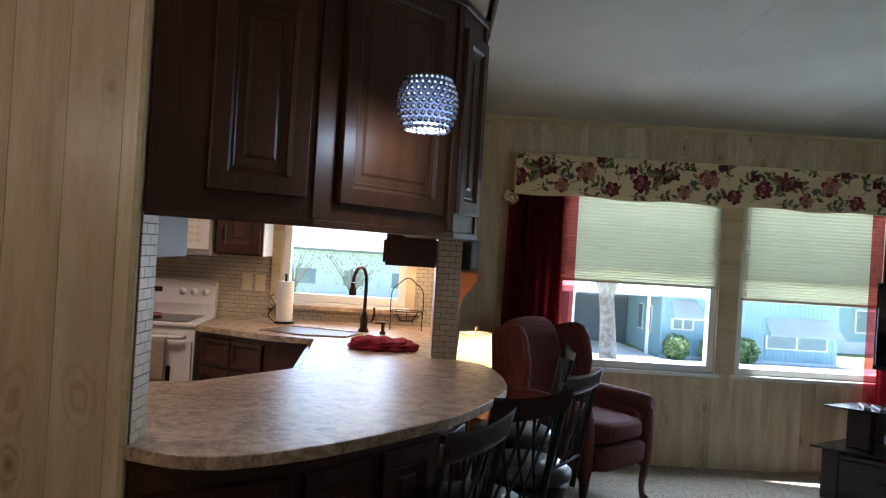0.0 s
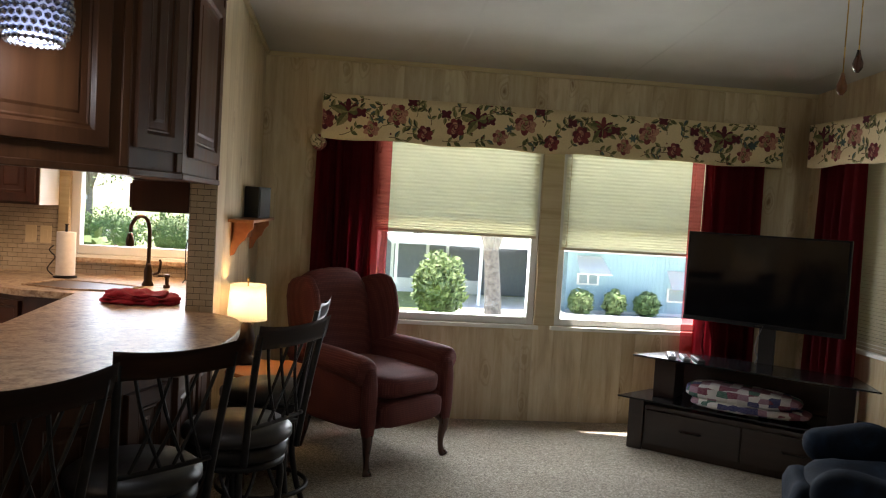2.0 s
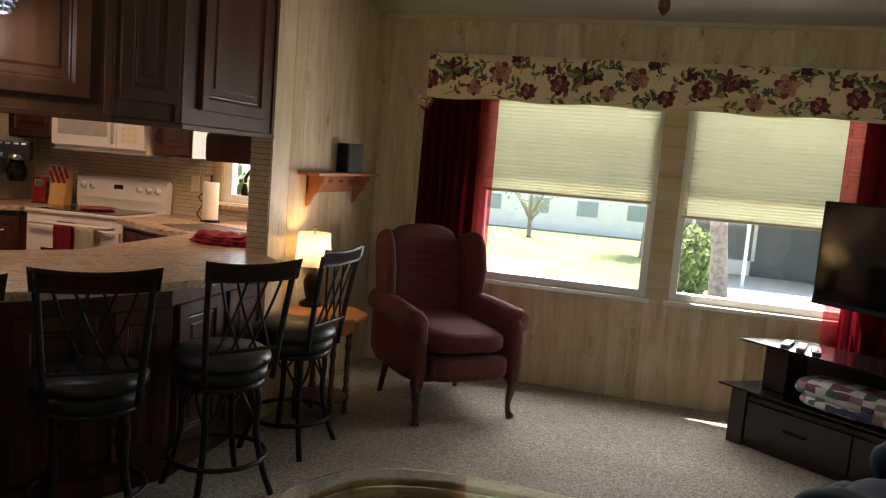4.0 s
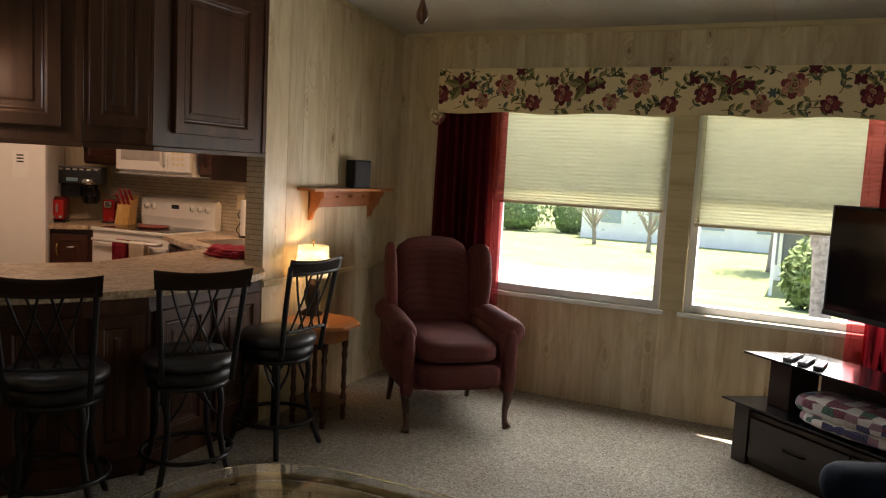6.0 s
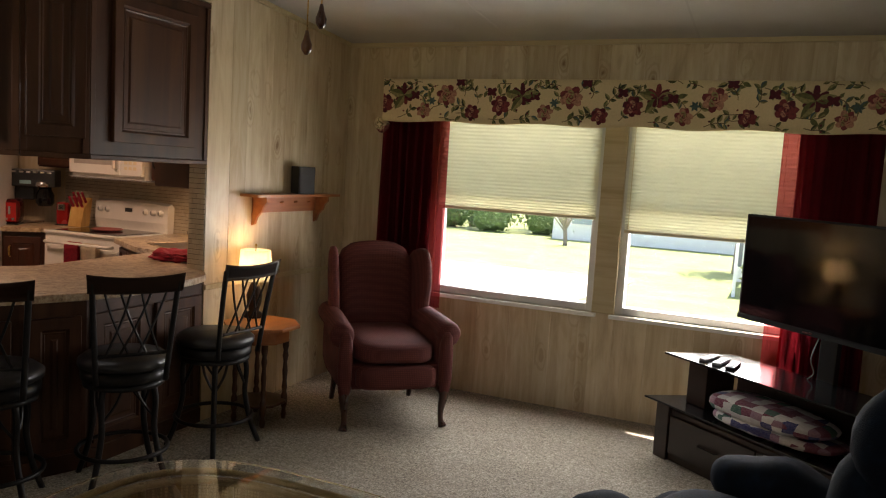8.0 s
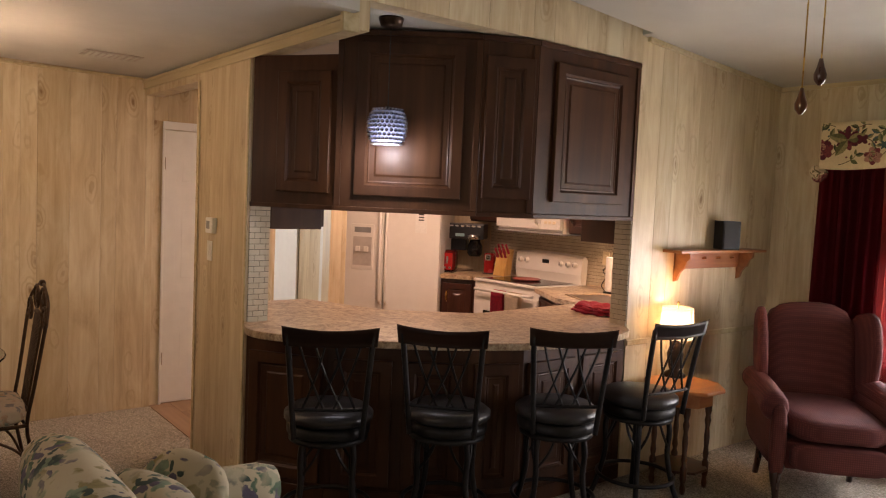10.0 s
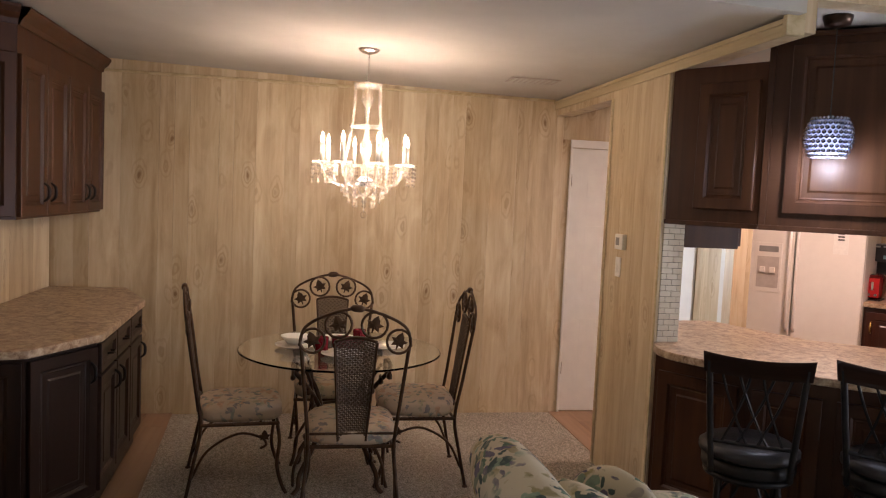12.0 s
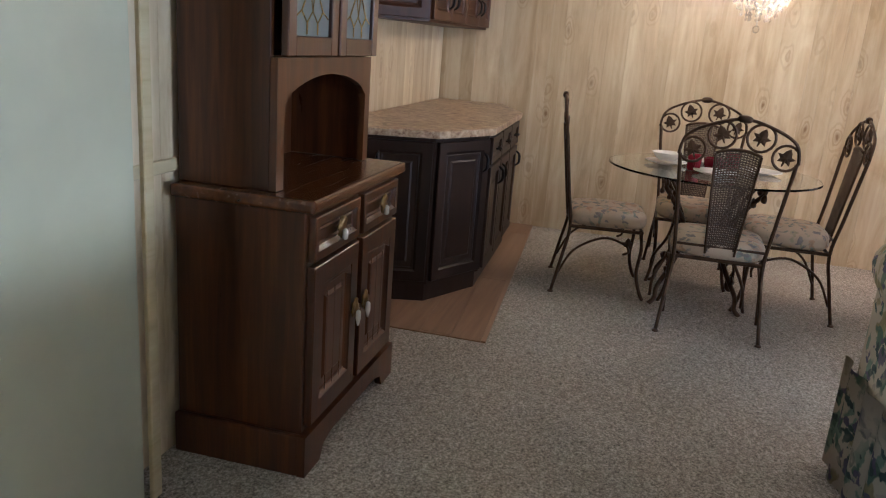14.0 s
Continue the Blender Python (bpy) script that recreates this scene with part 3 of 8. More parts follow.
# ---- fabrics ----
def floral_mat(name, ground, flower_dark, flower_light, leaf, scale=1.0, stem=(0.16, 0.13, 0.05), rough=0.92):
    """Printed cloth: roses, leaves and stems on a pale ground."""
    m = Mat(name, rough)
    base = m.coords((scale, scale, scale), rnd=False)
    warp = m.n("TexNoise", Vector=base, Scale=9.0, Detail=3.0).outputs["Color"]
    wv = m.mix(0.13, base, warp, "ADD")
    c = m.mix(m.noise(base, 60, 2), ground, tuple(a * 0.93 for a in ground))
    # stems
    st = m.noise(wv, 8.5, 1, 0.4, 0.6)
    sf = m.ramp(st, [(0.475, (0, 0, 0)), (0.492, (1, 1, 1)), (0.508, (1, 1, 1)), (0.525, (0, 0, 0))])
    c = m.mix(sf, c, stem)
    # leaves
    lv = m.n("TexVoronoi", Vector=wv, Scale=15.0, Randomness=1.0)
    lr = m.n("SeparateColor", Color=lv.outputs["Color"])
    lm = m.ramp(lv.outputs["Distance"], [(0.0, (1, 1, 1)), (0.40, (1, 1, 1)), (0.44, (0, 0, 0))])
    pick = m.ramp(lr.outputs[0], [(0.40, (0, 0, 0)), (0.43, (1, 1, 1))])
    lc = m.mix(lr.outputs[1], leaf, tuple(a * 0.4 + 0.02 for a in leaf))
    lc = m.mix(m.noise(wv, 45, 2), lc, tuple(min(1, a * 1.9 + 0.04) for a in leaf))
    c = m.mix(m.mix(1.0, lm, pick, "MULTIPLY"), c, lc)
    # small blossoms
    sv = m.n("TexVoronoi", Vector=wv, Scale=10.0, Randomness=1.0)
    sr = m.n("SeparateColor", Color=sv.outputs["Color"])
    sm = m.ramp(sv.outputs["Distance"], [(0.0, (1, 1, 1)), (0.25, (1, 1, 1)), (0.30, (0, 0, 0))])
    spick = m.ramp(sr.outputs[2], [(0.70, (0, 0, 0)), (0.72, (1, 1, 1))])
    c = m.mix(m.mix(1.0, sm, spick, "MULTIPLY"), c, m.mix(sr.outputs[0], flower_dark, flower_light))
    # roses
    fv = m.n("TexVoronoi", Vector=wv, Scale=5.2, Randomness=0.75)
    fr = m.n("SeparateColor", Color=fv.outputs["Color"])
    fm = m.ramp(fv.outputs["Distance"], [(0.0, (1, 1, 1)), (0.29, (1, 1, 1)), (0.325, (0, 0, 0))])
    fpick = m.ramp(fr.outputs[0], [(0.18, (0, 0, 0)), (0.20, (1, 1, 1))])
    ring = m.n("TexWave", Vector=wv, Scale=14.0, Distortion=7.0, Detail=2.0).outputs["Fac"]
    fc = m.mix(ring, flower_dark, flower_light)
    fc = m.mix(m.ramp(fv.outputs["Distance"], [(0.05, (1, 1, 1)), (0.25, (0, 0, 0))]), fc, tuple(a * 0.6 for a in flower_dark))
    c = m.mix(m.mix(1.0, fm, fpick, "MULTIPLY"), c, fc)
    m.color(c)
    return m.bump(m.noise(base, 420, 2), 0.25, 0.002).m


def weave_mat(name, a, b, scale=60, rough=0.9):
    m = Mat(name, rough)
    v = m.coords(rnd=False)
    w = m.n("TexVoronoi", Vector=v, Scale=float(scale), Randomness=0.0).outputs["Distance"]
    n = m.noise(v, 6, 4)
    c = m.ramp(w, [(0.25, b), (0.5, a)])
    c = m.mix(1.0, c, m.ramp(n, [(0.3, (0.78, 0.78, 0.78)), (0.7, (1, 1, 1))]), "MULTIPLY")
    m.color(c)
    return m.bump(w, 0.35, 0.004).m


def plush_mat():
    m = Mat("navy_plush", 0.85)
    v = m.coords(rnd=False)
    n = m.noise(v, 7, 5, 0.6, 0.8)
    m.color(m.ramp(n, [(0.3, (0.0025, 0.004, 0.008)), (0.55, (0.004, 0.009, 0.019)), (0.75, (0.008, 0.020, 0.042))]))
    m.b.inputs["Specular IOR Level"].default_value = 0.15
    m.b.inputs["Sheen Weight"].default_value = 0.02
    m.b.inputs["Sheen Roughness"].default_value = 0.4
    m.b.inputs["Sheen Tint"].default_value = (0.25, 0.5, 0.9, 1)
    return m.bump(m.noise(v, 260, 3), 0.5, 0.004).m


def quilt_mat():
    m = Mat("patchwork_quilt", 0.95)
    v = m.coords((1, 1, 1.6), rnd=False)
    k = m.n("TexVoronoi", Vector=v, Scale=17.0, Randomness=0.25)
    h = m.n("SeparateColor", Color=k.outputs["Color"]).outputs[0]
    c = m.n("ValToRGB", Fac=h)
    c.color_ramp.interpolation = "CONSTANT"
    cols = [(0.0, (0.58, 0.56, 0.55)), (0.2, (0.16, 0.02, 0.05)), (0.4, (0.03, 0.11, 0.08)), (0.54, (0.30, 0.16, 0.22)), (0.68, (0.03, 0.035, 0.15)), (0.84, (0.70, 0.68, 0.66))]
    e = c.color_ramp.elements
    while len(e) < len(cols):
        e.new(0.5)
    for el, (p, col) in zip(e, cols):
        el.position, el.color = p, (*col, 1)
    m.color(m.mix(0.15, c.outputs[0], m.ramp(m.noise(v, 120, 2), [(0.4, (0.06, 0.05, 0.09)), (0.6, (0.55, 0.52, 0.52))])))
    return m.bump(m.noise(v, 24, 3), 0.6, 0.01).m


FLORAL = floral_mat("rose_print_valance", (0.80, 0.68, 0.44), (0.13, 0.012, 0.025), (0.42, 0.16, 0.13), (0.12, 0.11, 0.042), 1.15)


def brushed_print(name, ground, inks, size=1.0, cover=0.45):
    """Painterly print: overlapping leaf shaped strokes of several inks on a pale ground."""
    m = Mat(name, 0.92)
    base = m.coords((size, size, size), rnd=False)
    c = m.mix(m.noise(base, 3.5, 4, 0.6), ground, tuple(a * 0.72 for a in ground))
    clump = m.noise(base, 4.2, 3, 0.55)
    for k, ink in enumerate(inks):
        mp = m.n("Mapping", Vector=base, Rotation=(0.35 + 0.5 * k, 0.6 * k, 0.9 * k), Location=(0.37 * k, 0.61 * k, 0.13 * k))
        wv = m.mix(0.13, mp.outputs[0], m.n("TexNoise", Vector=mp.outputs[0], Scale=11.0, Detail=4.0).outputs["Color"], "ADD")
        st = m.n("Mapping", Vector=wv, Scale=(1.0, 2.9, 1.6))
        vo = m.n("TexVoronoi", Vector=st.outputs[0], Scale=5.6 + 1.3 * k, Randomness=1.0)
        ch_ = m.n("SeparateColor", Color=vo.outputs["Color"])
        shape = m.ramp(vo.outputs["Distance"], [(0.36, (1, 1, 1)), (0.43, (0, 0, 0))])
        pick = m.ramp(ch_.outputs[k % 3], [(1 - cover, (0, 0, 0)), (1 - cover + 0.03, (1, 1, 1))])
        near = m.ramp(clump, [(0.36, (0.1, 0.1, 0.1)), (0.46, (1, 1, 1))])
        tone = m.mix(m.noise(wv, 40, 3), tuple(a * 0.55 for a in ink), tuple(min(1, a * 1.7 + 0.02) for a in ink))
        c = m.mix(m.mix(1.0, m.mix(1.0, shape, pick, "MULTIPLY"), near, "MULTIPLY"), c, tone)
    m.color(c)
    return m.bump(m.noise(base, 420, 2), 0.25, 0.002).m


SOFA = brushed_print("floral_sofa_print", (0.58, 0.50, 0.35), ((0.24, 0.20, 0.09), (0.16, 0.22, 0.15), (0.07, 0.12, 0.075), (0.09, 0.075, 0.11), (0.03, 0.055, 0.045)), 1.0, 0.52)
SEATPRINT = brushed_print("faded_floral_seat", (0.60, 0.47, 0.34), ((0.40, 0.26, 0.17), (0.34, 0.30, 0.20), (0.22, 0.23, 0.19), (0.20, 0.18, 0.17)), 1.5, 0.40)
WINGRED = weave_mat("burgundy_damask", (0.105, 0.020, 0.017), (0.165, 0.040, 0.032), 85)
WICKER = weave_mat("dark_wicker", (0.075, 0.047, 0.028), (0.16, 0.10, 0.062), 110, 0.55)
RATTAN = wood("rattan", (0.30, 0.20, 0.09), (0.44, 0.32, 0.16), (0.55, 0.43, 0.24), 0.35, 2.0, "x")
PLUSH, QUILT = plush_mat(), quilt_mat()
TVBLACK = plain("matt_black_plastic", (0.008, 0.008, 0.009), 0.6)
TVBLACK.node_tree.nodes["Principled BSDF"].inputs["Specular IOR Level"].default_value = 0.2
SCREEN = plain("tv_screen", (0.004, 0.004, 0.005), 0.05, 0, 0.02, bump=0)
DARKGLASS = plain("black_glass_shelf", (0.006, 0.006, 0.007), 0.13, 0, 0.02, bump=0)
BULB = emit_mat("candle_bulb", (1.0, 0.80, 0.52), 3.2)
PENDBULB = emit_mat("pendant_bulb", (0.86, 0.92, 1.0), 1.6)
LAMPBULB = emit_mat("warm_bulb", (1.0, 0.76, 0.50), 2.2)


def crystal_mat():
    """Cut crystal: bright edges, mostly see-through."""
    m = Mat("crystal", 0.02, 0, (1.0, 0.96, 0.90))
    m.b.inputs["Transmission Weight"].default_value = 1.0
    m.b.inputs["IOR"].default_value = 1.5
    clear = m.n("BsdfTransparent", Color=(1.0, 0.98, 0.94, 1))
    glow = m.n("BsdfTranslucent", Color=(0.95, 0.90, 0.82, 1))
    a = m.n("MixShader", Fac=0.40)
    m.link(m.b.outputs[0], a.inputs[1])
    m.link(clear.outputs[0], a.inputs[2])
    b = m.n("MixShader", Fac=0.10)
    m.link(a.outputs[0], b.inputs[1])
    m.link(glow.outputs[0], b.inputs[2])
    m.link(b.outputs[0], m.t.nodes["Material Output"].inputs[0])
    return m.m


CRYSTAL = crystal_mat()
DARKCRYSTAL = plain("smoked_crystal_beads", (0.42, 0.44, 0.54), 0.10, 0.9, 0.3, 60, 0)
CANDLE = plain("candle_sleeve", (0.85, 0.80, 0.68), 0.5, 0, 0.03)


# ---- kitchen and bar ----
def inset(poly, d):
    """The open line of points moved d to its left."""
    out = []
    for i, p in enumerate(poly):
        a, b = poly[max(i - 1, 0)], poly[min(i + 1, len(poly) - 1)]
        v = Vector((b[0] - a[0], b[1] - a[1])).normalized()
        out.append((p[0] - v.y * d, p[1] + v.x * d))
    return out


def face_pose(p, q, z):
    """A pose whose x runs from p to q and whose -y looks out of the face."""
    return pose(p[0], p[1], z, 0, 0, math.degrees(math.atan2(q[1] - p[1], q[0] - p[0])))


def cab_door(parent, m, w, h, mat, handle=None, hmat=IRON, rail=0.055, name="door", arch=False):
    """A framed door with a raised panel, drawn in x and z, its face towards -y."""
    bm = mesh()
    prof = [(0.0, 0.0), (0.0, -0.019), (0.003, -0.022), (rail - 0.003, -0.022), (rail, -0.019), (rail, 0.0)]
    fr_ = [[bm.verts.new(m @ Vector(p)) for p in ((a, y, a), (w - a, y, a), (w - a, y, h - a), (a, y, h - a))] for a, y in prof]
    for la, lb in zip(fr_, fr_[1:] + fr_[:1]):
        for i in range(4):
            bm.faces.new((la[i], la[(i + 1) % 4], lb[(i + 1) % 4], lb[i]))
    bmesh.ops.recalc_face_normals(bm, faces=bm.faces)
    d = part(name, bm, mat, parent)
    pm = mesh()
    # stepped moulding round a raised field
    r = rail - 0.001
    rings = [(r, -0.019), (r + 0.010, -0.010), (r + 0.016, -0.012), (r + 0.022, -0.009), (r + 0.045, -0.009), (r + 0.055, -0.015)]
    rings = [(a, y) for a, y in rings if 2 * a < min(w, h) - 0.01]
    loops = [[pm.verts.new(m @ Vector(p)) for p in ((a, y, a), (w - a, y, a), (w - a, y, h - a), (a, y, h - a))] for a, y in rings]
    for la, lb in zip(loops, loops[1:]):
        for i in range(4):
            pm.faces.new((la[i], la[(i + 1) % 4], lb[(i + 1) % 4], lb[i]))
    pm.faces.new(loops[-1])
    part("panel", pm, mat, d)
    if handle:
        hx, hz = handle
        hb = mesh()
        pts = curve_pts([m @ Vector(p) for p in ((hx, -0.022, hz - 0.05), (hx, -0.045, hz - 0.03), (hx, -0.05, hz), (hx, -0.045, hz + 0.03), (hx, -0.022, hz + 0.05))], 4)
        tube(hb, pts, [0.005 + 0.004 * math.sin(math.pi * i / (len(pts) - 1)) for i in range(len(pts))], 8)
        part("handle", hb, hmat, d, "dark arched pull handle", True)
    return d


BAR = [(-0.524, 1.945), (-0.12, 2.217), (0.325, 2.787), (0.435, 3.07), (0.42, 3.905)]

# upper cabinets over the bar, one unit to each face
ins = inset(BAR, 0.30)
ins[-1] = (0.12, 3.905)
ins[0] = (-0.53, 2.36)
specs = [(0.16, 0.05, 0.30, 2.29), (0.10, 0.045, 0.54, 2.44), (0.02, 0.06, 0.262, 2.40), (0.13, 0.055, 0.58, 2.41)]
ZB, ZT = 1.547, 2.455
for i, (dx, dz, dw, ztop) in enumerate(specs):
    p, q = BAR[i], BAR[i + 1]
    cab = thing("bar_wall_cabinet", None, "espresso stained hanging cabinet over the bar", "cabinet", "cabinets over the bar")
    top = 2.325 if i == 0 else ZT
    bm = prism(mesh(), [p, q, ins[i + 1], ins[i]], ZB, top)
    bmesh.ops.recalc_face_normals(bm, faces=bm.faces)
    part("body", bevel(bm, 0.003, 1), CAB, cab)
    fm = face_pose(p, q, 0)
    length = math.hypot(q[0] - p[0], q[1] - p[1])
    bm = box(mesh(), 0.0, length, -0.012, 0.0, ZB - 0.006, ZB + 0.018, fm)
    part("light_rail", bevel(bm, 0.003, 1), CAB, cab)
    if i:
        bm = box(mesh(), 0.0, length, -0.014, 0.0, ZT - 0.03, ZT - 0.002, fm)
        part("crown", bevel(bm, 0.004, 1), CAB, cab)
        for sx in (0.0, length - 0.03):
            part("stile", bevel(box(mesh(), sx, sx + 0.03, -0.008, 0, ZB + 0.02, ZT - 0.032, fm), 0.002, 1), CAB, cab)
    cab_door(cab, fm @ Matrix.Translation((dx, -0.002, ZB + dz + 0.03)), dw, min(ztop, top) - 0.03 - ZB - dz - 0.05, CAB)

# base of the bar
base = thing("bar_cabinet", None, "espresso stained panelled cabinet under the bar worktop", "cabinet")
bin_ = inset(BAR, 0.55)
bin_[-1] = (-0.13, 3.905)
bm = prism(mesh(), BAR + bin_[::-1], 0.0, 0.882)
bmesh.ops.recalc_face_normals(bm, faces=bm.faces)
part("body", bm, CAB, base)
for i in range(4):
    p, q = BAR[i], BAR[i + 1]
    length = math.hypot(q[0] - p[0], q[1] - p[1])
    fm = face_pose(p, q, 0)
    part("skirting", bevel(box(mesh(), 0, length, -0.012, 0, 0.0, 0.09, fm), 0.003, 1), CAB, base)
    for k in range(max(1, round(length / 0.45))):
        n = max(1, round(length / 0.45))
        w = length / n
        cab_door(base, fm @ Matrix.Translation((k * w + 0.03, -0.001, 0.12)), w - 0.06, 0.66, CAB, name="base_panel", rail=0.06)

# worktop with a curved front, one continuous slab
outer = [(v.x, v.y) for v in curve_pts([(-0.535, 1.93, 0), (-0.36, 1.875, 0), (-0.19, 1.92, 0), (0.05, 2.12, 0), (0.34, 2.48, 0), (0.53, 2.85, 0), (0.62, 3.15, 0), (0.62, 3.5, 0), (0.56, 3.76, 0), (0.425, 3.90, 0)], 5)]
slab = outer + [(0.30, 3.915), (0.30, 5.455), (-1.20, 5.455), (-1.20, 4.74), (-0.68, 4.45), (-0.40, 4.40), (-0.31, 3.36), (-0.64, 2.90), (-1.25, 2.66), (-1.25, 2.07), (-0.535, 2.07)]
bm = prism(mesh(), slab, 0.882, 0.92)
bmesh.ops.recalc_face_normals(bm, faces=bm.faces)
worktop = thing("worktop", None, "polished brown granite patterned worktop with a curved bar edge", "worktop")
part("slab", bevel(bm, 0.006, 2), GRANITE, worktop)
part("slab", bevel(prism(mesh(), [(-2.53, 5.455), (-2.53, 5.0), (-2.08, 4.82), (-2.02, 4.82), (-2.02, 5.455)], 0.882, 0.92), 0.006, 2), GRANITE, worktop)
part("slab", bevel(prism(mesh(), [(-2.54, 5.0), (-2.74, 5.40), (-3.0, 5.12), (-2.62, 4.62), (-2.34, 4.62), (-2.1, 4.815)], 0.882, 0.92), 0.006, 2), GRANITE, worktop)

# kitchen base units
unit = thing("base_cabinet", None, "cherry stained base cabinet under the sink", "cabinet")
part("body", prism(mesh(), [(-1.18, 4.80), (-0.70, 4.50), (-0.44, 4.46), (-0.36, 3.40), (-0.13, 3.40), (0.28, 3.95), (0.28, 5.44), (-1.18, 5.44)], 0.09, 0.880), CHERRY, unit)
fm = face_pose((-1.18, 4.80), (-0.70, 4.50), 0)
cab_door(unit, fm @ Matrix.Translation((0.02, 0, 0.68)), 0.26, 0.17, CHERRY, None, rail=0.03, name="drawer")
cab_door(unit, fm @ Matrix.Translation((0.29, 0, 0.68)), 0.26, 0.17, CHERRY, None, rail=0.03, name="drawer")
cab_door(unit, fm @ Matrix.Translation((0.02, 0, 0.12)), 0.26, 0.54, CHERRY, (0.05, 0.45))
cab_door(unit, fm @ Matrix.Translation((0.29, 0, 0.12)), 0.26, 0.54, CHERRY, (0.21, 0.45))
unit = thing("base_cabinet", None, "cherry stained corner base cabinet beside the refrigerator", "cabinet")
part("body", prism(mesh(), [(-2.60, 4.66), (-2.36, 4.66), (-2.12, 4.86), (-2.04, 4.86), (-2.04, 5.44), (-2.74, 5.38), (-2.95, 5.12)], 0.0, 0.880), CHERRY, unit)
fm = face_pose((-2.36, 4.66), (-2.12, 4.86), 0)
cab_door(unit, fm @ Matrix.Translation((0.02, 0, 0.12)), 0.27, 0.72, CHERRY, (0.04, 0.6), BRASS)
unit = thing("base_cabinet", None, "cherry stained base cabinet behind the bar", "cabinet")
part("body", box(mesh(), -1.24, -0.56, 2.08, 2.60, 0.0, 0.88), CHERRY, unit)


def tiles(parent, m, w, h, tw=0.062, th=0.030, joined=False):
    """Brick-laid stone tiles on a face drawn in x and z, standing 5 mm proud of the grout."""
    g = part("grout", box(mesh(), 0, w, -0.002, 0.0, 0, h, m), GROUT, parent)
    bm = mesh() if joined else None
    shared = {}
    row, z = 0, 0.0
    while z < h - 0.008:
        zh = min(th, h - z) - 0.003
        x = -(tw / 2) if row % 2 else 0.0
        while x < w - 0.004:
            a, b = max(x, 0.0), min(x + tw - 0.003, w)
            if b - a > 0.008:
                if joined:
                    box(bm, a, b, -0.006, -0.0021, z, z + zh, m)
                else:
                    key = (round(b - a, 4), round(zh, 4))
                    if key not in shared:
                        t = box(mesh(), 0, b - a, -0.006, -0.0021, 0, zh)
                        shared[key] = bpy.data.meshes.new("tile")
                        t.to_mesh(shared[key])
                        t.free()
                        shared[key].materials.append(TILE)
                    ob = new("tile", shared[key])
                    ob.parent = parent
                    ob.matrix_world = m @ Matrix.Translation((a, 0, z))
            x += tw
        row += 1
        z += th
    if joined:
        tagged(part("tiles", bm, TILE, parent), kind="stuff")


col = thing("tile_column", None, "tan stone tile wall end beside the sink", kind="structure")
tiles(col, pose(0.30, 3.909, 0.921), 0.12, 0.625)
tiles(col, pose(0.299, 4.5, 0.921, 0, 0, -90), 0.59, 0.625)
col2 = thing("tile_column_bar", None, "white stone tile wall end beside the bar", kind="structure")
tiles(col2, pose(-0.529, 1.945, 0.921, 0, 0, 90), 0.115, 0.625)
splash = thing("backsplash", None, "tan stone mosaic tile backsplash", kind="structure")
tiles(splash, pose(-2.6, N - 0.001, 0.921), 1.78, 0.52, joined=True)
tiles(splash, pose(-0.82, N - 0.001, 0.921), 0.92, 0.10, joined=True)
tiles(splash, pose(0.10, N - 0.001, 0.921), 0.20, 0.62, joined=True)
tiles(splash, pose(0.299, N - 0.002, 0.921, 0, 0, -90), 0.955, 0.62, joined=True)
tiles(splash, face_pose((-2.99, 5.02), (-2.60, N - 0.01), 0.921), 0.58, 0.52, joined=True)
diag = wall("wall_kitchen_corner", "y", 0, 0.1, 0, 1.72, -0.1, 2.5)
diag.matrix_world = face_pose((-3.60, 4.295), (-2.55, 5.5), 0)

# kitchen window casing
for a, b, c, d in ((-0.89, -0.82, 1.02, 1.86), (0.10, 0.17, 1.02, 1.86), (-0.89, 0.17, 1.80, 1.86)):
    if b - a > 0.2:
        a, b = -0.82, 0.10
    strip("window_casing", a, b, N - 0.02, N - 0.006, c, d, TRIM)
strip("window_stool", -0.90, 0.18, N - 0.06, N - 0.006, 1.0, 1.03, GRANITE)


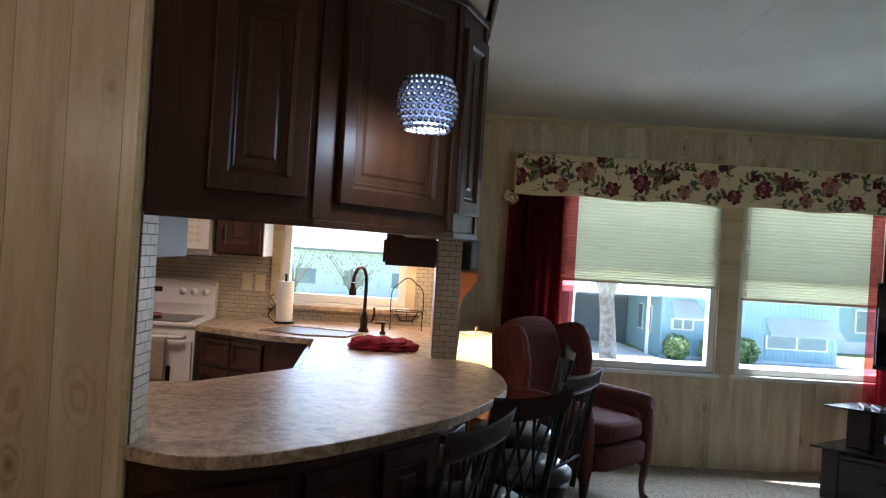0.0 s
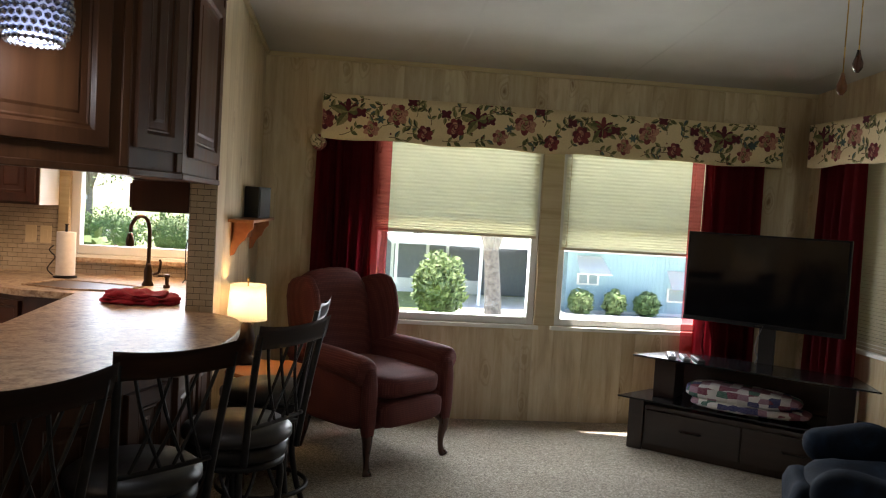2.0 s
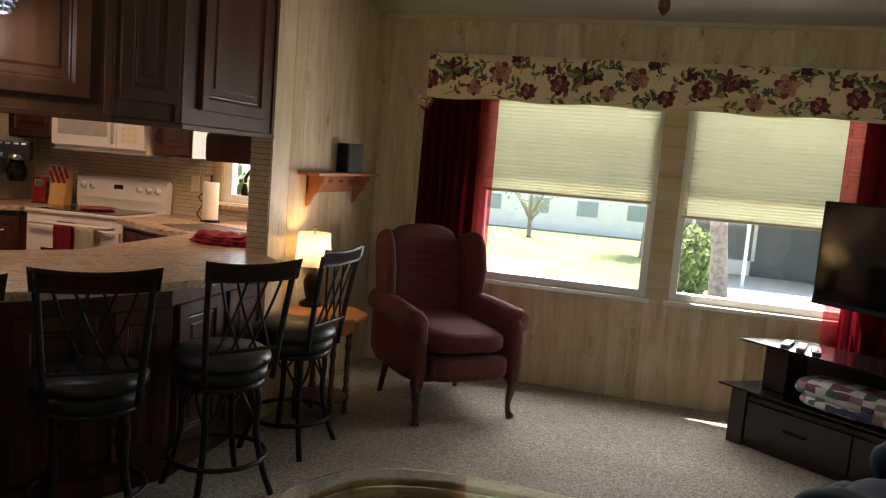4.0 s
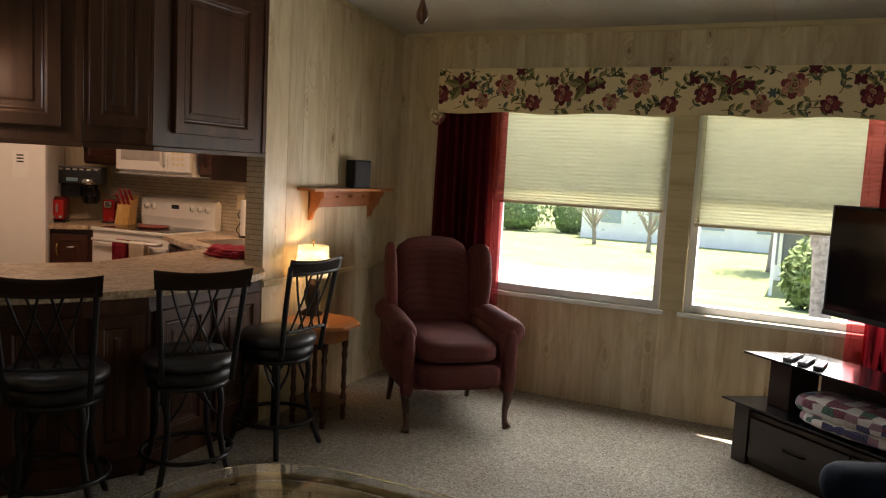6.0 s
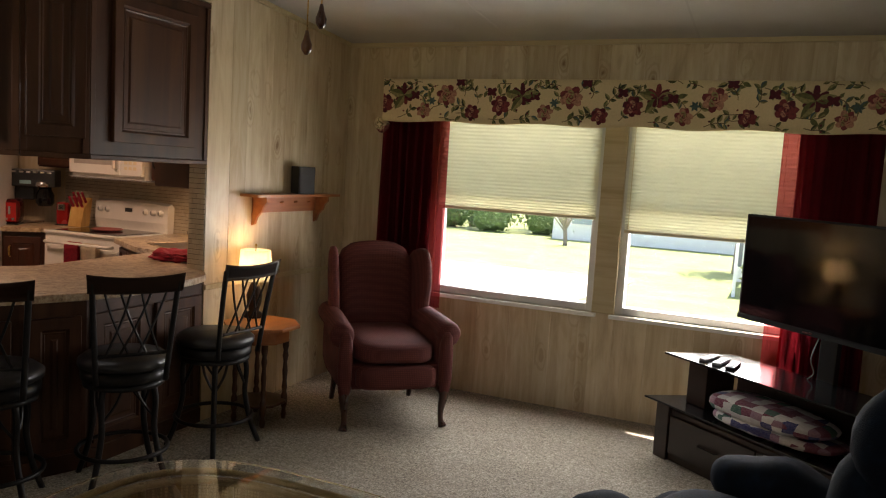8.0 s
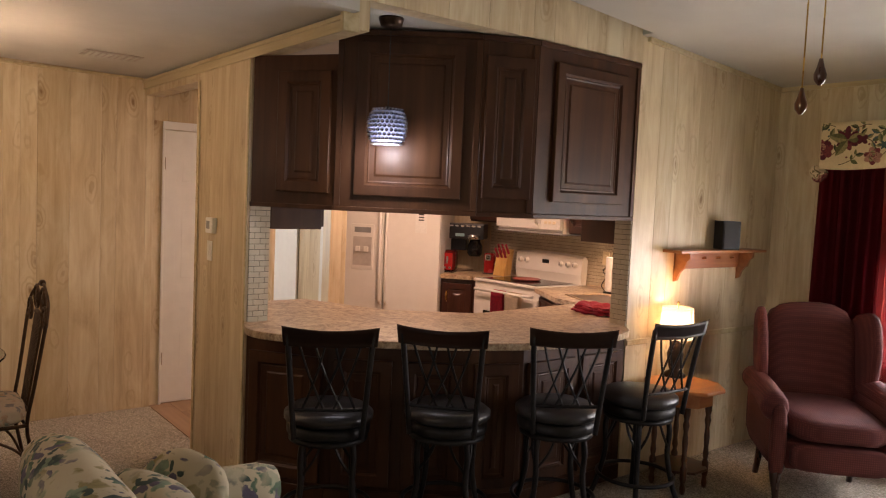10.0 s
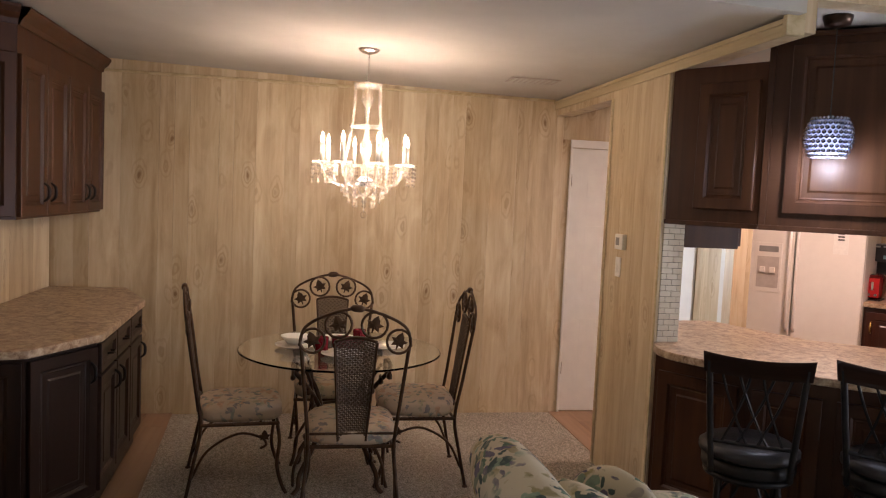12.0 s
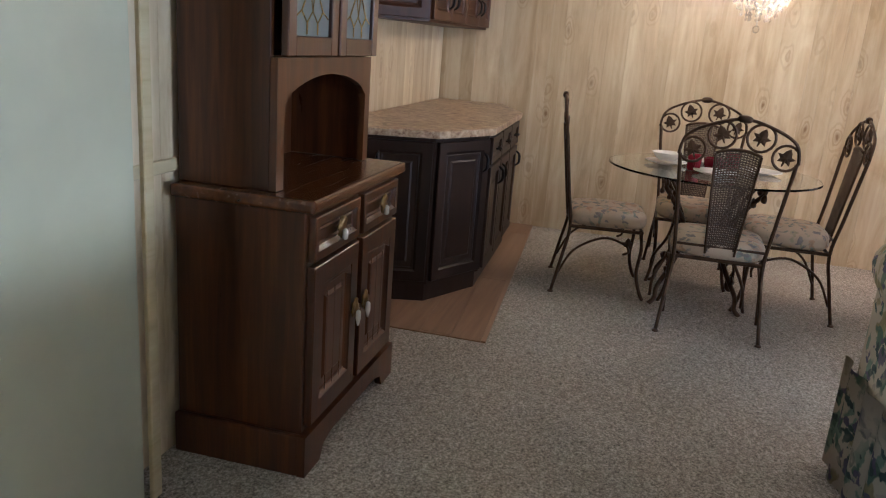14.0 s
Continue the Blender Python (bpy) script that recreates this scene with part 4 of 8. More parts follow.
def kitchen_range(m):
    r = thing("range", m, "white electric range with a black glass cooktop", "range")
    part("body", bbox(-0.40, 0.40, 0.02, 0.62, 0.03, 0.895, 0.006), ENAMEL, r)
    part("cooktop", bbox(-0.40, 0.40, 0.0, 0.56, 0.897, 0.918, 0.006), ENAMEL, r)
    part("glass", bbox(-0.34, 0.34, 0.05, 0.52, 0.919, 0.923, 0.002, 1), DARKGLASS, r, "black glass cooktop")
    bm = mesh()
    prof = [(0.56, 0.90), (0.62, 0.90), (0.63, 1.13), (0.60, 1.165), (0.555, 1.15), (0.545, 1.0)]
    n = 14
    rings = []
    for i in range(n + 1):
        x = -0.40 + 0.80 * i / n
        bow = 0.018 * math.sin(math.pi * i / n)
        rings.append([bm.verts.new((x, y - (bow if z > 0.95 else 0), z + (bow if z > 1.1 else 0))) for y, z in prof])
    for a, b in zip(rings, rings[1:]):
        for k in range(6):
            bm.faces.new((a[k], a[(k + 1) % 6], b[(k + 1) % 6], b[k]))
    bm.faces.new(rings[0])
    bm.faces.new(rings[-1][::-1])
    bmesh.ops.recalc_face_normals(bm, faces=bm.faces)
    guard = part("backguard", bm, ENAMEL, r)
    part("display", bbox(-0.05, 0.03, 0.528, 0.536, 1.075, 1.11, 0.001, 1), BLACK, guard)
    for x in (-0.33, -0.25, 0.17, 0.25, 0.33):
        k = lathe(mesh(), [(0.027, 0), (0.027, 0.012), (0.02, 0.016), (0.018, 0.03)], 16)
        k.transform(pose(x, 0.545, 1.085, 90))
        knob = part("knob", k, ENAMEL, guard, "white control knob", True)
        part("pointer", bbox(x - 0.004, x + 0.004, 0.507, 0.516, 1.07, 1.10, 0.001, 1), PLASTICG, knob)
    door = part("oven_door", bbox(-0.385, 0.385, 0.0, 0.02, 0.22, 0.80, 0.004), ENAMEL, r)
    part("window", bbox(-0.26, 0.26, -0.004, 0.0, 0.36, 0.64, 0.002, 1), DARKGLASS, door)
    part("drawer", bbox(-0.385, 0.385, 0.0, 0.02, 0.05, 0.20, 0.004), ENAMEL, r)
    bm = tube(mesh(), [(-0.34, 0.0, 0.83), (-0.33, -0.05, 0.83), (0.33, -0.05, 0.83), (0.34, 0.0, 0.83)], 0.013, 10)
    part("handle", bm, ENAMEL, door, "", True)
    return r


RANGE = pose(-1.63, 4.80, 0, 0, 0, 3)
kitchen_range(RANGE)


def cloth(name, label, m, w, h, mat, seed):
    """A cloth folded over a bar."""
    def fn(u, v):
        s = v * 2 * h
        wav = 0.006 * noise.noise(Vector((u * 6, v * 5, seed)))
        if s < h:
            return m @ Vector((u * w, -0.020 - wav, -h + s))
        return m @ Vector((u * w, 0.020 + wav, h - s))
    bm = sheet(mesh(), 14, 20, fn, 0.006)
    return tagged(part(name, bm, mat, None, smooth=True), label, "towel")


cloth("dish_towel", "red kitchen towel hung over the oven handle", RANGE @ Matrix.Translation((-0.10, -0.05, 0.848)), 0.15, 0.28, REDTOWEL, 3)
cloth("dish_towel", "cream kitchen towel hung over the oven handle", RANGE @ Matrix.Translation((0.07, -0.05, 0.848)), 0.17, 0.30, CREAMCLOTH, 7)
bm = lathe(mesh(), [(0.0, 0), (0.10, 0.0), (0.13, 0.012), (0.125, 0.016), (0.09, 0.006), (0.0, 0.005)], 24, (0, 0, 0))
bm.transform(RANGE @ pose(-0.02, 0.30, 0.924))
trivet = tagged(part("spoon_rest", bm, plain("terracotta_red", (0.30, 0.06, 0.05), 0.4), None, smooth=True), "red patterned spoon rest on the cooktop", "spoon rest")

mw = thing("microwave", pose(-1.64, 5.07, 1.365), "white over the range microwave", "microwave")
part("body", bbox(-0.42, 0.40, 0.012, 0.38, 0.0, 0.43, 0.006), ENAMEL, mw)
d = part("door", bbox(-0.42, 0.16, -0.022, 0.010, 0.03, 0.425, 0.006), ENAMEL, mw)
part("window", bbox(-0.36, 0.08, -0.026, -0.0225, 0.11, 0.36, 0.002, 1), plain("microwave_screen", (0.42, 0.38, 0.35), 0.3), d)
part("handle", tube(mesh(), [(0.125, -0.022, 0.07), (0.125, -0.055, 0.09), (0.125, -0.055, 0.37), (0.125, -0.022, 0.39)], 0.011, 10), ENAMEL, d, "", True)
cp = part("control_panel", bbox(0.165, 0.40, -0.022, 0.010, 0.03, 0.425, 0.006), ENAMEL, mw)
for i in range(3):
    for j in range(5):
        part("button", bbox(0.21 + i * 0.05, 0.245 + i * 0.05, -0.0245, -0.0225, 0.08 + j * 0.045, 0.105 + j * 0.045, 0.001, 1), PLATE, cp)
part("display", bbox(0.21, 0.345, -0.0245, -0.0225, 0.33, 0.38, 0.001, 1), BLACK, cp)
part("vent_grille", bbox(-0.42, 0.40, -0.015, 0.3, -0.012, -0.001, 0.003, 1), PLASTICG, mw)

for x0, x1, z0, z1, lab in ((-2.06, -1.23, 1.80, 2.45, "cherry stained cabinet over the microwave"), (-1.22, -0.895, 1.37, 2.45, "cherry stained wall cabinet beside the window"), (-2.55, -2.07, 1.42, 2.45, "cherry stained corner wall cabinet")):
    c = thing("wall_cabinet", pose(x0, 5.14, z0), lab, "cabinet", "kitchen wall cabinets")
    part("body", bbox(0, x1 - x0, 0.0, 0.31, 0, z1 - z0, 0.003, 1), CHERRY, c)
    cab_door(c, Matrix.Translation((0.015, -0.001, 0.015)), x1 - x0 - 0.03, z1 - z0 - 0.03, CHERRY, (0.045, 0.13))
    if x1 == -0.895:
        part("end_panel", bbox(x1 - x0 + 0.001, x1 - x0 + 0.008, -0.0, 0.31, 0, z1 - z0, 0.001, 1), WHITE, c, "white laminate end panel")
c = thing("wall_cabinet", None, "cherry stained wall cabinet beside the sink window", "cabinet", "kitchen wall cabinets")
part("body", bbox(0.02, 0.288, 3.915, 4.50, 1.395, 1.545, 0.003, 1), CHERRY, c)
part("case", bbox(0.02, 0.288, 3.93, 4.50, 1.546, 2.44, 0.003, 1), CHERRY, c)
part("hinge_plate", bbox(0.006, 0.0195, 3.93, 3.99, 1.41, 1.53, 0.002, 1), CHERRY, c)
c = thing("wall_cabinet", pose(-0.54, 2.38, 1.42, 0, 0, 180), "dark stained wall cabinet on the kitchen side of the bar", "cabinet", "kitchen wall cabinets")
part("body", bbox(0.0, 0.74, 0.0, 0.31, 0, 0.9, 0.003, 1), CAB, c)
cab_door(c, Matrix.Translation((0.015, -0.001, 0.015)), 0.345, 0.87, CAB, (0.30, 0.13))
cab_door(c, Matrix.Translation((0.38, -0.001, 0.015)), 0.345, 0.87, CAB, (0.045, 0.13))

# refrigerator, turned to the room
FR = pose(-2.60, 4.24, 0, 0, 0, 42)
fr = thing("refrigerator", FR, "white side by side refrigerator with ice dispenser", "refrigerator")
part("body", bbox(-0.455, 0.455, 0.06, 0.76, 0.02, 1.77, 0.008), ENAMEL, fr)
for nm, a, b in (("freezer_door", -0.455, -0.075), ("fridge_door", -0.068, 0.455)):
    d = part(nm, bbox(a, b, 0.0, 0.055, 0.06, 1.77, 0.014, 3), ENAMEL, fr)
    hx = -0.10 if a < -0.2 else -0.04
    part("handle", tube(mesh(), [(hx, 0.002, 0.62), (hx, -0.05, 0.66), (hx, -0.055, 1.1), (hx, -0.05, 1.5), (hx, 0.002, 1.54)], 0.013, 10), ENAMEL, d, "", True)
    if a < -0.2:
        dp = part("dispenser", bbox(-0.39, -0.17, -0.006, 0.0, 0.93, 1.36, 0.004, 1), ENAMEL, d)
        part("dispenser_display", bbox(-0.36, -0.20, -0.009, -0.0065, 1.28, 1.33, 0.001, 1), PLASTICG, dp)
        part("recess", bbox(-0.37, -0.19, -0.008, -0.0065, 0.97, 1.24, 0.001, 1), plain("recess_grey", (0.5, 0.46, 0.43), 0.4), dp)
        for x in (-0.32, -0.24):
            part("lever", bbox(x - 0.022, x + 0.022, -0.03, -0.0085, 1.10, 1.15, 0.006, 2), ENAMEL, dp)
note = thing("fridge_note", FR @ Matrix.Translation((0.02, 0, -0.05)), "white paper note on the refrigerator door", "note")
part("sheet", bbox(0.20, 0.31, -0.004, -0.0005, 1.35, 1.55, 0.0005, 1), PAPER, note)
for z in (1.52, 1.495, 1.47):
    part("print_line", bbox(0.23, 0.28, -0.0055, -0.0042, z - 0.006, z + 0.006, 0.0005, 1), BLACK, note)


def coffee_things():
    z = 0.921
    c = thing("coffee_maker", pose(-2.52, 5.06, z, 0, 0, 40), "black under cabinet coffee maker with glass jug", "coffee maker")
    part("housing", bbox(-0.17, 0.19, -0.06, 0.2, 0.32, 0.47, 0.01), BLACK, c)
    part("column", bbox(-0.16, 0.0, 0.06, 0.2, 0.20, 0.319, 0.01), BLACK, c)
    for k in range(6):
        part("button", bbox(-0.15 + 0.055 * k, -0.115 + 0.055 * k, -0.064, -0.0605, 0.44, 0.455, 0.001, 1), CHROME, c)
    part("display", bbox(-0.09, 0.0, -0.064, -0.0605, 0.345, 0.375, 0.001, 1), plain("pale_blue_display", (0.20, 0.36, 0.42), 0.3), c, "pale blue display")
    part("brew_head", lathe(mesh(), [(0.05, 0.3195), (0.062, 0.33), (0.062, 0.36), (0.05, 0.37)], 20, (0.09, -0.05, 0)), CHROME, c, "chrome brew head", True)
    co = thing("cable", None, "black power cord behind the toaster", "cable")
    part("wire", tube(mesh(), curve_pts([(-2.57, 5.0, 1.13), (-2.60, 4.93, 1.08), (-2.56, 4.92, 1.0), (-2.53, 4.93, 0.94)], 5), 0.004, 6), BLACK, co)
    part("jug", lathe(mesh(), [(0.055, 0.15), (0.075, 0.18), (0.075, 0.25), (0.05, 0.30), (0.055, 0.314)], 20, (0.09, 0.05, 0)), DARKGLASS, c, "dark glass coffee jug", True)
    part("lid", lathe(mesh(), [(0.05, 0.3145), (0.05, 0.319)], 20, (0.09, 0.05, 0)), BLACK, c)
    b = thing("toaster", pose(-2.50, 4.86, z, 0, 0, 40), "glossy red toaster on the worktop", "toaster")
    part("body", blob(0.07, 0.11, 0.105, 4.5, 0, 20, (0, 0, 0.113)), plain("dark_red_enamel", (0.10, 0.006, 0.006), 0.18), b, "dark red enamel housing", True)
    part("front_panel", bbox(-0.048, 0.048, -0.113, -0.1075, 0.03, 0.19, 0.002, 1), plain("red_enamel", (0.40, 0.015, 0.015), 0.2), b, "bright red front")
    part("foot", bbox(-0.06, 0.06, -0.09, 0.09, 0, 0.012, 0.003, 1), BLACK, b)
    for x in (-0.025, 0.025):
        part("dial", bbox(x - 0.012, x + 0.012, -0.120, -0.1135, 0.04, 0.06, 0.003, 1), CHROME, b)
    part("lever", bbox(-0.008, 0.008, -0.13, -0.1135, 0.09, 0.16, 0.003, 1), CHROME, b)
    k = thing("can_opener", pose(-2.25, 5.16, z, 0, 0, 30), "red electric can opener on the worktop", "can opener")
    part("body", bbox(-0.05, 0.05, -0.05, 0.06, 0, 0.20, 0.02, 3), plain("red_plastic", (0.30, 0.012, 0.012), 0.25), k)
    part("head", bbox(-0.03, 0.03, -0.075, -0.05, 0.13, 0.19, 0.01, 2), CHROME, k)
    part("base", bbox(-0.055, 0.055, -0.055, 0.065, -0.0005, 0.012, 0.003, 1), BLACK, k)
    kb = thing("knife_block", pose(-2.08, 5.16, z, 0, 0, 20), "pale wood knife block with red handled knives", "knife block")
    bm = mesh()
    prism(bm, [(-0.06, -0.06), (0.06, -0.06), (0.06, 0.08), (-0.06, 0.08)], 0, 0.20)
    for v in bm.verts:
        if v.co.z > 0.1:
            v.co.y += 0.05
            v.co.z += 0.05 if v.co.y > 0.05 else -0.03
    part("block", bevel(bm, 0.004, 1), wood("pale_beech", (0.42, 0.22, 0.06), (0.56, 0.32, 0.10), (0.66, 0.42, 0.16), 0.4, 1.0, "z"), kb)
    for i in range(3):
        for j in range(2):
            a = Vector((-0.04 + 0.04 * i, 0.0 + 0.06 * j, 0.17 + 0.035 * j))
            part("knife_handle", tube(mesh(), [a, a + Vector((0, -0.07, 0.09))], 0.011, 8), REDTOWEL, kb)


coffee_things()

# sink, tap, dispenser, towel, paper towels, rack, outlets
SK = pose(-0.44, 4.73, 0.921, 0, 0, -18)
sink = thing("sink", SK, "brown composite undermount sink", "sink")
part("basin", bevel(prism(mesh(), [(-0.30, -0.17), (0.02, -0.21), (0.26, -0.12), (0.26, 0.15), (-0.28, 0.16)], 0.0, 0.003), 0.001, 1), plain("brown_composite", (0.08, 0.05, 0.03), 0.4), sink)
part("rim", tube(mesh(), [(-0.30, -0.17, 0.004), (0.02, -0.21, 0.004), (0.26, -0.12, 0.004), (0.26, 0.15, 0.004), (-0.28, 0.16, 0.004)], 0.006, 6, True), GRANITE, sink)
tap = thing("faucet", pose(-0.15, 4.90, 0.921, 0, 0, 35), "oil rubbed bronze gooseneck faucet", "faucet")
part("base", lathe(mesh(), [(0.035, 0), (0.035, 0.01), (0.024, 0.03), (0.026, 0.09), (0.017, 0.12), (0.014, 0.14)], 20), BRONZE, tap, "", True)
part("neck", tube(mesh(), curve_pts([(0, 0, 0.13), (0, 0, 0.33), (-0.03, -0.02, 0.41), (-0.09, -0.05, 0.42), (-0.135, -0.075, 0.37), (-0.14, -0.078, 0.33)], 6), 0.012, 10), BRONZE, tap, "", True)
part("spray_head", lathe(mesh(), [(0.024, 0), (0.024, 0.03), (0.014, 0.08)], 16, (-0.142, -0.079, 0.245)), BRONZE, tap, "", True)
part("lever", tube(mesh(), curve_pts([(0.0, 0.0, 0.07), (0.06, 0.0, 0.075), (0.075, 0.0, 0.13), (0.07, 0.0, 0.16)], 4), 0.008, 8), BRONZE, tap, "", True)
sd = thing("soap_dispenser", pose(-0.02, 4.83, 0.921), "oil rubbed bronze soap dispenser", "dispenser")
part("body", lathe(mesh(), [(0.02, 0), (0.02, 0.015), (0.012, 0.02), (0.012, 0.06), (0.018, 0.065), (0.018, 0.08)], 16), BRONZE, sd, "", True)
part("spout", tube(mesh(), [(0, 0, 0.07), (-0.05, -0.02, 0.072)], 0.006, 8), BRONZE, sd)

bm = mesh()
for k, (sx, sy, z, dx) in enumerate(((0.19, 0.10, 0.012, 0), (0.185, 0.095, 0.030, 0.01), (0.15, 0.085, 0.046, -0.02))):
    merge(bm, blob(sx, sy, 0.012, 3.0, 0.034, 40, (dx, 0, z), 16.0))
bm.transform(pose(0.02, 4.12, 0.922, 0, 0, 8))
tagged(part("folded_towel", bm, REDTOWEL, None, smooth=True), "folded red terry towel on the worktop", "towel")
pt = thing("paper_towel_holder", pose(-0.72, 5.14, 0.921), "paper towel roll on a scrolled iron holder", "paper towel")
part("roll", lathe(mesh(), [(0.02, 0.015), (0.056, 0.015), (0.057, 0.02), (0.057, 0.285), (0.056, 0.29), (0.02, 0.29)], 28), PAPER, pt, "white paper roll", True)
part("stand", lathe(mesh(), [(0.07, 0.0), (0.07, 0.008), (0.008, 0.014), (0.008, 0.33), (0.012, 0.34)], 16), IRON, pt)
part("scroll", tube(mesh(), curve_pts([(-0.075, 0, 0.01), (-0.11, 0, 0.05), (-0.08, 0, 0.10), (-0.065, 0, 0.13), (-0.10, 0, 0.17), (-0.075, 0, 0.20)], 5), 0.004, 6), IRON, pt)
rk = thing("fruit_rack", pose(0.12, 5.18, 0.921), "black wire fruit rack with arched handle", "rack")
part("arch", tube(mesh(), curve_pts([(-0.11, 0, 0.02), (-0.11, 0, 0.25), (-0.06, 0, 0.32), (0, 0, 0.36), (0.06, 0, 0.32), (0.11, 0, 0.25), (0.11, 0, 0.02)], 6), 0.004, 6), IRON, rk)
for z, r in ((0.13, 0.11), (0.10, 0.09), (0.06, 0.05)):
    part("ring", tube(mesh(), [(r * math.cos(a * math.pi / 8), r * 0.8 * math.sin(a * math.pi / 8), z) for a in range(16)], 0.003, 5, True), IRON, rk)
for a in range(8):
    ca, sa = math.cos(a * math.pi / 4), math.sin(a * math.pi / 4)
    part("wire", tube(mesh(), curve_pts([(0.11 * ca, 0.088 * sa, 0.13), (0.09 * ca, 0.072 * sa, 0.10), (0.05 * ca, 0.04 * sa, 0.06)], 3), 0.0025, 5), IRON, rk)
for sx in (-1, 1):
    part("foot", tube(mesh(), [(0.11 * sx, -0.06, 0.004), (0.11 * sx, 0, 0.02), (0.11 * sx, 0.06, 0.004)], 0.004, 6), IRON, rk)


def switch_plate(name, m, label, toggles=1, mat=PLATE):
    s = thing(name, m, label, "switch")
    part("plate", bbox(-0.036 * toggles, 0.036 * toggles, -0.006, 0, -0.058, 0.058, 0.003, 2), mat, s)
    for i in range(toggles):
        x = (i - (toggles - 1) / 2) * 0.05
        part("rocker", bbox(x - 0.014, x + 0.014, -0.010, -0.006, -0.032, 0.032, 0.003, 1), mat, s)


switch_plate("outlet", pose(-1.06, N - 0.008, 1.17), "ivory double outlet on the tile backsplash")
switch_plate("outlet", pose(-0.965, N - 0.008, 1.17), "ivory switch plate on the tile backsplash")
switch_plate("outlet", pose(0.294, 4.35, 1.22, 0, 0, -90), "white outlet on the tiled wall end", mat=WHITE)
switch_plate("light_switch", pose(-1.055, 1.933, 1.262), "white light switch on the paneled wall", mat=WHITE)
ts = thing("thermostat", pose(-1.012, 1.933, 1.412), "white square thermostat on the paneled wall", "thermostat")
part("body", bbox(-0.055, 0.055, -0.028, 0, -0.045, 0.045, 0.006, 2), WHITE, ts)
part("display", bbox(-0.035, 0.015, -0.0295, -0.0285, -0.02, 0.025, 0.0004, 1), PLASTICG, ts)


# ---- bar stools ----
def bar_stool(m):
    """Seat centre at the origin; the back stands at -y and the sitter faces +y."""
    s = thing("bar_stool", m, "black metal swivel bar stool with padded leather seat", "stool", "stools at the bar")
    part("seat", lathe(mesh(), [(0.0, 0.57), (0.185, 0.57), (0.208, 0.585), (0.208, 0.61), (0.175, 0.635), (0.0, 0.642)], 32), LEATHER, s, "black padded leather seat", True)
    part("seat_ring", lathe(mesh(), [(0.165, 0.515), (0.19, 0.515), (0.195, 0.525), (0.195, 0.565), (0.165, 0.568)], 32), IRON, s, "", True)
    part("swivel", lathe(mesh(), [(0.10, 0.475), (0.185, 0.485), (0.185, 0.505), (0.10, 0.514)], 28), IRON, s, "", True)
    for a in (45, 135, 225, 315):
        c, d = math.cos(radians(a)), math.sin(radians(a))
        pts = curve_pts([(0.15 * c, 0.15 * d, 0.52), (0.17 * c, 0.17 * d, 0.42), (0.165 * c, 0.165 * d, 0.28), (0.20 * c, 0.20 * d, 0.12), (0.245 * c, 0.245 * d, 0.0)], 5)
        leg = part("leg", tube(mesh(), pts, 0.0145, 8), IRON, s, "", True)
        part("brace", tube(mesh(), curve_pts([(0.165 * c, 0.165 * d, 0.33), (0.13 * c + 0.05 * d, 0.13 * d - 0.05 * c, 0.42), (0.10 * c + 0.07 * d, 0.10 * d - 0.07 * c, 0.51)], 4), 0.007, 6), IRON, leg)
        part("brace", tube(mesh(), curve_pts([(0.165 * c, 0.165 * d, 0.33), (0.13 * c - 0.05 * d, 0.13 * d + 0.05 * c, 0.42), (0.10 * c - 0.07 * d, 0.10 * d + 0.07 * c, 0.51)], 4), 0.007, 6), IRON, leg)
    part("footrest", tube(mesh(), [(0.205 * math.cos(k * math.pi / 16), 0.205 * math.sin(k * math.pi / 16), 0.165) for k in range(32)], 0.011, 8, True), IRON, s, "", True)

    def back(x, z):
        """The back plane: leans and bows."""
        f = (z - 0.60) / 0.45
        return Vector((0.95 * x * (1 + 0.20 * f), -0.185 - 0.055 * f - 0.02 * f * f + 0.28 * x * x, z))
    for sx in (-1, 1):
        pts = [back(0.165 * sx, 0.525 + 0.485 * k / 8) for k in range(9)]
        part("upright", tube(mesh(), pts, 0.0135, 8), IRON, s, "", True)
    part("lower_rail", tube(mesh(), [back(0.165 * k / 5, 0.665) for k in range(-5, 6)], 0.009, 8), IRON, s, "", True)
    part("upper_rail", tube(mesh(), [back(0.165 * k / 5, 0.965) for k in range(-5, 6)], 0.008, 8), IRON, s, "", True)
    for a, b in ((-0.12, -0.02), (-0.02, -0.12), (-0.06, 0.06), (0.06, -0.06), (0.02, 0.12), (0.12, 0.02)):
        pts = [back(a + (b - a) * k / 8 + 0.012 * math.sin(math.pi * k / 8) * (1 if a < b else -1), 0.665 + 0.30 * k / 8) for k in range(9)]
        part("lattice_bar", tube(mesh(), pts, 0.006, 6), IRON, s)

    def rail(u, v):
        x = -0.185 + 0.37 * u
        z = 0.955 + 0.078 * v + (0.018 * (2 * u - 1) ** 2 if v > 0.5 else 0.008 * (2 * u - 1) ** 2)
        return back(x, z) + Vector((0, -0.012, 0))
    bm = sheet(mesh(), 14, 4, rail, 0.024)
    bmesh.ops.recalc_face_normals(bm, faces=bm.faces)
    part("top_rail", bm, wood("dark_brown_rail", (0.018, 0.008, 0.005), (0.036, 0.016, 0.009), (0.055, 0.025, 0.014), 0.33, 1.0, "x", coat=0.1), s, "dark brown curved wooden top rail", True)
    return s


def aim(x, y, dx, dy):
    return pose(x, y, 0, 0, 0, math.degrees(math.atan2(dy, dx)) - 90)


stool = bar_stool(aim(0.20, 2.05, -0.86, 0.50))
for p in ((0.452, 2.562, -0.68, 0.733), (0.692, 3.067, -0.842, 0.542), (0.725, 3.675, -0.997, 0.077)):
    copy_thing(stool, aim(*p))

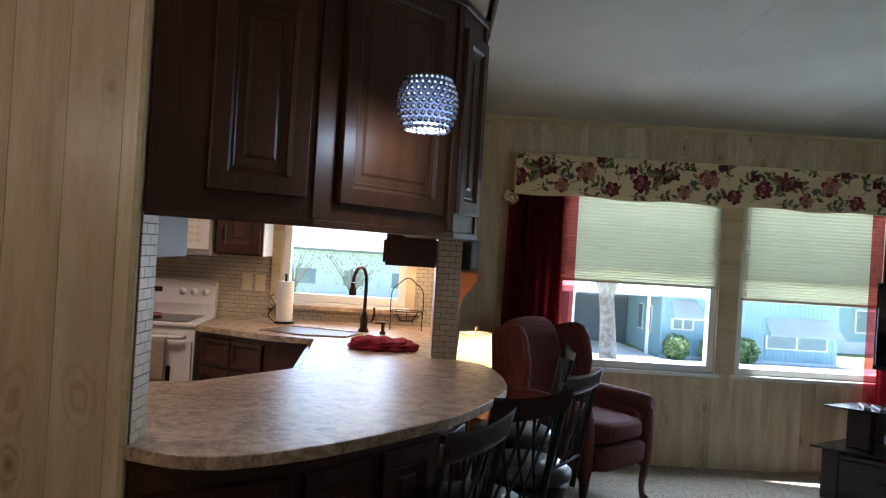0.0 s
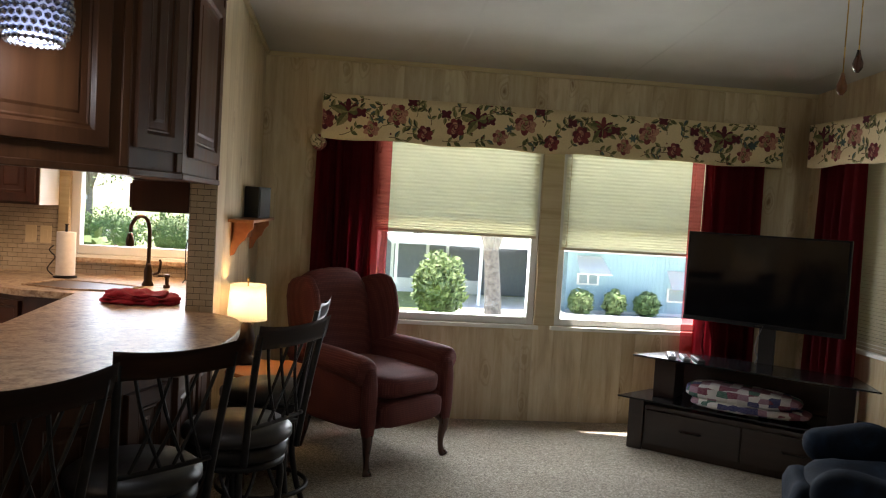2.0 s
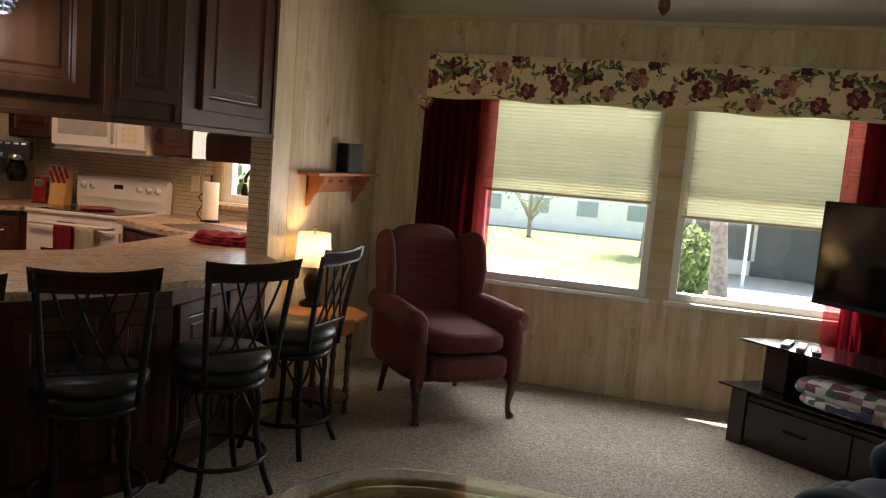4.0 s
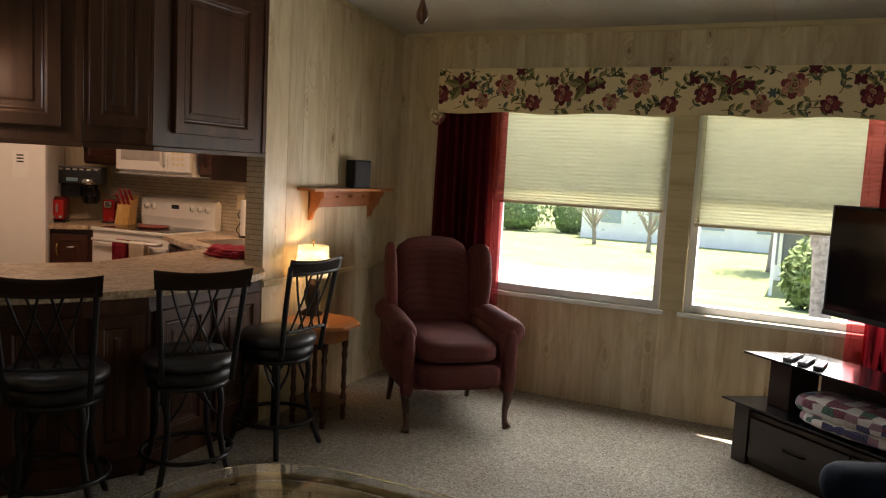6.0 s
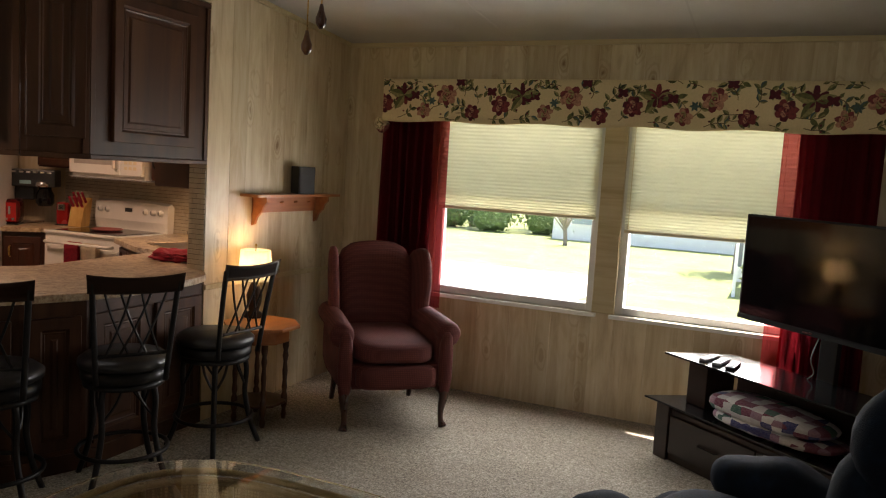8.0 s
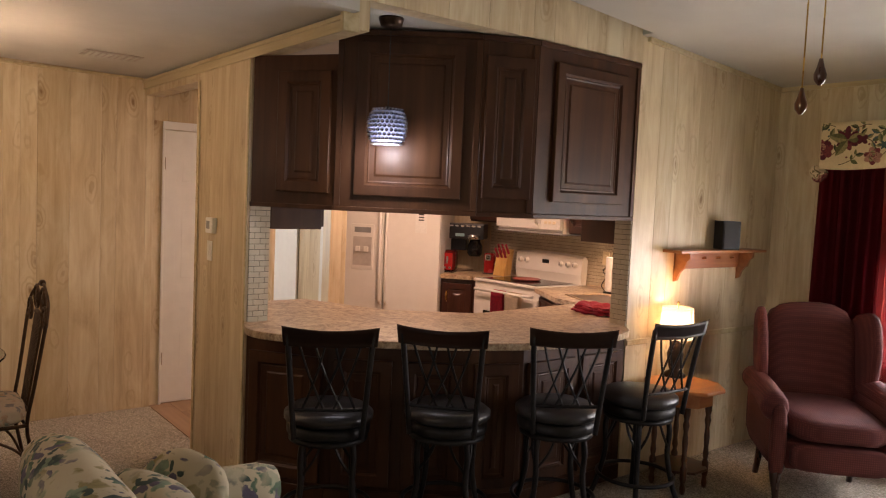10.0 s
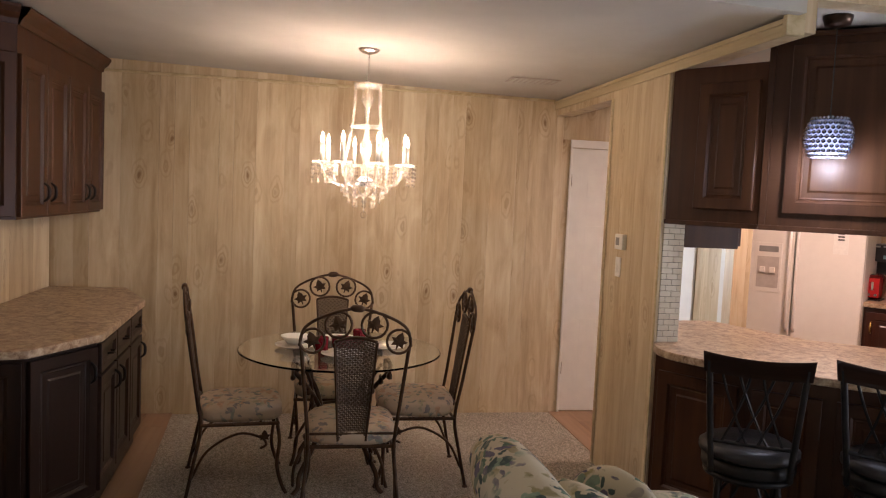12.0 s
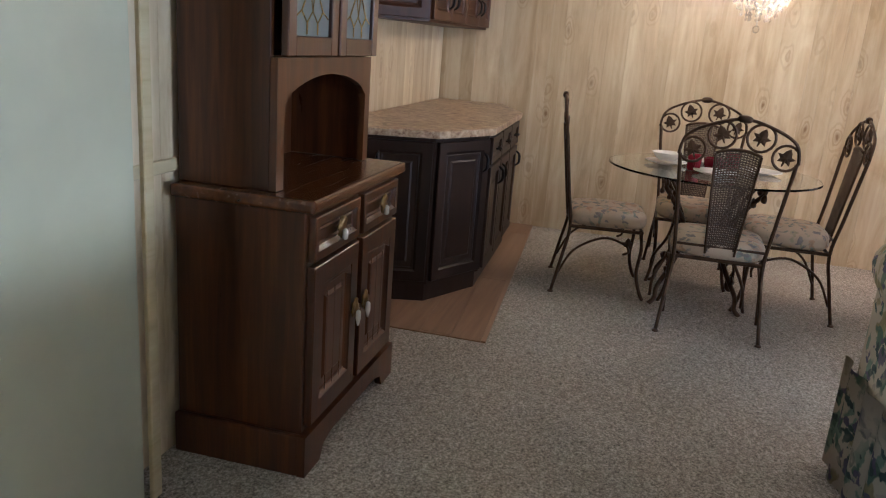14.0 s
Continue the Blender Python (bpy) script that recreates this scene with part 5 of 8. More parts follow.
# ---- pendant over the bar ----
pd = thing("pendant_lamp", pose(0.215, 2.305, 0), "beaded crystal drum pendant lamp with white bulb", "pendant lamp")
part("canopy", lathe(mesh(), [(0.02, 2.415), (0.05, 2.425), (0.06, 2.455), (0.06, 2.464)], 24), BRONZE, pd, "dark bronze canopy", True)
part("cord", tube(mesh(), [(0, 0, 2.04), (0, 0, 2.42)], 0.0025, 6), BLACK, pd)
part("socket", lathe(mesh(), [(0.022, 1.97), (0.022, 2.035), (0.008, 2.05)], 16), BLACK, pd)
part("bulb", lathe(mesh(), [(0.0, 1.872), (0.028, 1.876), (0.04, 1.892), (0.03, 1.92), (0.015, 1.968)], 16), PENDBULB, pd, "glowing white bulb", True)
rows = 9
beads = mesh()
cage = mesh()
for r in range(rows):
    z = 1.875 + 0.155 * r / (rows - 1)
    f = (r / (rows - 1)) * 2 - 1
    rad = 0.092 * math.sqrt(max(0.05, 1 - 0.42 * f * f))
    if r in (0, rows - 1, 4):
        tube(cage, [(rad * 0.97 * math.cos(a * math.pi / 14), rad * 0.97 * math.sin(a * math.pi / 14), z) for a in range(28)], 0.002, 5, True)
    n = 26
    for a in range(n):
        t = 2 * math.pi * (a + 0.5 * (r % 2)) / n
        b = bmesh.new()
        bmesh.ops.create_icosphere(b, subdivisions=1, radius=0.0098, matrix=pose(rad * math.cos(t), rad * math.sin(t), z))
        merge(beads, b)
tagged(part("bead_shade", beads, DARKCRYSTAL, pd, "smoky crystal beads"), kind="stuff")
part("cage", cage, CHROME, pd)
# added liner, screens the bulb so its glare shows only from below
part("inner_drum", sheet(mesh(), 28, 6, lambda u, v: Vector(((0.062 + 0.022 * math.sin(math.pi * (0.15 + 0.7 * v))) * math.cos(2 * math.pi * u), (0.062 + 0.022 * math.sin(math.pi * (0.15 + 0.7 * v))) * math.sin(2 * math.pi * u), 1.885 + 0.145 * v)), 0.002), translucent_mat("added_liner_film", (0.30, 0.32, 0.42), 0.5), pd, "added translucent liner that screens the bulb behind the beads", True)

# ---- divider wall corner: shelf, speaker, side table, lamp ----
sh = thing("wall_shelf", pose(0.427, 4.23, 1.375), "honey pine wall shelf with scrolled brackets", "shelf")
part("board", bbox(0, 0.135, -0.02, 0.94, -0.018, 0.0, 0.004), PINE, sh)
part("backboard", bbox(0, 0.016, 0.10, 0.82, -0.125, -0.0185, 0.003, 1), PINE, sh)
for y in (0.10, 0.80):
    prof = [(0.0, -0.0185), (0.115, -0.0185), (0.115, -0.05), (0.09, -0.075), (0.075, -0.115), (0.06, -0.125), (0.04, -0.15), (0.022, -0.195), (0.0, -0.205)]
    bm = prism(mesh(), prof, 0, 0.022)
    bm.transform(Matrix.Translation((0, y, 0)) @ Matrix(((1, 0, 0, 0), (0, 0, 1, 0), (0, 1, 0, 0), (0, 0, 0, 1))))
    bmesh.ops.recalc_face_normals(bm, faces=bm.faces)
    part("bracket", bm, PINE, sh)
for k in range(4):
    part("peg", tube(mesh(), [(0.016, 0.22 + 0.16 * k, -0.06), (0.045, 0.22 + 0.16 * k, -0.055)], 0.006, 8), PINE, sh)
sp = thing("speaker", pose(0.50, 4.78, 1.376, 0, 0, -25), "small black speaker on the pine shelf", "speaker")
part("cabinet", bbox(-0.05, 0.05, -0.065, 0.065, 0, 0.185, 0.005, 2), BLACK, sp)
part("grille", bbox(0.0505, 0.054, -0.055, 0.055, 0.012, 0.173, 0.001, 1), LEATHER, sp)

tb = thing("side_table", pose(0.69, 4.13, 0), "honey pine octagonal side table with turned legs", "side table")
octo = [(0.235 * math.cos(radians(22.5 + 45 * k)), 0.235 * math.sin(radians(22.5 + 45 * k))) for k in range(8)]
part("tabletop", bevel(prism(mesh(), octo, 0.585, 0.607), 0.006, 2), PINE, tb)
part("apron", bevel(prism(mesh(), [(a * 0.72, b * 0.72) for a, b in octo], 0.50, 0.584), 0.003, 1), PINE, tb)
part("lower_shelf", bevel(prism(mesh(), [(a * 0.70, b * 0.70) for a, b in octo], 0.115, 0.13), 0.004, 1), OAK, tb)
for a in (45, 135, 225, 315):
    c, d = 0.15 * math.cos(radians(a)), 0.15 * math.sin(radians(a))
    prof = [(0.014, 0), (0.018, 0.03), (0.012, 0.06), (0.02, 0.09), (0.02, 0.15), (0.012, 0.17), (0.018, 0.20), (0.013, 0.24), (0.017, 0.30), (0.012, 0.36), (0.019, 0.40), (0.013, 0.43), (0.02, 0.46), (0.02, 0.499)]
    part("leg", lathe(mesh(), prof, 14, (c, d, 0)), OAK, tb, "", True)
lp = thing("table_lamp", pose(0.545, 4.235, 0.608), "lit table lamp with cream drum shade and dark base", "table lamp")
part("base", lathe(mesh(), [(0.065, 0), (0.07, 0.015), (0.03, 0.04), (0.045, 0.09), (0.05, 0.14), (0.03, 0.20), (0.014, 0.23), (0.014, 0.27)], 24), BRONZE, lp, "dark bronze urn base", True)
bm = mesh()
sheet(bm, 36, 4, lambda u, v: Vector(((0.106 - 0.014 * v) * math.cos(2 * math.pi * u), (0.106 - 0.014 * v) * math.sin(2 * math.pi * u), 0.235 + 0.188 * v)), 0.002)
part("shade", bm, LAMPSHADE, lp, "glowing cream linen drum shade", True)
part("bulb", lathe(mesh(), [(0.012, 0.27), (0.03, 0.31), (0.03, 0.34), (0.0, 0.365)], 14), LAMPBULB, lp, "", True)
part("finial", lathe(mesh(), [(0.003, 0.36), (0.003, 0.44), (0.008, 0.45), (0.004, 0.46)], 10), BRASS, lp)


# ---- wing armchair ----
def wing_chair(m):
    c = thing("wing_armchair", m, "burgundy damask wing back recliner with cabriole legs", "armchair")
    part("frame", bbox(-0.31, 0.31, -0.40, 0.30, 0.24, 0.40, 0.03, 3), WINGRED, c, "", True)
    part("front_border", blob(0.265, 0.05, 0.075, 5, 0, 24, (0, 0.315, 0.325)), WINGRED, c, "", True)
    part("seat_cushion", blob(0.275, 0.38, 0.075, 4.5, 0.012, 32, (0, 0.0, 0.47)), WINGRED, c, "plump patterned seat cushion", True)
    bm = blob(0.285, 0.085, 0.315, 4.6, 0.008, 32, (0, 0, 0), 3.0)
    for v in bm.verts:
        if v.co.z > 0.2:
            v.co.z += 0.035 * (1 - (v.co.x / 0.285) ** 2)
    bm.transform(pose(0, -0.395, 0.735, 13))
    part("backrest", bm, WINGRED, c, "", True)
    for s in (-1, 1):
        bm = blob(0.04, 0.18, 0.26, 3.6, 0.006, 24, (0, 0, 0), 3.0)
        for v in bm.verts:
            if v.co.y > 0 and v.co.z < 0:
                v.co.y *= 1 - 0.45 * min(1, -v.co.z / 0.27)
        bm.transform(pose(0.315 * s, -0.315, 0.785, 13, 3 * s, -8 * s))
        part("wing", bm, WINGRED, c, "", True)
        arm = mesh()
        prof = curve_pts([(0.34 * s, -0.36, 0.60), (0.345 * s, -0.05, 0.60), (0.355 * s, 0.22, 0.585), (0.36 * s, 0.31, 0.57)], 4)
        tube(arm, prof, [0.07, 0.07, 0.07, 0.072, 0.073, 0.074, 0.075, 0.077, 0.078, 0.08, 0.08, 0.078, 0.066], 16)
        a = part("arm", arm, WINGRED, c, "", True)
        part("arm_panel", blob(0.05, 0.36, 0.19, 5, 0, 24, (0.32 * s, -0.06, 0.42)), WINGRED, a, "", True)
        bm = blob(0.045, 0.035, 0.20, 3.5, 0, 16, (0.335 * s, 0.31, 0.40))
        part("arm_front", bm, WINGRED, a, "", True)
        pts = curve_pts([(0.31 * s, 0.27, 0.26), (0.335 * s, 0.31, 0.21), (0.325 * s, 0.30, 0.11), (0.325 * s, 0.305, 0.04), (0.335 * s, 0.325, 0.0)], 4)
        rs = [0.038, 0.038, 0.037, 0.035, 0.033, 0.030, 0.027, 0.024, 0.021, 0.019, 0.018, 0.018, 0.019, 0.021, 0.025, 0.028, 0.028]
        part("leg", tube(mesh(), pts, rs, 12), WALNUT, c, "dark cabriole front leg", True)
        part("leg", tube(mesh(), [(0.28 * s, -0.26, 0.27), (0.285 * s, -0.30, 0.12), (0.29 * s, -0.34, 0.0)], [0.026, 0.022, 0.018], 8), WALNUT, c, "", True)
    return c


wing_chair(aim(1.25, 4.68, 0.665, -0.747) @ Matrix.Diagonal((0.94, 1, 1, 1)))

# ---- window dressing ----
LINEN = plain("cream_linen", (0.74, 0.61, 0.37), 0.92, 0, 0.06, 90, 0.3)
PRINT = [plain("print_" + n, c, 0.92, 0, 0.35, 70, 0) for n, c in (
    ("burgundy", (0.095, 0.011, 0.020)), ("rose", (0.19, 0.036, 0.038)), ("blush", (0.44, 0.22, 0.15)), ("dark_leaf", (0.035, 0.045, 0.02)),
    ("leaf", (0.12, 0.125, 0.045)), ("pale_leaf", (0.28, 0.25, 0.11)), ("stem", (0.11, 0.065, 0.03)), ("teal", (0.07, 0.11, 0.10)))]
BURG, ROSE, BLUSH, DKLEAF, LEAFP, PALELEAF, STEM, TEAL = range(8)


def cloth_print(name, parent, on, w, h, seed, label):
    """Roses, leaves and stems printed on a cloth; on(x, z, lift) lays a spot of the print on it."""
    rng = random.Random(seed)
    bm = mesh()
    level = [0.0004]

    def patch(pts, ink):
        """A filled outline round its first point."""
        level[0] += 0.000004
        pts = [(min(max(x, 0.004), w - 0.004), min(max(z, 0.004), h - 0.004)) for x, z in pts]
        vs = [bm.verts.new(on(x, z, level[0])) for x, z in pts]
        for a, b in zip(vs[1:], vs[2:] + vs[1:2]):
            f = bm.faces.new((vs[0], a, b))
            f.material_index = ink

    def oval_(x, z, rx, rz, turn, ink, n=9, ragged=0.12):
        c, s = math.cos(turn), math.sin(turn)
        out = [(x, z)]
        for k in range(n):
            a = 2 * math.pi * k / n
            q = 1 + rng.uniform(-ragged, ragged)
            dx, dz = rx * q * math.cos(a), rz * q * math.sin(a)
            out.append((x + dx * c - dz * s, z + dx * s + dz * c))
        patch(out, ink)

    def blade(x, z, length, turn, ink, ink2):
        c, s = math.cos(turn), math.sin(turn)
        for side, i in ((1, ink), (-1, ink2)):
            line = [(0, 0), (0.25, 0.2 * side), (0.5, 0.24 * side), (0.78, 0.13 * side), (1, 0)]
            patch([(x + 0.5 * length * c, z + 0.5 * length * s)] + [(x + length * (a * c - b * s), z + length * (a * s + b * c)) for a, b in line], i)

    def stem_(pts, width=0.0045):
        p = curve_pts([(x, z, 0) for x, z in pts], 5)
        for a, b in zip(p, p[1:]):
            d = (b - a)
            n_ = Vector((-d.y, d.x, 0)).normalized() * width * 0.5
            patch([tuple(((a + b) / 2)[:2]), tuple((a + n_)[:2]), tuple((b + n_)[:2]), tuple((b - n_)[:2]), tuple((a - n_)[:2])], STEM)

    def rose(x, z, r, dark, mid, light):
        for k in range(7):
            a = k * 0.9 + rng.random() * 0.3
            oval_(x + 0.62 * r * math.cos(a), z + 0.62 * r * math.sin(a), 0.52 * r, 0.40 * r, a, dark if k % 2 else mid)
        for k in range(5):
            a = k * 1.256 + 0.4
            oval_(x + 0.36 * r * math.cos(a), z + 0.36 * r * math.sin(a), 0.36 * r, 0.27 * r, a + 0.5, light if k % 2 else mid)
            oval_(x + 0.40 * r * math.cos(a), z + 0.40 * r * math.sin(a), 0.26 * r, 0.05 * r, a + 1.4, dark)
        oval_(x, z, 0.24 * r, 0.2 * r, 0, dark)
        oval_(x + 0.03 * r, z + 0.03 * r, 0.12 * r, 0.1 * r, 0, light)

    def iris(x, z, r):
        for a, l in ((1.57, 1.1), (0.7, 1.0), (2.4, 1.0), (-0.5, 0.9), (3.6, 0.9), (-1.3, 0.8), (4.4, 0.8)):
            oval_(x + 0.5 * l * r * math.cos(a), z + 0.5 * l * r * math.sin(a), 0.5 * l * r, 0.22 * r, a, BURG if rng.random() < 0.75 else ROSE)
        for a in (2.9, 0.2, -2.2):
            blade(x, z, 1.5 * r, a, PALELEAF, LEAFP)

    def sprig(x, z, turn, n):
        px, pz = x, z
        for k in range(n):
            turn += rng.uniform(-0.45, 0.45)
            qx, qz = px + 0.04 * math.cos(turn), pz + 0.04 * math.sin(turn)
            stem_([(px, pz), ((px + qx) / 2 + 0.004, (pz + qz) / 2), (qx, qz)])
            for sd in (-1, 1):
                if rng.random() < 0.85:
                    blade(qx, qz, rng.uniform(0.036, 0.066), turn + sd * rng.uniform(0.6, 1.2), rng.choice((DKLEAF, LEAFP, LEAFP, TEAL)), rng.choice((LEAFP, PALELEAF, PALELEAF)))
            if rng.random() < 0.4:
                oval_(qx + rng.uniform(-0.03, 0.03), qz + rng.uniform(-0.03, 0.03), 0.007, 0.007, 0, rng.choice((ROSE, BURG, TEAL)), 6)
            px, pz = qx, qz
    x0 = -0.03
    while x0 < w:
        for dx, z, t, n in ((0.02, 0.55, 0.9, 3), (0.10, 0.30, 0.2, 4), (0.24, 0.75, -0.3, 4), (0.40, 0.25, 0.8, 3), (0.46, 0.85, 2.9, 2), (0.58, 0.72, 0.5, 3), (0.60, 0.20, 0.1, 4), (0.76, 0.45, 1.0, 3), (0.80, 0.85, -0.4, 2), (0.70, 0.30, 2.6, 3), (0.15, 0.10, 0.1, 3), (0.48, 0.08, 0.0, 3), (0.84, 0.12, 0.2, 3), (0.34, 0.92, 3.0, 3), (0.66, 0.60, 1.4, 3), (0.12, 0.90, 3.3, 2)):
            sprig(x0 + dx, z * h, t + rng.uniform(-0.3, 0.3), n)
        rose(x0 + 0.05, 0.42 * h, 0.060, BURG, ROSE, BLUSH)
        rose(x0 + 0.36, 0.26 * h, 0.050, ROSE, BLUSH, PALELEAF)
        rose(x0 + 0.53, 0.62 * h, 0.068, ROSE, BLUSH, PALELEAF)
        rose(x0 + 0.72, 0.24 * h, 0.050, BURG, ROSE, BLUSH)
        iris(x0 + 0.20, 0.62 * h, 0.082)
        for bx, bz in ((0.29, 0.62), (0.86, 0.72), (0.63, 0.93)):
            for a in (0.6, 2.5, -0.7, 3.8):
                oval_(x0 + bx + 0.016 * math.cos(a), bz * h + 0.016 * math.sin(a), 0.024, 0.015, a, BURG)
        for a in range(6):
            blade(x0 + 0.42, 0.48 * h, 0.034, a * 1.047, TEAL, TEAL)
        x0 += 0.875
    ob = tagged(part(name, bm, PRINT[0], parent, label), kind="stuff")
    for mt in PRINT[1:]:
        ob.data.materials.append(mt)
    return ob


def valance(m, w, h, depth, label):
    v = thing("valance", m, label, "valance")
    def drape(a, b, lift=0.0):
        return Vector((w * a, 0.004 * math.sin(a * 40) * (1 - b) - lift, h * b - 0.007 * math.sin(a * 31) * (1 - b)))
    bm = mesh()
    front = [[bm.verts.new(drape(i / 60, j / 5)) for j in range(6)] for i in range(61)]
    rear = [[bm.verts.new(drape(i / 60, j / 5, -0.018)) for j in range(6)] for i in range(61)]
    for i in range(60):
        for j in range(5):
            bm.faces.new((front[i][j], front[i + 1][j], front[i + 1][j + 1], front[i][j + 1]))
            bm.faces.new((rear[i][j + 1], rear[i + 1][j + 1], rear[i + 1][j], rear[i][j]))
        bm.faces.new((front[i + 1][0], front[i][0], rear[i][0], rear[i + 1][0]))
        bm.faces.new((front[i][5], front[i + 1][5], rear[i + 1][5], rear[i][5]))
    part("front", bm, LINEN, v, "", True)
    cloth_print("print", v, lambda x, z, lift: drape(x / w, z / h, lift + 0.0005), w, h, 4, "printed roses, leaves and stems")
    for x in (0.0, w - 0.018):
        part("return", bbox(x, x + 0.018, 0.019, depth, 0.004, h, 0.004, 1), LINEN, v)
    part("top_board", bbox(0.02, w - 0.02, 0.019, depth, h - 0.02, h - 0.002, 0.002, 1), WHITE, v)
    return v


valance(pose(0.83, 5.255, 1.925), 3.25, 0.295, 0.195, "cream valance printed with red roses over the windows")
valance(pose(4.205, 5.15, 1.935, 0, 0, -90), 2.85, 0.295, 0.215, "cream rose printed valance over the side window")
bm = blob(0.045, 0.05, 0.05, 2.2, 0.03, 18, (0.812, 5.30, 1.90), 14)
tagged(part("valance_rosette", bm, FLORAL, None, smooth=True), "bunched floral fabric rosette on the valance end", "rosette")


def curtain(m, w, z0, z1, folds, mat, label, depth=0.055, name="curtain"):
    """A hanging panel with folds, x along the wall, gathered to the top."""
    rng = random.Random(round(w * 1000) + folds)
    ph = [rng.uniform(0, 6) for _ in range(4)]

    def fn(u, v):
        d = depth * (0.55 + 0.45 * (1 - v))
        y = d * math.sin(2 * math.pi * folds * u + ph[0] + 0.6 * math.sin(5 * u + ph[1])) + 0.3 * d * math.sin(2 * math.pi * folds * 2.3 * u + ph[2])
        x = w * (u + 0.02 * math.sin(9 * u + ph[3] + 2 * v))
        return Vector((x, y, z0 + (z1 - z0) * v))
    c = sheet(mesh(), folds * 12, 14, fn, 0.003)
    ob = tagged(part(name, c, mat, None, smooth=True), label, "curtain")
    ob.matrix_world = m
    return ob


curtain(pose(0.80, 5.345, 0), 0.395, 0.58, 1.95, 6, CURTAIN, "wine red gathered curtain panel beside the window")
curtain(pose(1.16, 5.375, 0), 0.15, 0.60, 1.95, 1, SHEER, "sheer wine red curtain edge over the window", 0.012)
curtain(pose(3.56, 5.345, 0), 0.46, 0.25, 1.95, 5, CURTAIN, "wine red gathered curtain panel behind the television")
curtain(pose(3.475, 5.39, 0), 0.10, 0.40, 1.95, 1, SHEER, "sheer wine red curtain edge behind the television", 0.012)
curtain(pose(4.30, 5.10, 0, 0, 0, -90), 0.42, 0.05, 1.95, 5, CURTAIN, "wine red gathered curtain panel at the side window")
curtain(pose(4.30, 2.95, 0, 0, 0, -90), 0.55, 0.05, 1.95, 6, CURTAIN, "wine red gathered curtain panel behind the recliner")
curtain(pose(4.35, 3.10, 0, 0, 0, -90), 0.14, 0.05, 1.95, 2, SHEER, "sheer red curtain edge at the side window", 0.012)


def shade(m, w, z0, z1, label):
    """A pleated shade drawn part of the way down."""
    s = thing("pleated_shade", m, label, "window shade", "pleated shades")
    # cells hang wide above and gather towards the bottom rail
    zs, z = [z1], z1
    while z > z0 + 0.004:
        f = (z - z0) / (z1 - z0)
        z -= 0.0085 + 0.0045 * min(1.0, f / 0.3)
        zs.append(max(z, z0))
    bm = mesh()
    prev = None
    for k, z in enumerate(zs):
        y = 0.0 if k % 2 else 0.005
        row = [bm.verts.new((0, y, z)), bm.verts.new((w, y, z))]
        if prev:
            bm.faces.new((prev[0], prev[1], row[1], row[0]))
        prev = row
    part("pleats", bm, SHADE, s)
    part("rear_fabric", box(mesh(), 0.0, w, 0.020, 0.021, z0, z1), SHADE, s)
    part("bottom_rail", bbox(0, w, -0.006, 0.030, z0 - 0.022, z0 - 0.001, 0.003, 1), PLATE, s)
    part("head_rail", bbox(0, w, -0.012, 0.030, z1 + 0.001, z1 + 0.035, 0.003, 1), PLATE, s)
    return s


shade(pose(1.225, N - 0.012, 0), 1.15, 1.345, 1.975, "cream pleated shade drawn half way down")
shade(pose(2.575, N - 0.012, 0), 1.12, 1.275, 1.975, "cream pleated shade drawn half way down")
cord = thing("shade_cord", pose(2.60, N - 0.024, 0), "thin cream shade pull cord", "cord")
part("cord", tube(mesh(), [(0, 0, 1.32), (0, 0, 1.98)], 0.0025, 5), PLATE, cord)
part("tassel", lathe(mesh(), [(0.004, 1.28), (0.008, 1.285), (0.004, 1.32)], 8), PLATE, cord)

bl = thing("blind", pose(E - 0.03, 0, 0), "closed beige blinds on the side window", "blind")
for k in range(52):
    z = 0.76 + 0.0235 * k
    bm = box(mesh(), -0.0125, 0.0125, 2.60, 4.93, -0.0012, 0.0012)
    ob = part("slat", bm, BLIND, bl)
    ob.matrix_parent_inverse = Matrix()
    ob.matrix_basis = pose(0, 0, z, 0, 62)
part("head_rail", bbox(-0.02, 0.02, 2.58, 4.95, 1.985, 2.018, 0.003, 1), PLATE, bl)

# ---- television corner ----
TVM = pose(3.50, 4.46, 0, 0, 0, math.degrees(math.atan2(-0.63, 0.776)))
st = thing("tv_stand", TVM, "dark wood corner television stand with black glass shelves", "tv stand")
part("base", bbox(-0.66, 0.66, 0.02, 0.42, 0.0, 0.30, 0.008), BLACKWOOD, st)
for sx in (-1, 1):
    part("base_post", bbox(0.66 * sx - 0.05, 0.66 * sx + 0.05, -0.005, 0.09, 0.0, 0.33, 0.006), BLACKWOOD, st)
for k in range(2):
    d = part("drawer", bbox(-0.60 + 0.605 * k, -0.005 + 0.605 * k, 0.0, 0.0195, 0.05, 0.27, 0.004), BLACKWOOD, st)
    part("handle", tube(mesh(), [(-0.37 + 0.605 * k, 0.0, 0.17), (-0.36 + 0.605 * k, -0.02, 0.17), (-0.25 + 0.605 * k, -0.02, 0.17), (-0.24 + 0.605 * k, 0.0, 0.17)], 0.005, 6), IRON, d)
part("lower_glass", bevel(prism(mesh(), [(-0.78, -0.04), (0.78, -0.04), (0.62, 0.46), (-0.62, 0.46)], 0.331, 0.342), 0.002, 1), DARKGLASS, st, "black glass shelf")
for sx in (-1, 1):
    part("upright", bbox(0.52 * sx - 0.07, 0.52 * sx + 0.07, 0.10, 0.32, 0.343, 0.60, 0.006), BLACKWOOD, st)
part("upper_glass", bevel(prism(mesh(), [(-0.72, 0.03), (0.72, 0.03), (0.56, 0.42), (-0.56, 0.42)], 0.601, 0.612), 0.002, 1), DARKGLASS, st, "black glass shelf")
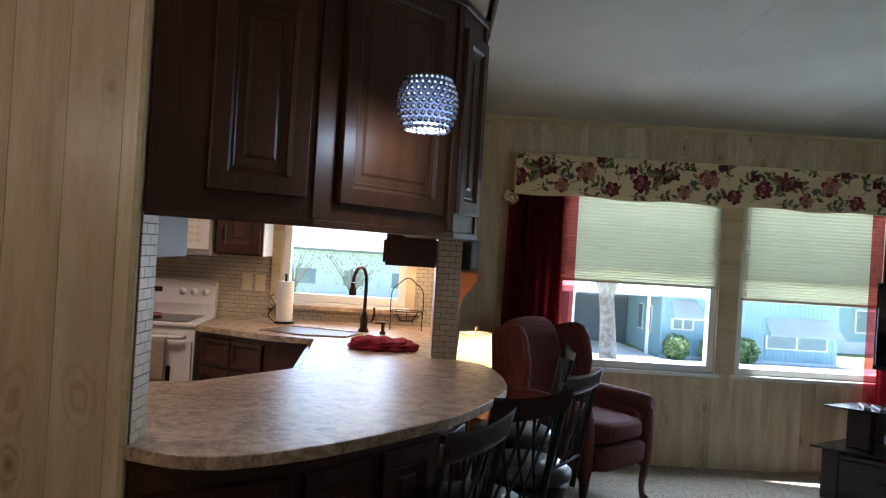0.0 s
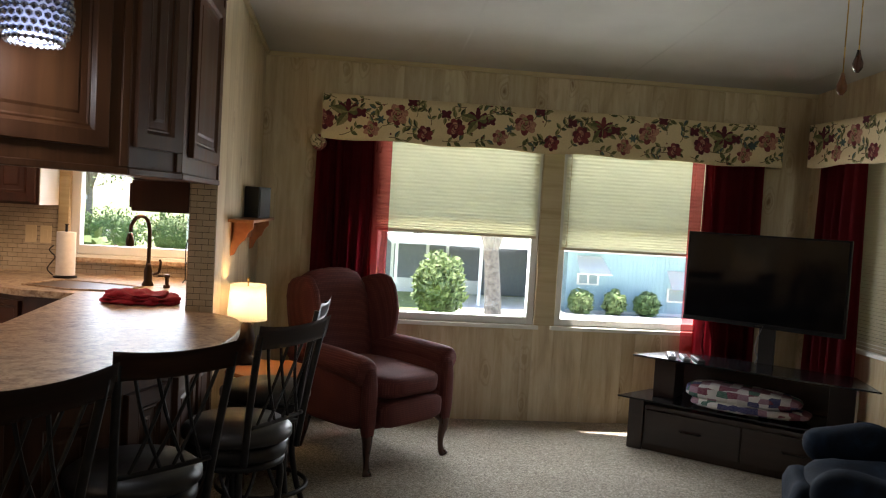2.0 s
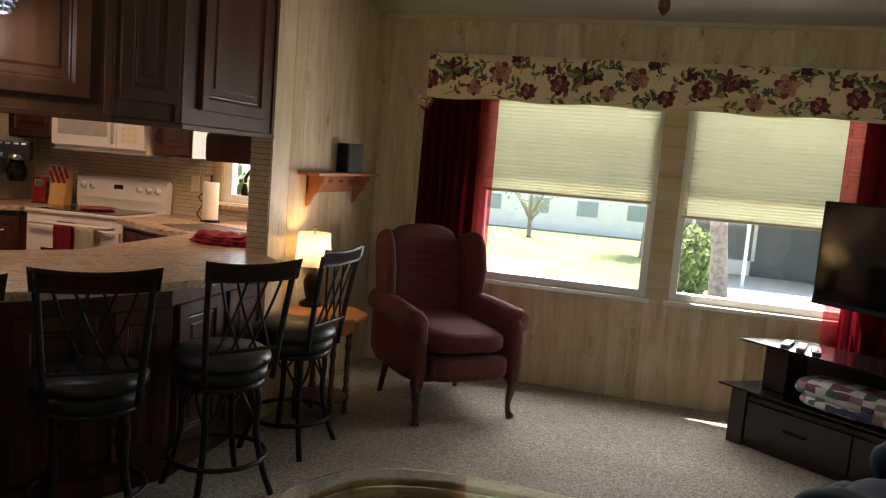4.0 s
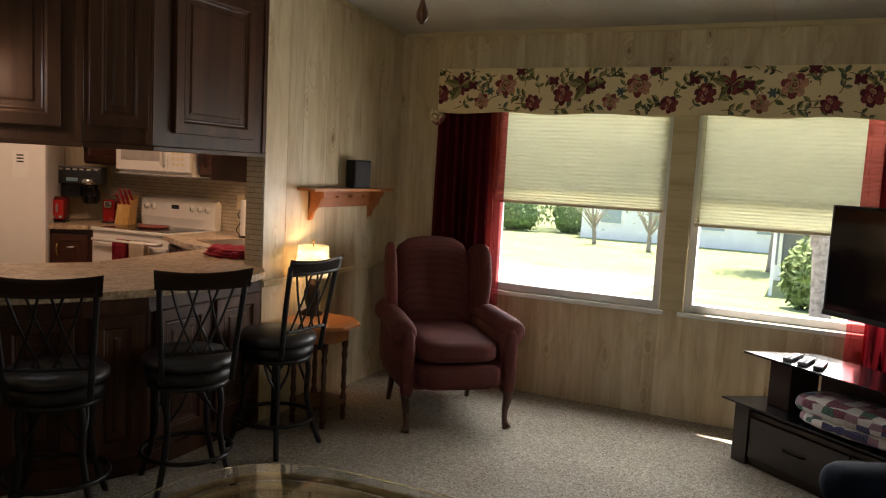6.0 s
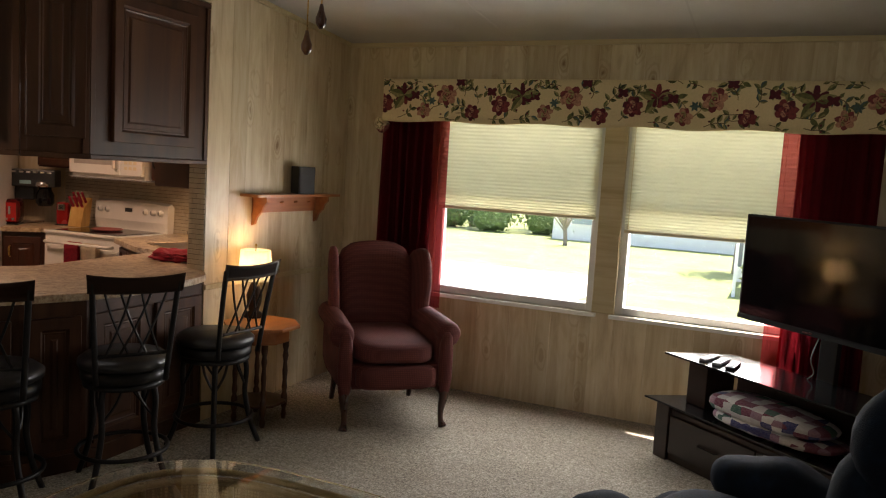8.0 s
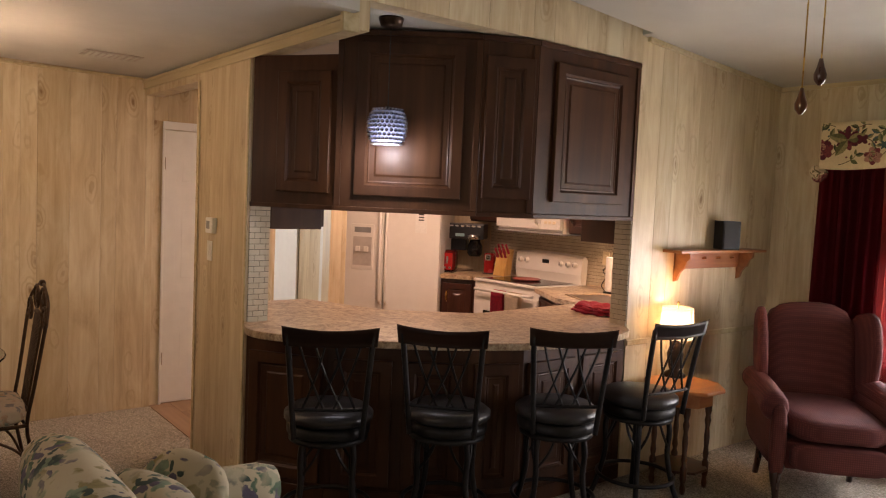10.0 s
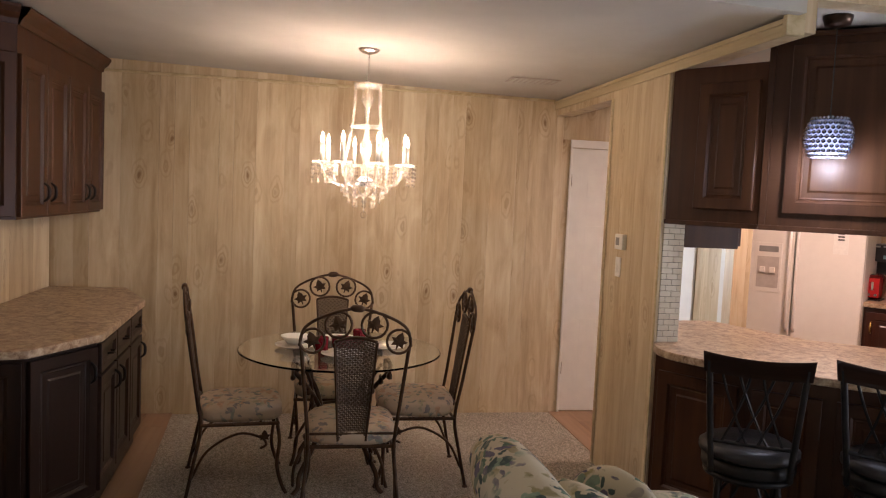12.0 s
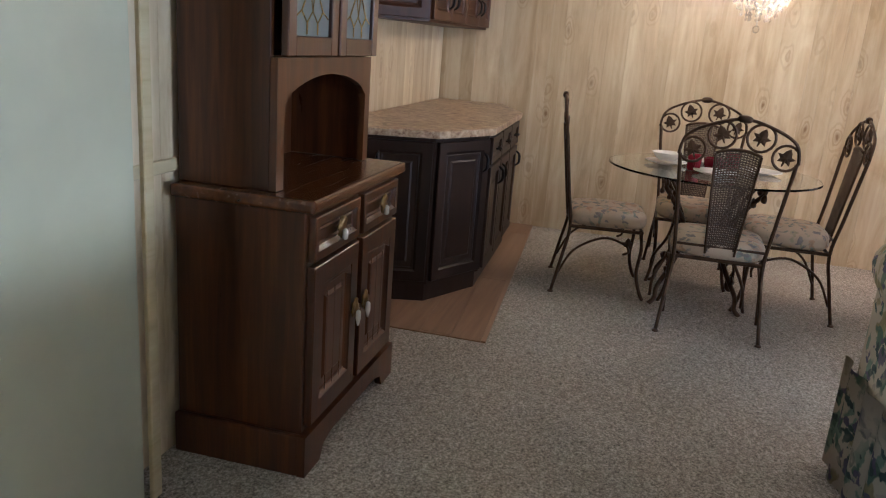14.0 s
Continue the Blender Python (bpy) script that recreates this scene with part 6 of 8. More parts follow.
part("mount_post", bbox(-0.02, 0.08, 0.43, 0.47, 0.35, 1.30, 0.006), BLACK, st)
part("back_panel", bbox(-0.50, 0.50, 0.40, 0.425, 0.345, 0.60, 0.004, 1), BLACKWOOD, st)
tv = thing("television", pose(3.69, 4.695, 0, 0, 0, -43.8), "black flat screen television with glossy screen switched off", "television")
TW = 0.99
part("bezel", bbox(-TW / 2, TW / 2, 0.0, 0.045, 0.855, 1.448, 0.006, 2), TVBLACK, tv)
part("screen", bbox(-TW / 2 + 0.014, TW / 2 - 0.014, -0.003, -0.0005, 0.885, 1.437, 0.0008, 1), SCREEN, tv, "glossy black screen")
part("lower_bezel", bbox(-TW / 2, TW / 2, -0.008, -0.0005, 0.855, 0.883, 0.003, 1), TVBLACK, tv)
part("logo_plate", bbox(-0.03, 0.03, -0.0095, -0.0085, 0.863, 0.873, 0.0003, 1), CHROME, tv)
part("bracket", bbox(-0.20, 0.20, 0.046, 0.13, 1.0, 1.25, 0.004, 1), BLACK, tv)
cable = thing("cable", TVM, "pale cable hanging behind the television stand", "cable")
part("wire", tube(mesh(), curve_pts([(0.0, 0.39, 0.84), (-0.03, 0.385, 0.72), (-0.01, 0.39, 0.65), (-0.02, 0.36, 0.615)], 6), 0.003, 6), PLASTICG, cable)
fq = thing("folded_quilt", TVM @ pose(-0.02, 0.13, 0.343, 0, 0, 3), "folded patchwork quilt on the stand's glass shelf", "quilt")
for dx, dy, z, sx, sy, sz in ((0.03, 0.0, 0.036, 0.35, 0.155, 0.036), (-0.01, 0.0, 0.100, 0.34, 0.15, 0.055)):
    bm = blob(sx, sy, sz, 3.4, 0.0, 64, (0, 0, 0))
    for v in bm.verts:
        puff = 0.010 * noise.noise(v.co * 11 + Vector((z * 40, 0, 0))) + 0.004 * noise.noise(v.co * 30)
        v.co += v.co.normalized() * puff
        v.co.z *= 1 - 0.35 * max(0.0, v.co.x / sx)
        v.co += Vector((dx, dy, z))
    part("fold", bm, QUILT, fq, "", True)
for k in range(3):
    rc = thing("remote_control", TVM @ pose(-0.50 + 0.085 * k, 0.16, 0.6125, 0, 0, 20 + 5 * k), "grey remote control on the glass shelf", "remote", "remotes on the stand")
    part("case", bbox(-0.024, 0.024, -0.09, 0.09, 0.0, 0.018, 0.005, 2), PLASTICG if k < 2 else BLACK, rc)
    for j in range(5):
        part("button", bbox(-0.014, 0.014, -0.07 + 0.03 * j, -0.052 + 0.03 * j, 0.0182, 0.021, 0.001, 1), BLACK, rc)

# ---- recliner, end table, lamp ----
def recliner(m):
    """Faces +y."""
    r = thing("recliner", m, "navy blue plush overstuffed recliner", "recliner")
    part("base", bbox(-0.34, 0.34, -0.36, 0.36, 0.03, 0.28, 0.03, 3), PLUSH, r, "", True)
    bm = blob(0.29, 0.36, 0.10, 3.4, 0.04, 36, (0, 0.06, 0.35), 5.0)
    part("seat", bm, PLUSH, r, "", True)
    part("footrest", blob(0.29, 0.07, 0.17, 3.4, 0.04, 28, (0, 0.42, 0.22), 5), PLUSH, r, "", True)
    for z, sx, sy, sz in ((0.50, 0.34, 0.17, 0.20), (0.76, 0.37, 0.20, 0.22), (0.99, 0.36, 0.20, 0.18)):
        back = blob(sx, sy, sz, 2.8, 0.05, 36, (0, 0.0, z), 4.5)
        back.transform(Matrix.Translation((0, -0.27, 0)) @ pose(0, 0, 0, 16))
        part("back_pillow", back, PLUSH, r, "tufted pillow of the backrest", True)
    for s in (-1, 1):
        a = part("arm", blob(0.115, 0.37, 0.10, 2.8, 0.05, 36, (0.41 * s, 0.03, 0.455), 5), PLUSH, r, "", True)
        part("arm_side", blob(0.10, 0.35, 0.21, 4.5, 0.02, 28, (0.41 * s, 0.0, 0.235), 5), PLUSH, a, "", True)
    return r


recliner(aim(3.525, 3.06, -0.88, 0.47))

et = thing("end_table", pose(3.72, 1.66, 0), "small dark wood end table beside the recliner", "end table")
part("tabletop", bbox(-0.20, 0.20, -0.20, 0.20, 0.61, 0.64, 0.006), OAK, et)
for sx in (-1, 1):
    for sy in (-1, 1):
        part("leg", bbox(0.17 * sx - 0.02, 0.17 * sx + 0.02, 0.17 * sy - 0.02, 0.17 * sy + 0.02, 0, 0.609, 0.004, 1), OAK, et)
tl = thing("table_lamp", pose(3.675, 1.74, 0.641), "unlit table lamp with white drum shade", "table lamp")
part("base", lathe(mesh(), [(0.07, 0), (0.07, 0.015), (0.035, 0.03), (0.06, 0.09), (0.05, 0.15), (0.02, 0.21), (0.012, 0.26)], 24), PORCELAIN, tl, "", True)
bm = mesh()
sheet(bm, 40, 4, lambda u, v: Vector(((0.104 - 0.013 * v) * math.cos(2 * math.pi * u), (0.104 - 0.013 * v) * math.sin(2 * math.pi * u), 0.235 + 0.19 * v)), 0.002)
part("shade", bm, translucent_mat("white_linen_shade", (0.80, 0.75, 0.64), 0.35), tl, "white linen drum shade", True)
part("bulb", lathe(mesh(), [(0.012, 0.26), (0.028, 0.31), (0.028, 0.35), (0.0, 0.38)], 14), PORCELAIN, tl, "", True)
part("harp", tube(mesh(), [(0.090, 0, 0.415), (0, 0, 0.412), (-0.090, 0, 0.415)], 0.0025, 5), BRASS, tl)
bm = blob(0.14, 0.06, 0.12, 2.4, 0.02, 28, (0, 0, 0), 6)
bm.transform(pose(3.60, 2.80, 0.54, 15, 0, 55))
tagged(part("throw_pillow", bm, CREAMCLOTH, None, smooth=True), "cream throw pillow on the navy recliner", "pillow")

# ---- coffee table ----
CT = (2.08, 2.10)


def oval(rx, ry, n=48, p=3.0):
    out = []
    for k in range(n):
        a = 2 * math.pi * k / n
        c, s = math.cos(a), math.sin(a)
        f = (abs(c) ** p + abs(s) ** p) ** (-1 / p)
        out.append((rx * c * f, ry * s * f))
    return out


ct = thing("coffee_table", pose(CT[0], CT[1], 0), "oval rattan coffee table under a clear glass top", "coffee table")
part("glass_top", bevel(prism(mesh(), oval(0.68, 0.56), 0.440, 0.452), 0.004, 2), GLASS, ct, "clear bevelled glass top")
for z, k in ((0.425, 0.90), (0.398, 0.88), (0.12, 0.80)):
    part("rattan_ring", tube(mesh(), [(x * k, y * k, z) for x, y in oval(0.68, 0.56)], 0.0135, 8, True), RATTAN, ct, "", True)
part("rattan_ring", tube(mesh(), [(x * 0.78, y * 0.76, 0.425) for x, y in oval(0.68, 0.56)], 0.012, 8, True), RATTAN, ct, "", True)
for sx in (-1, 1):
    part("cross_bar", tube(mesh(), [(0.56 * sx, -0.38, 0.40), (0.0, 0.0, 0.40), (-0.56 * sx, 0.38, 0.40)], 0.014, 8), RATTAN, ct, "", True)
for a in range(0, 360, 30):
    c, s = math.cos(radians(a)), math.sin(radians(a))
    f = (abs(c) ** 3 + abs(s) ** 3) ** (-1 / 3)
    x, y = 0.68 * c * f, 0.56 * s * f
    part("leg", tube(mesh(), curve_pts([(x * 0.88, y * 0.88, 0.41), (x * 0.83, y * 0.83, 0.25), (x * 0.80, y * 0.80, 0.12), (x * 0.84, y * 0.84, 0.0)], 4), 0.013, 8), RATTAN, ct, "", True)
part("woven_band", sheet(mesh(), 64, 3, lambda u, v: Vector((*[q * (0.86 + 0.01 * v) for q in oval(0.68, 0.56, 64)[int(round(u * 64)) % 64]], 0.30 + 0.09 * v)), 0.005), weave_mat("woven_rattan", (0.30, 0.21, 0.10), (0.48, 0.36, 0.19), 80, 0.5), ct, "woven rattan band")

# ---- floral sofa ----
sf = thing("sofa", pose(0.66, 0.66, 0), "floral print rolled arm sofa", "sofa")
L = 1.95
part("base", bbox(0.10, L - 0.10, 0.08, 0.82, 0.06, 0.30, 0.02, 2), SOFA, sf)
part("skirt", sheet(mesh(), 80, 2, lambda u, v: Vector((L * u, 0.03 + 0.012 * math.sin(u * 70), 0.01 + 0.40 * v)), 0.01), SOFA, sf, "gathered fabric skirt", True)
bm = mesh()
n = 16
tube(bm, [(0.02 + (L - 0.04) * k / n, 0.115 + 0.006 * noise.noise(Vector((k * 0.7, 0, 0))), 0.75 + 0.012 * noise.noise(Vector((k, 3, 0)))) for k in range(n + 1)], [0.08, 0.105] + [0.115] * (n - 3) + [0.105, 0.08], 18)
bmesh.ops.recalc_face_normals(bm, faces=bm.faces)
part("back_roll", bm, SOFA, sf, "rolled sofa back", True)
part("back", bbox(0.06, L - 0.06, 0.05, 0.20, 0.28, 0.72, 0.03, 3), SOFA, sf, "", True)
for k in range(2):
    part("seat_cushion", blob(0.41, 0.31, 0.085, 4.5, 0.015, 32, (0.56 + 0.83 * k, 0.55, 0.385)), SOFA, sf, "", True)
    bm = blob(0.40, 0.10, 0.22, 3.4, 0.03, 32, (0, 0, 0), 4)
    bm.transform(pose(0.56 + 0.83 * k, 0.29, 0.56, -12))
    part("back_cushion", bm, SOFA, sf, "", True)
for x in (0.07, L - 0.07):
    a = part("arm", tube(mesh(), curve_pts([(x, 0.12, 0.56), (x, 0.5, 0.55), (x, 0.86, 0.53)], 6), [0.09] * 12 + [0.075], 16), SOFA, sf, "", True)
    part("arm_side", bbox(x - 0.055, x + 0.055, 0.08, 0.86, 0.02, 0.50, 0.02, 2), SOFA, a, "", True)
bm = blob(0.20, 0.075, 0.20, 2.4, 0.02, 28, (0, 0, 0), 6)
bm.transform(pose(0.92, 1.10, 0.58, -24, 0, 25))
tagged(part("throw_pillow", bm, SOFA, None, smooth=True), "floral throw pillow on the sofa", "pillow")

# ---- ceiling fan ----
fan = thing("ceiling_fan", pose(2.39, 2.03, 0), "dark ceiling fan with pull chains", "ceiling fan")
part("canopy", lathe(mesh(), [(0.03, 2.66), (0.07, 2.70), (0.075, 2.752)], 24), BRONZE, fan, "", True)
part("downrod", lathe(mesh(), [(0.012, 2.56), (0.012, 2.66)], 10), BRONZE, fan)
part("motor", lathe(mesh(), [(0.05, 2.38), (0.11, 2.41), (0.125, 2.47), (0.11, 2.53), (0.04, 2.559)], 28), BRONZE, fan, "", True)
part("switch_housing", lathe(mesh(), [(0.02, 2.30), (0.06, 2.315), (0.06, 2.379)], 20), BRONZE, fan, "", True)
for k in range(5):
    mm = pose(0, 0, 2.46, 0, 0, 72 * k + 20)
    bm = bevel(prism(mesh(), [(0.20, -0.05), (0.30, -0.065), (0.62, -0.075), (0.66, -0.05), (0.66, 0.05), (0.62, 0.075), (0.30, 0.065), (0.20, 0.05)], -0.004, 0.004), 0.002, 1)
    bm.transform(mm @ pose(0, 0, 0, 12))
    b = part("blade", bm, WALNUT, fan)
    bm = box(mesh(), 0.10, 0.24, -0.02, 0.02, -0.008, -0.003, mm)
    part("blade_iron", bm, BRONZE, b)
for x, y, z, mat in ((-0.015, 0.0, 1.882, OAK), (0.025, 0.0, 1.945, WALNUT)):
    c = part("pull_chain", tube(mesh(), [(x, y, z + 0.03), (x, y, 2.31)], 0.0018, 5), BRASS, fan)
    part("pull_knob", lathe(mesh(), [(0.004, -0.03), (0.013, -0.018), (0.014, -0.005), (0.008, 0.012), (0.004, 0.03)], 14, (x, y, z)), mat, c, "turned wooden pull", True)

# ---- dining corner ----
TC = (-1.11, 0.33)
dt = thing("dining_table", pose(TC[0], TC[1], 0), "round glass dining table on a scrolled iron base", "dining table")
part("glass_top", lathe(mesh(), [(0.0, 0.738), (0.558, 0.738), (0.565, 0.742), (0.56, 0.750), (0.0, 0.751)], 64), GLASS, dt, "clear round glass top")
for a in (45, 135, 225, 315):
    c, s = math.cos(radians(a)), math.sin(radians(a))
    pts = curve_pts([(r * c, r * s, z) for r, z in ((0.34, 0.735), (0.36, 0.69), (0.28, 0.60), (0.17, 0.47), (0.14, 0.36), (0.20, 0.22), (0.29, 0.10), (0.30, 0.03), (0.34, 0.0))], 4)
    leg = part("leg", tube(mesh(), pts, 0.013, 8), RUSTIRON, dt, "", True)
    part("leg_bar", tube(mesh(), curve_pts([(r * c, r * s, z) for r, z in ((0.30, 0.70), (0.23, 0.60), (0.21, 0.45), (0.24, 0.30), (0.33, 0.16), (0.34, 0.05))], 4), 0.009, 6), RUSTIRON, leg, "", True)
    bm = mesh()
    for k, (r, z) in enumerate(((0.36, 0.66), (0.30, 0.62), (0.24, 0.55), (0.33, 0.70), (0.21, 0.40), (0.25, 0.18))):
        merge(bm, blob(0.035, 0.012, 0.028, 2, 0.02, 10, (r * c, r * s, z), 30, None))
    tagged(part("leaf_cluster", bm, RUSTIRON, leg, "cast iron leaves", True), kind="stuff")
part("ring", tube(mesh(), [(0.15 * math.cos(k * math.pi / 12), 0.15 * math.sin(k * math.pi / 12), 0.40) for k in range(24)], 0.009, 6, True), RUSTIRON, dt)


def leaf(bm, m, s):
    """A three lobed leaf with some thickness."""
    half = [(0.04, -0.60), (0.08, -0.28), (0.44, -0.40), (0.36, -0.10), (0.64, 0.14), (0.30, 0.20), (0.24, 0.42)]
    pts = half + [(0, 0.70)] + [(-x, z) for x, z in half[::-1]]
    a = [bm.verts.new(m @ Vector((x * s, -0.003, z * s))) for x, z in pts]
    b = [bm.verts.new(m @ Vector((x * s, 0.003, z * s))) for x, z in pts]
    ca, cb = bm.verts.new(m @ Vector((0, -0.008, 0))), bm.verts.new(m @ Vector((0, 0.008, 0)))
    n = len(pts)
    for i in range(n):
        j = (i + 1) % n
        bm.faces.new((a[i], a[j], ca))
        bm.faces.new((b[j], b[i], cb))
        bm.faces.new((a[j], a[i], b[i], b[j]))


def dining_chair(m):
    """Origin under the seat's middle; faces +y, back at -y."""
    c = thing("dining_chair", m, "wrought iron dining chair with wicker back and floral seat", "chair", "chairs round the dining table")
    bm = blob(0.225, 0.22, 0.055, 4.2, 0.012, 32, (0, 0.0, 0.435), 6)
    part("seat_cushion", bm, SEATPRINT, c, "faded floral seat cushion", True)
    part("seat_frame", tube(mesh(), [(0.215, -0.20, 0.385), (0.22, 0.19, 0.385), (-0.22, 0.19, 0.385), (-0.215, -0.20, 0.385)], 0.010, 8, True), RUSTIRON, c)

    def bk(x, z):
        f = (z - 0.38) / 0.70
        return Vector((x, -0.205 - 0.10 * f, z))
    for s in (-1, 1):
        pts = curve_pts([(0.245 * s, -0.275, 0.0), (0.225 * s, -0.235, 0.20), (0.21 * s, -0.205, 0.38)] + [tuple(bk(0.205 * s + 0.02 * s * k, 0.38 + 0.20 * k)) for k in (1, 2, 2.6)], 4)
        leg = part("back_leg", tube(mesh(), pts, 0.0095, 8), RUSTIRON, c, "", True)
        part("foot", lathe(mesh(), [(0.016, 0), (0.016, 0.006), (0.010, 0.012)], 10, (0.245 * s, -0.275, 0)), RUSTIRON, leg)
        pts = curve_pts([(0.215 * s, 0.185, 0.38), (0.205 * s, 0.20, 0.28), (0.20 * s, 0.19, 0.15), (0.215 * s, 0.215, 0.05), (0.23 * s, 0.24, 0.0)], 4)
        part("front_leg", tube(mesh(), pts, 0.010, 8), RUSTIRON, c, "", True)
        part("side_arch", tube(mesh(), curve_pts([(0.22 * s, -0.25, 0.10), (0.22 * s, -0.17, 0.25), (0.22 * s, -0.02, 0.335), (0.215 * s, 0.10, 0.31), (0.215 * s, 0.13, 0.27), (0.215 * s, 0.10, 0.25)], 5), 0.007, 6), RUSTIRON, c, "", True)
        bm = mesh()
        leaf(bm, pose(0.218 * s, 0.12, 0.315, 0, 0, 90), 0.05)
        part("iron_leaf", bm, RUSTIRON, c)
    # wicker panel: upright canes with strands woven over and under them
    def wk(u, v, out=0.0):
        w = 0.068 + 0.034 * v
        z = 0.42 + 0.50 * v + 0.022 * (1 - (2 * u - 1) ** 2) * v
        p = bk((2 * u - 1) * w, z)
        return p + Vector((0, 0.010 * (1 - (2 * u - 1) ** 2) - 0.008 + out, 0))
    canes, rows_ = 15, 44
    bm = mesh()

    def ribbon(line, half, along):
        for (p, q) in zip(line, line[1:]):
            off = Vector((half, 0, 0)) if along == "z" else Vector((0, 0, half))
            th = Vector((0, 0.0012, 0))
            a, b, c_, d = p - off, p + off, q + off, q - off
            top = [bm.verts.new(k + th) for k in (a, b, c_, d)]
            low = [bm.verts.new(k - th) for k in (a, b, c_, d)]
            bm.faces.new(top)
            bm.faces.new(low[::-1])
            for k in range(4):
                bm.faces.new((top[k], low[k], low[(k + 1) % 4], top[(k + 1) % 4]))
    for k in range(canes):
        ribbon([wk((k + 0.5) / canes, t / 10) for t in range(11)], 0.0028, "z")
    for r in range(rows_):
        ribbon([wk(k / canes, (r + 0.5) / rows_, 0.003 if (k + r) % 2 else -0.003) for k in range(canes + 1)], 0.0040, "x")
    bmesh.ops.recalc_face_normals(bm, faces=bm.faces)
    tagged(part("wicker_panel", bm, WICKER, c, "dark woven wicker back panel"), kind="stuff")
    part("panel_head", tube(mesh(), [tuple(wk(k / 8, 1.0)) for k in range(9)], 0.008, 6), RUSTIRON, c, "", True)
    for s in (-1, 1):
        part("panel_bar", tube(mesh(), [tuple(wk(0.5 + 0.5 * s, k / 6) + Vector((0, -0.004, 0))) for k in range(7)], 0.006, 6), RUSTIRON, c)
    # crest of scrolls, each holding a leaf
    for x, z, r in ((-0.205, 0.925, 0.058), (-0.085, 1.005, 0.062), (0.085, 1.005, 0.062), (0.205, 0.925, 0.058)):
        ctr = bk(x, z)
        sc = part("scroll", tube(mesh(), [tuple(ctr + Vector((r * math.cos(k * math.pi / 9), 0, r * math.sin(k * math.pi / 9)))) for k in range(18)], 0.007, 6, True), RUSTIRON, c)
        bm = mesh()
        leaf(bm, Matrix.Translation(ctr) @ pose(0, 0, 0, 0, 20 * (1 if x > 0 else -1)), 0.068)
        part("iron_leaf", bm, RUSTIRON, sc)
    part("crest_bar", tube(mesh(), curve_pts([tuple(bk(x, z)) for x, z in ((-0.265, 0.90), (-0.24, 0.99), (-0.14, 1.05), (0, 1.085), (0.14, 1.05), (0.24, 0.99), (0.265, 0.90))], 5), 0.008, 6), RUSTIRON, c, "", True)
    bm = mesh()
    merge(bm, blob(0.035, 0.016, 0.018, 2.5, 0.004, 12, tuple(bk(0, 1.085)), 20))
    part("crest_boss", bm, RUSTIRON, c, "", True)
    part("seat_back_rail", tube(mesh(), [tuple(bk(0.205 * k / 4, 0.455)) for k in range(-4, 5)], 0.007, 6), RUSTIRON, c)
    return c


chair = dining_chair(aim(-0.71, 0.37, -1, 0))
copy_thing(chair, aim(-1.10, -0.21, -0.12, 1))
copy_thing(chair, aim(-1.18, 0.77, 0.0, -1))
copy_thing(chair, aim(-1.55, 0.30, 1, 0))
for k, (x, y, r) in enumerate(((-0.90, 0.33, 0.115), (-1.12, 0.08, 0.115), (-1.32, 0.33, 0.115), (-1.12, 0.58, 0.115))):
    pl = thing("plate", pose(x, y, 0.752), "white porcelain dinner plate on the glass table", "plate", "plates on the table")
    part("dish", lathe(mesh(), [(0.06, 0), (0.065, 0.002), (r, 0.016), (r, 0.019), (0.062, 0.007), (0.0, 0.006)], 32), PORCELAIN, pl, "", True)
bw = thing("bowl", pose(-1.12, 0.08, 0.772), "white porcelain bowl stacked on a plate", "bowl")
part("bowl", lathe(mesh(), [(0.04, 0), (0.05, 0.003), (0.085, 0.045), (0.082, 0.046), (0.045, 0.010), (0.0, 0.008)], 28), PORCELAIN, bw, "", True)
bw = thing("candle_bowl", pose(-1.10, 0.34, 0.752), "dark red glass centrepiece bowl with a yellow candle", "centrepiece")
part("bowl", lathe(mesh(), [(0.04, 0), (0.06, 0.01), (0.065, 0.06), (0.06, 0.062), (0.05, 0.015), (0, 0.012)], 24), plain("ruby_glass", (0.16, 0.008, 0.02), 0.12), bw, "", True)
part("candle", lathe(mesh(), [(0.035, 0.016), (0.035, 0.05), (0.0, 0.052)], 18), plain("yellow_wax", (0.55, 0.40, 0.12), 0.5), bw, "", True)
for k, (x, y, col) in enumerate(((-1.22, 0.44, (0.20, 0.01, 0.02)), (-0.98, 0.22, (0.20, 0.01, 0.02)))):
    g = thing("mug", pose(x, y, 0.752), "dark red glazed mug on the glass table", "mug", "mugs on the table")
    part("cup", lathe(mesh(), [(0.03, 0), (0.036, 0.004), (0.038, 0.085), (0.035, 0.086), (0.032, 0.008), (0.0, 0.006)], 20), plain("red_glaze", col, 0.2), g, "", True)
    part("handle", tube(mesh(), curve_pts([(0.037, 0, 0.07), (0.062, 0, 0.06), (0.060, 0, 0.03), (0.037, 0, 0.02)], 4), 0.005, 6), plain("red_glaze_handle", col, 0.2), g, "", True)

# ---- chandelier ----
CH = (-1.13, 0.43)
ch = thing("chandelier", pose(CH[0], CH[1], 0), "crystal chandelier with lit candle bulbs", "chandelier")
part("canopy", lathe(mesh(), [(0.01, 2.395), (0.045, 2.405), (0.062, 2.422), (0.062, 2.428)], 24), CHROME, ch, "chrome ceiling canopy", True)
bm = mesh()
for k in range(9):
    zc = 2.385 - k * 0.017
    mm = pose(0, 0, zc, 90, 0, 90 * (k % 2))
    tube(bm, [tuple(mm @ Vector((0.006 * math.cos(a * math.pi / 5), 0.011 * math.sin(a * math.pi / 5), 0))) for a in range(10)], 0.0018, 5, True)
part("chain", bm, CHROME, ch)
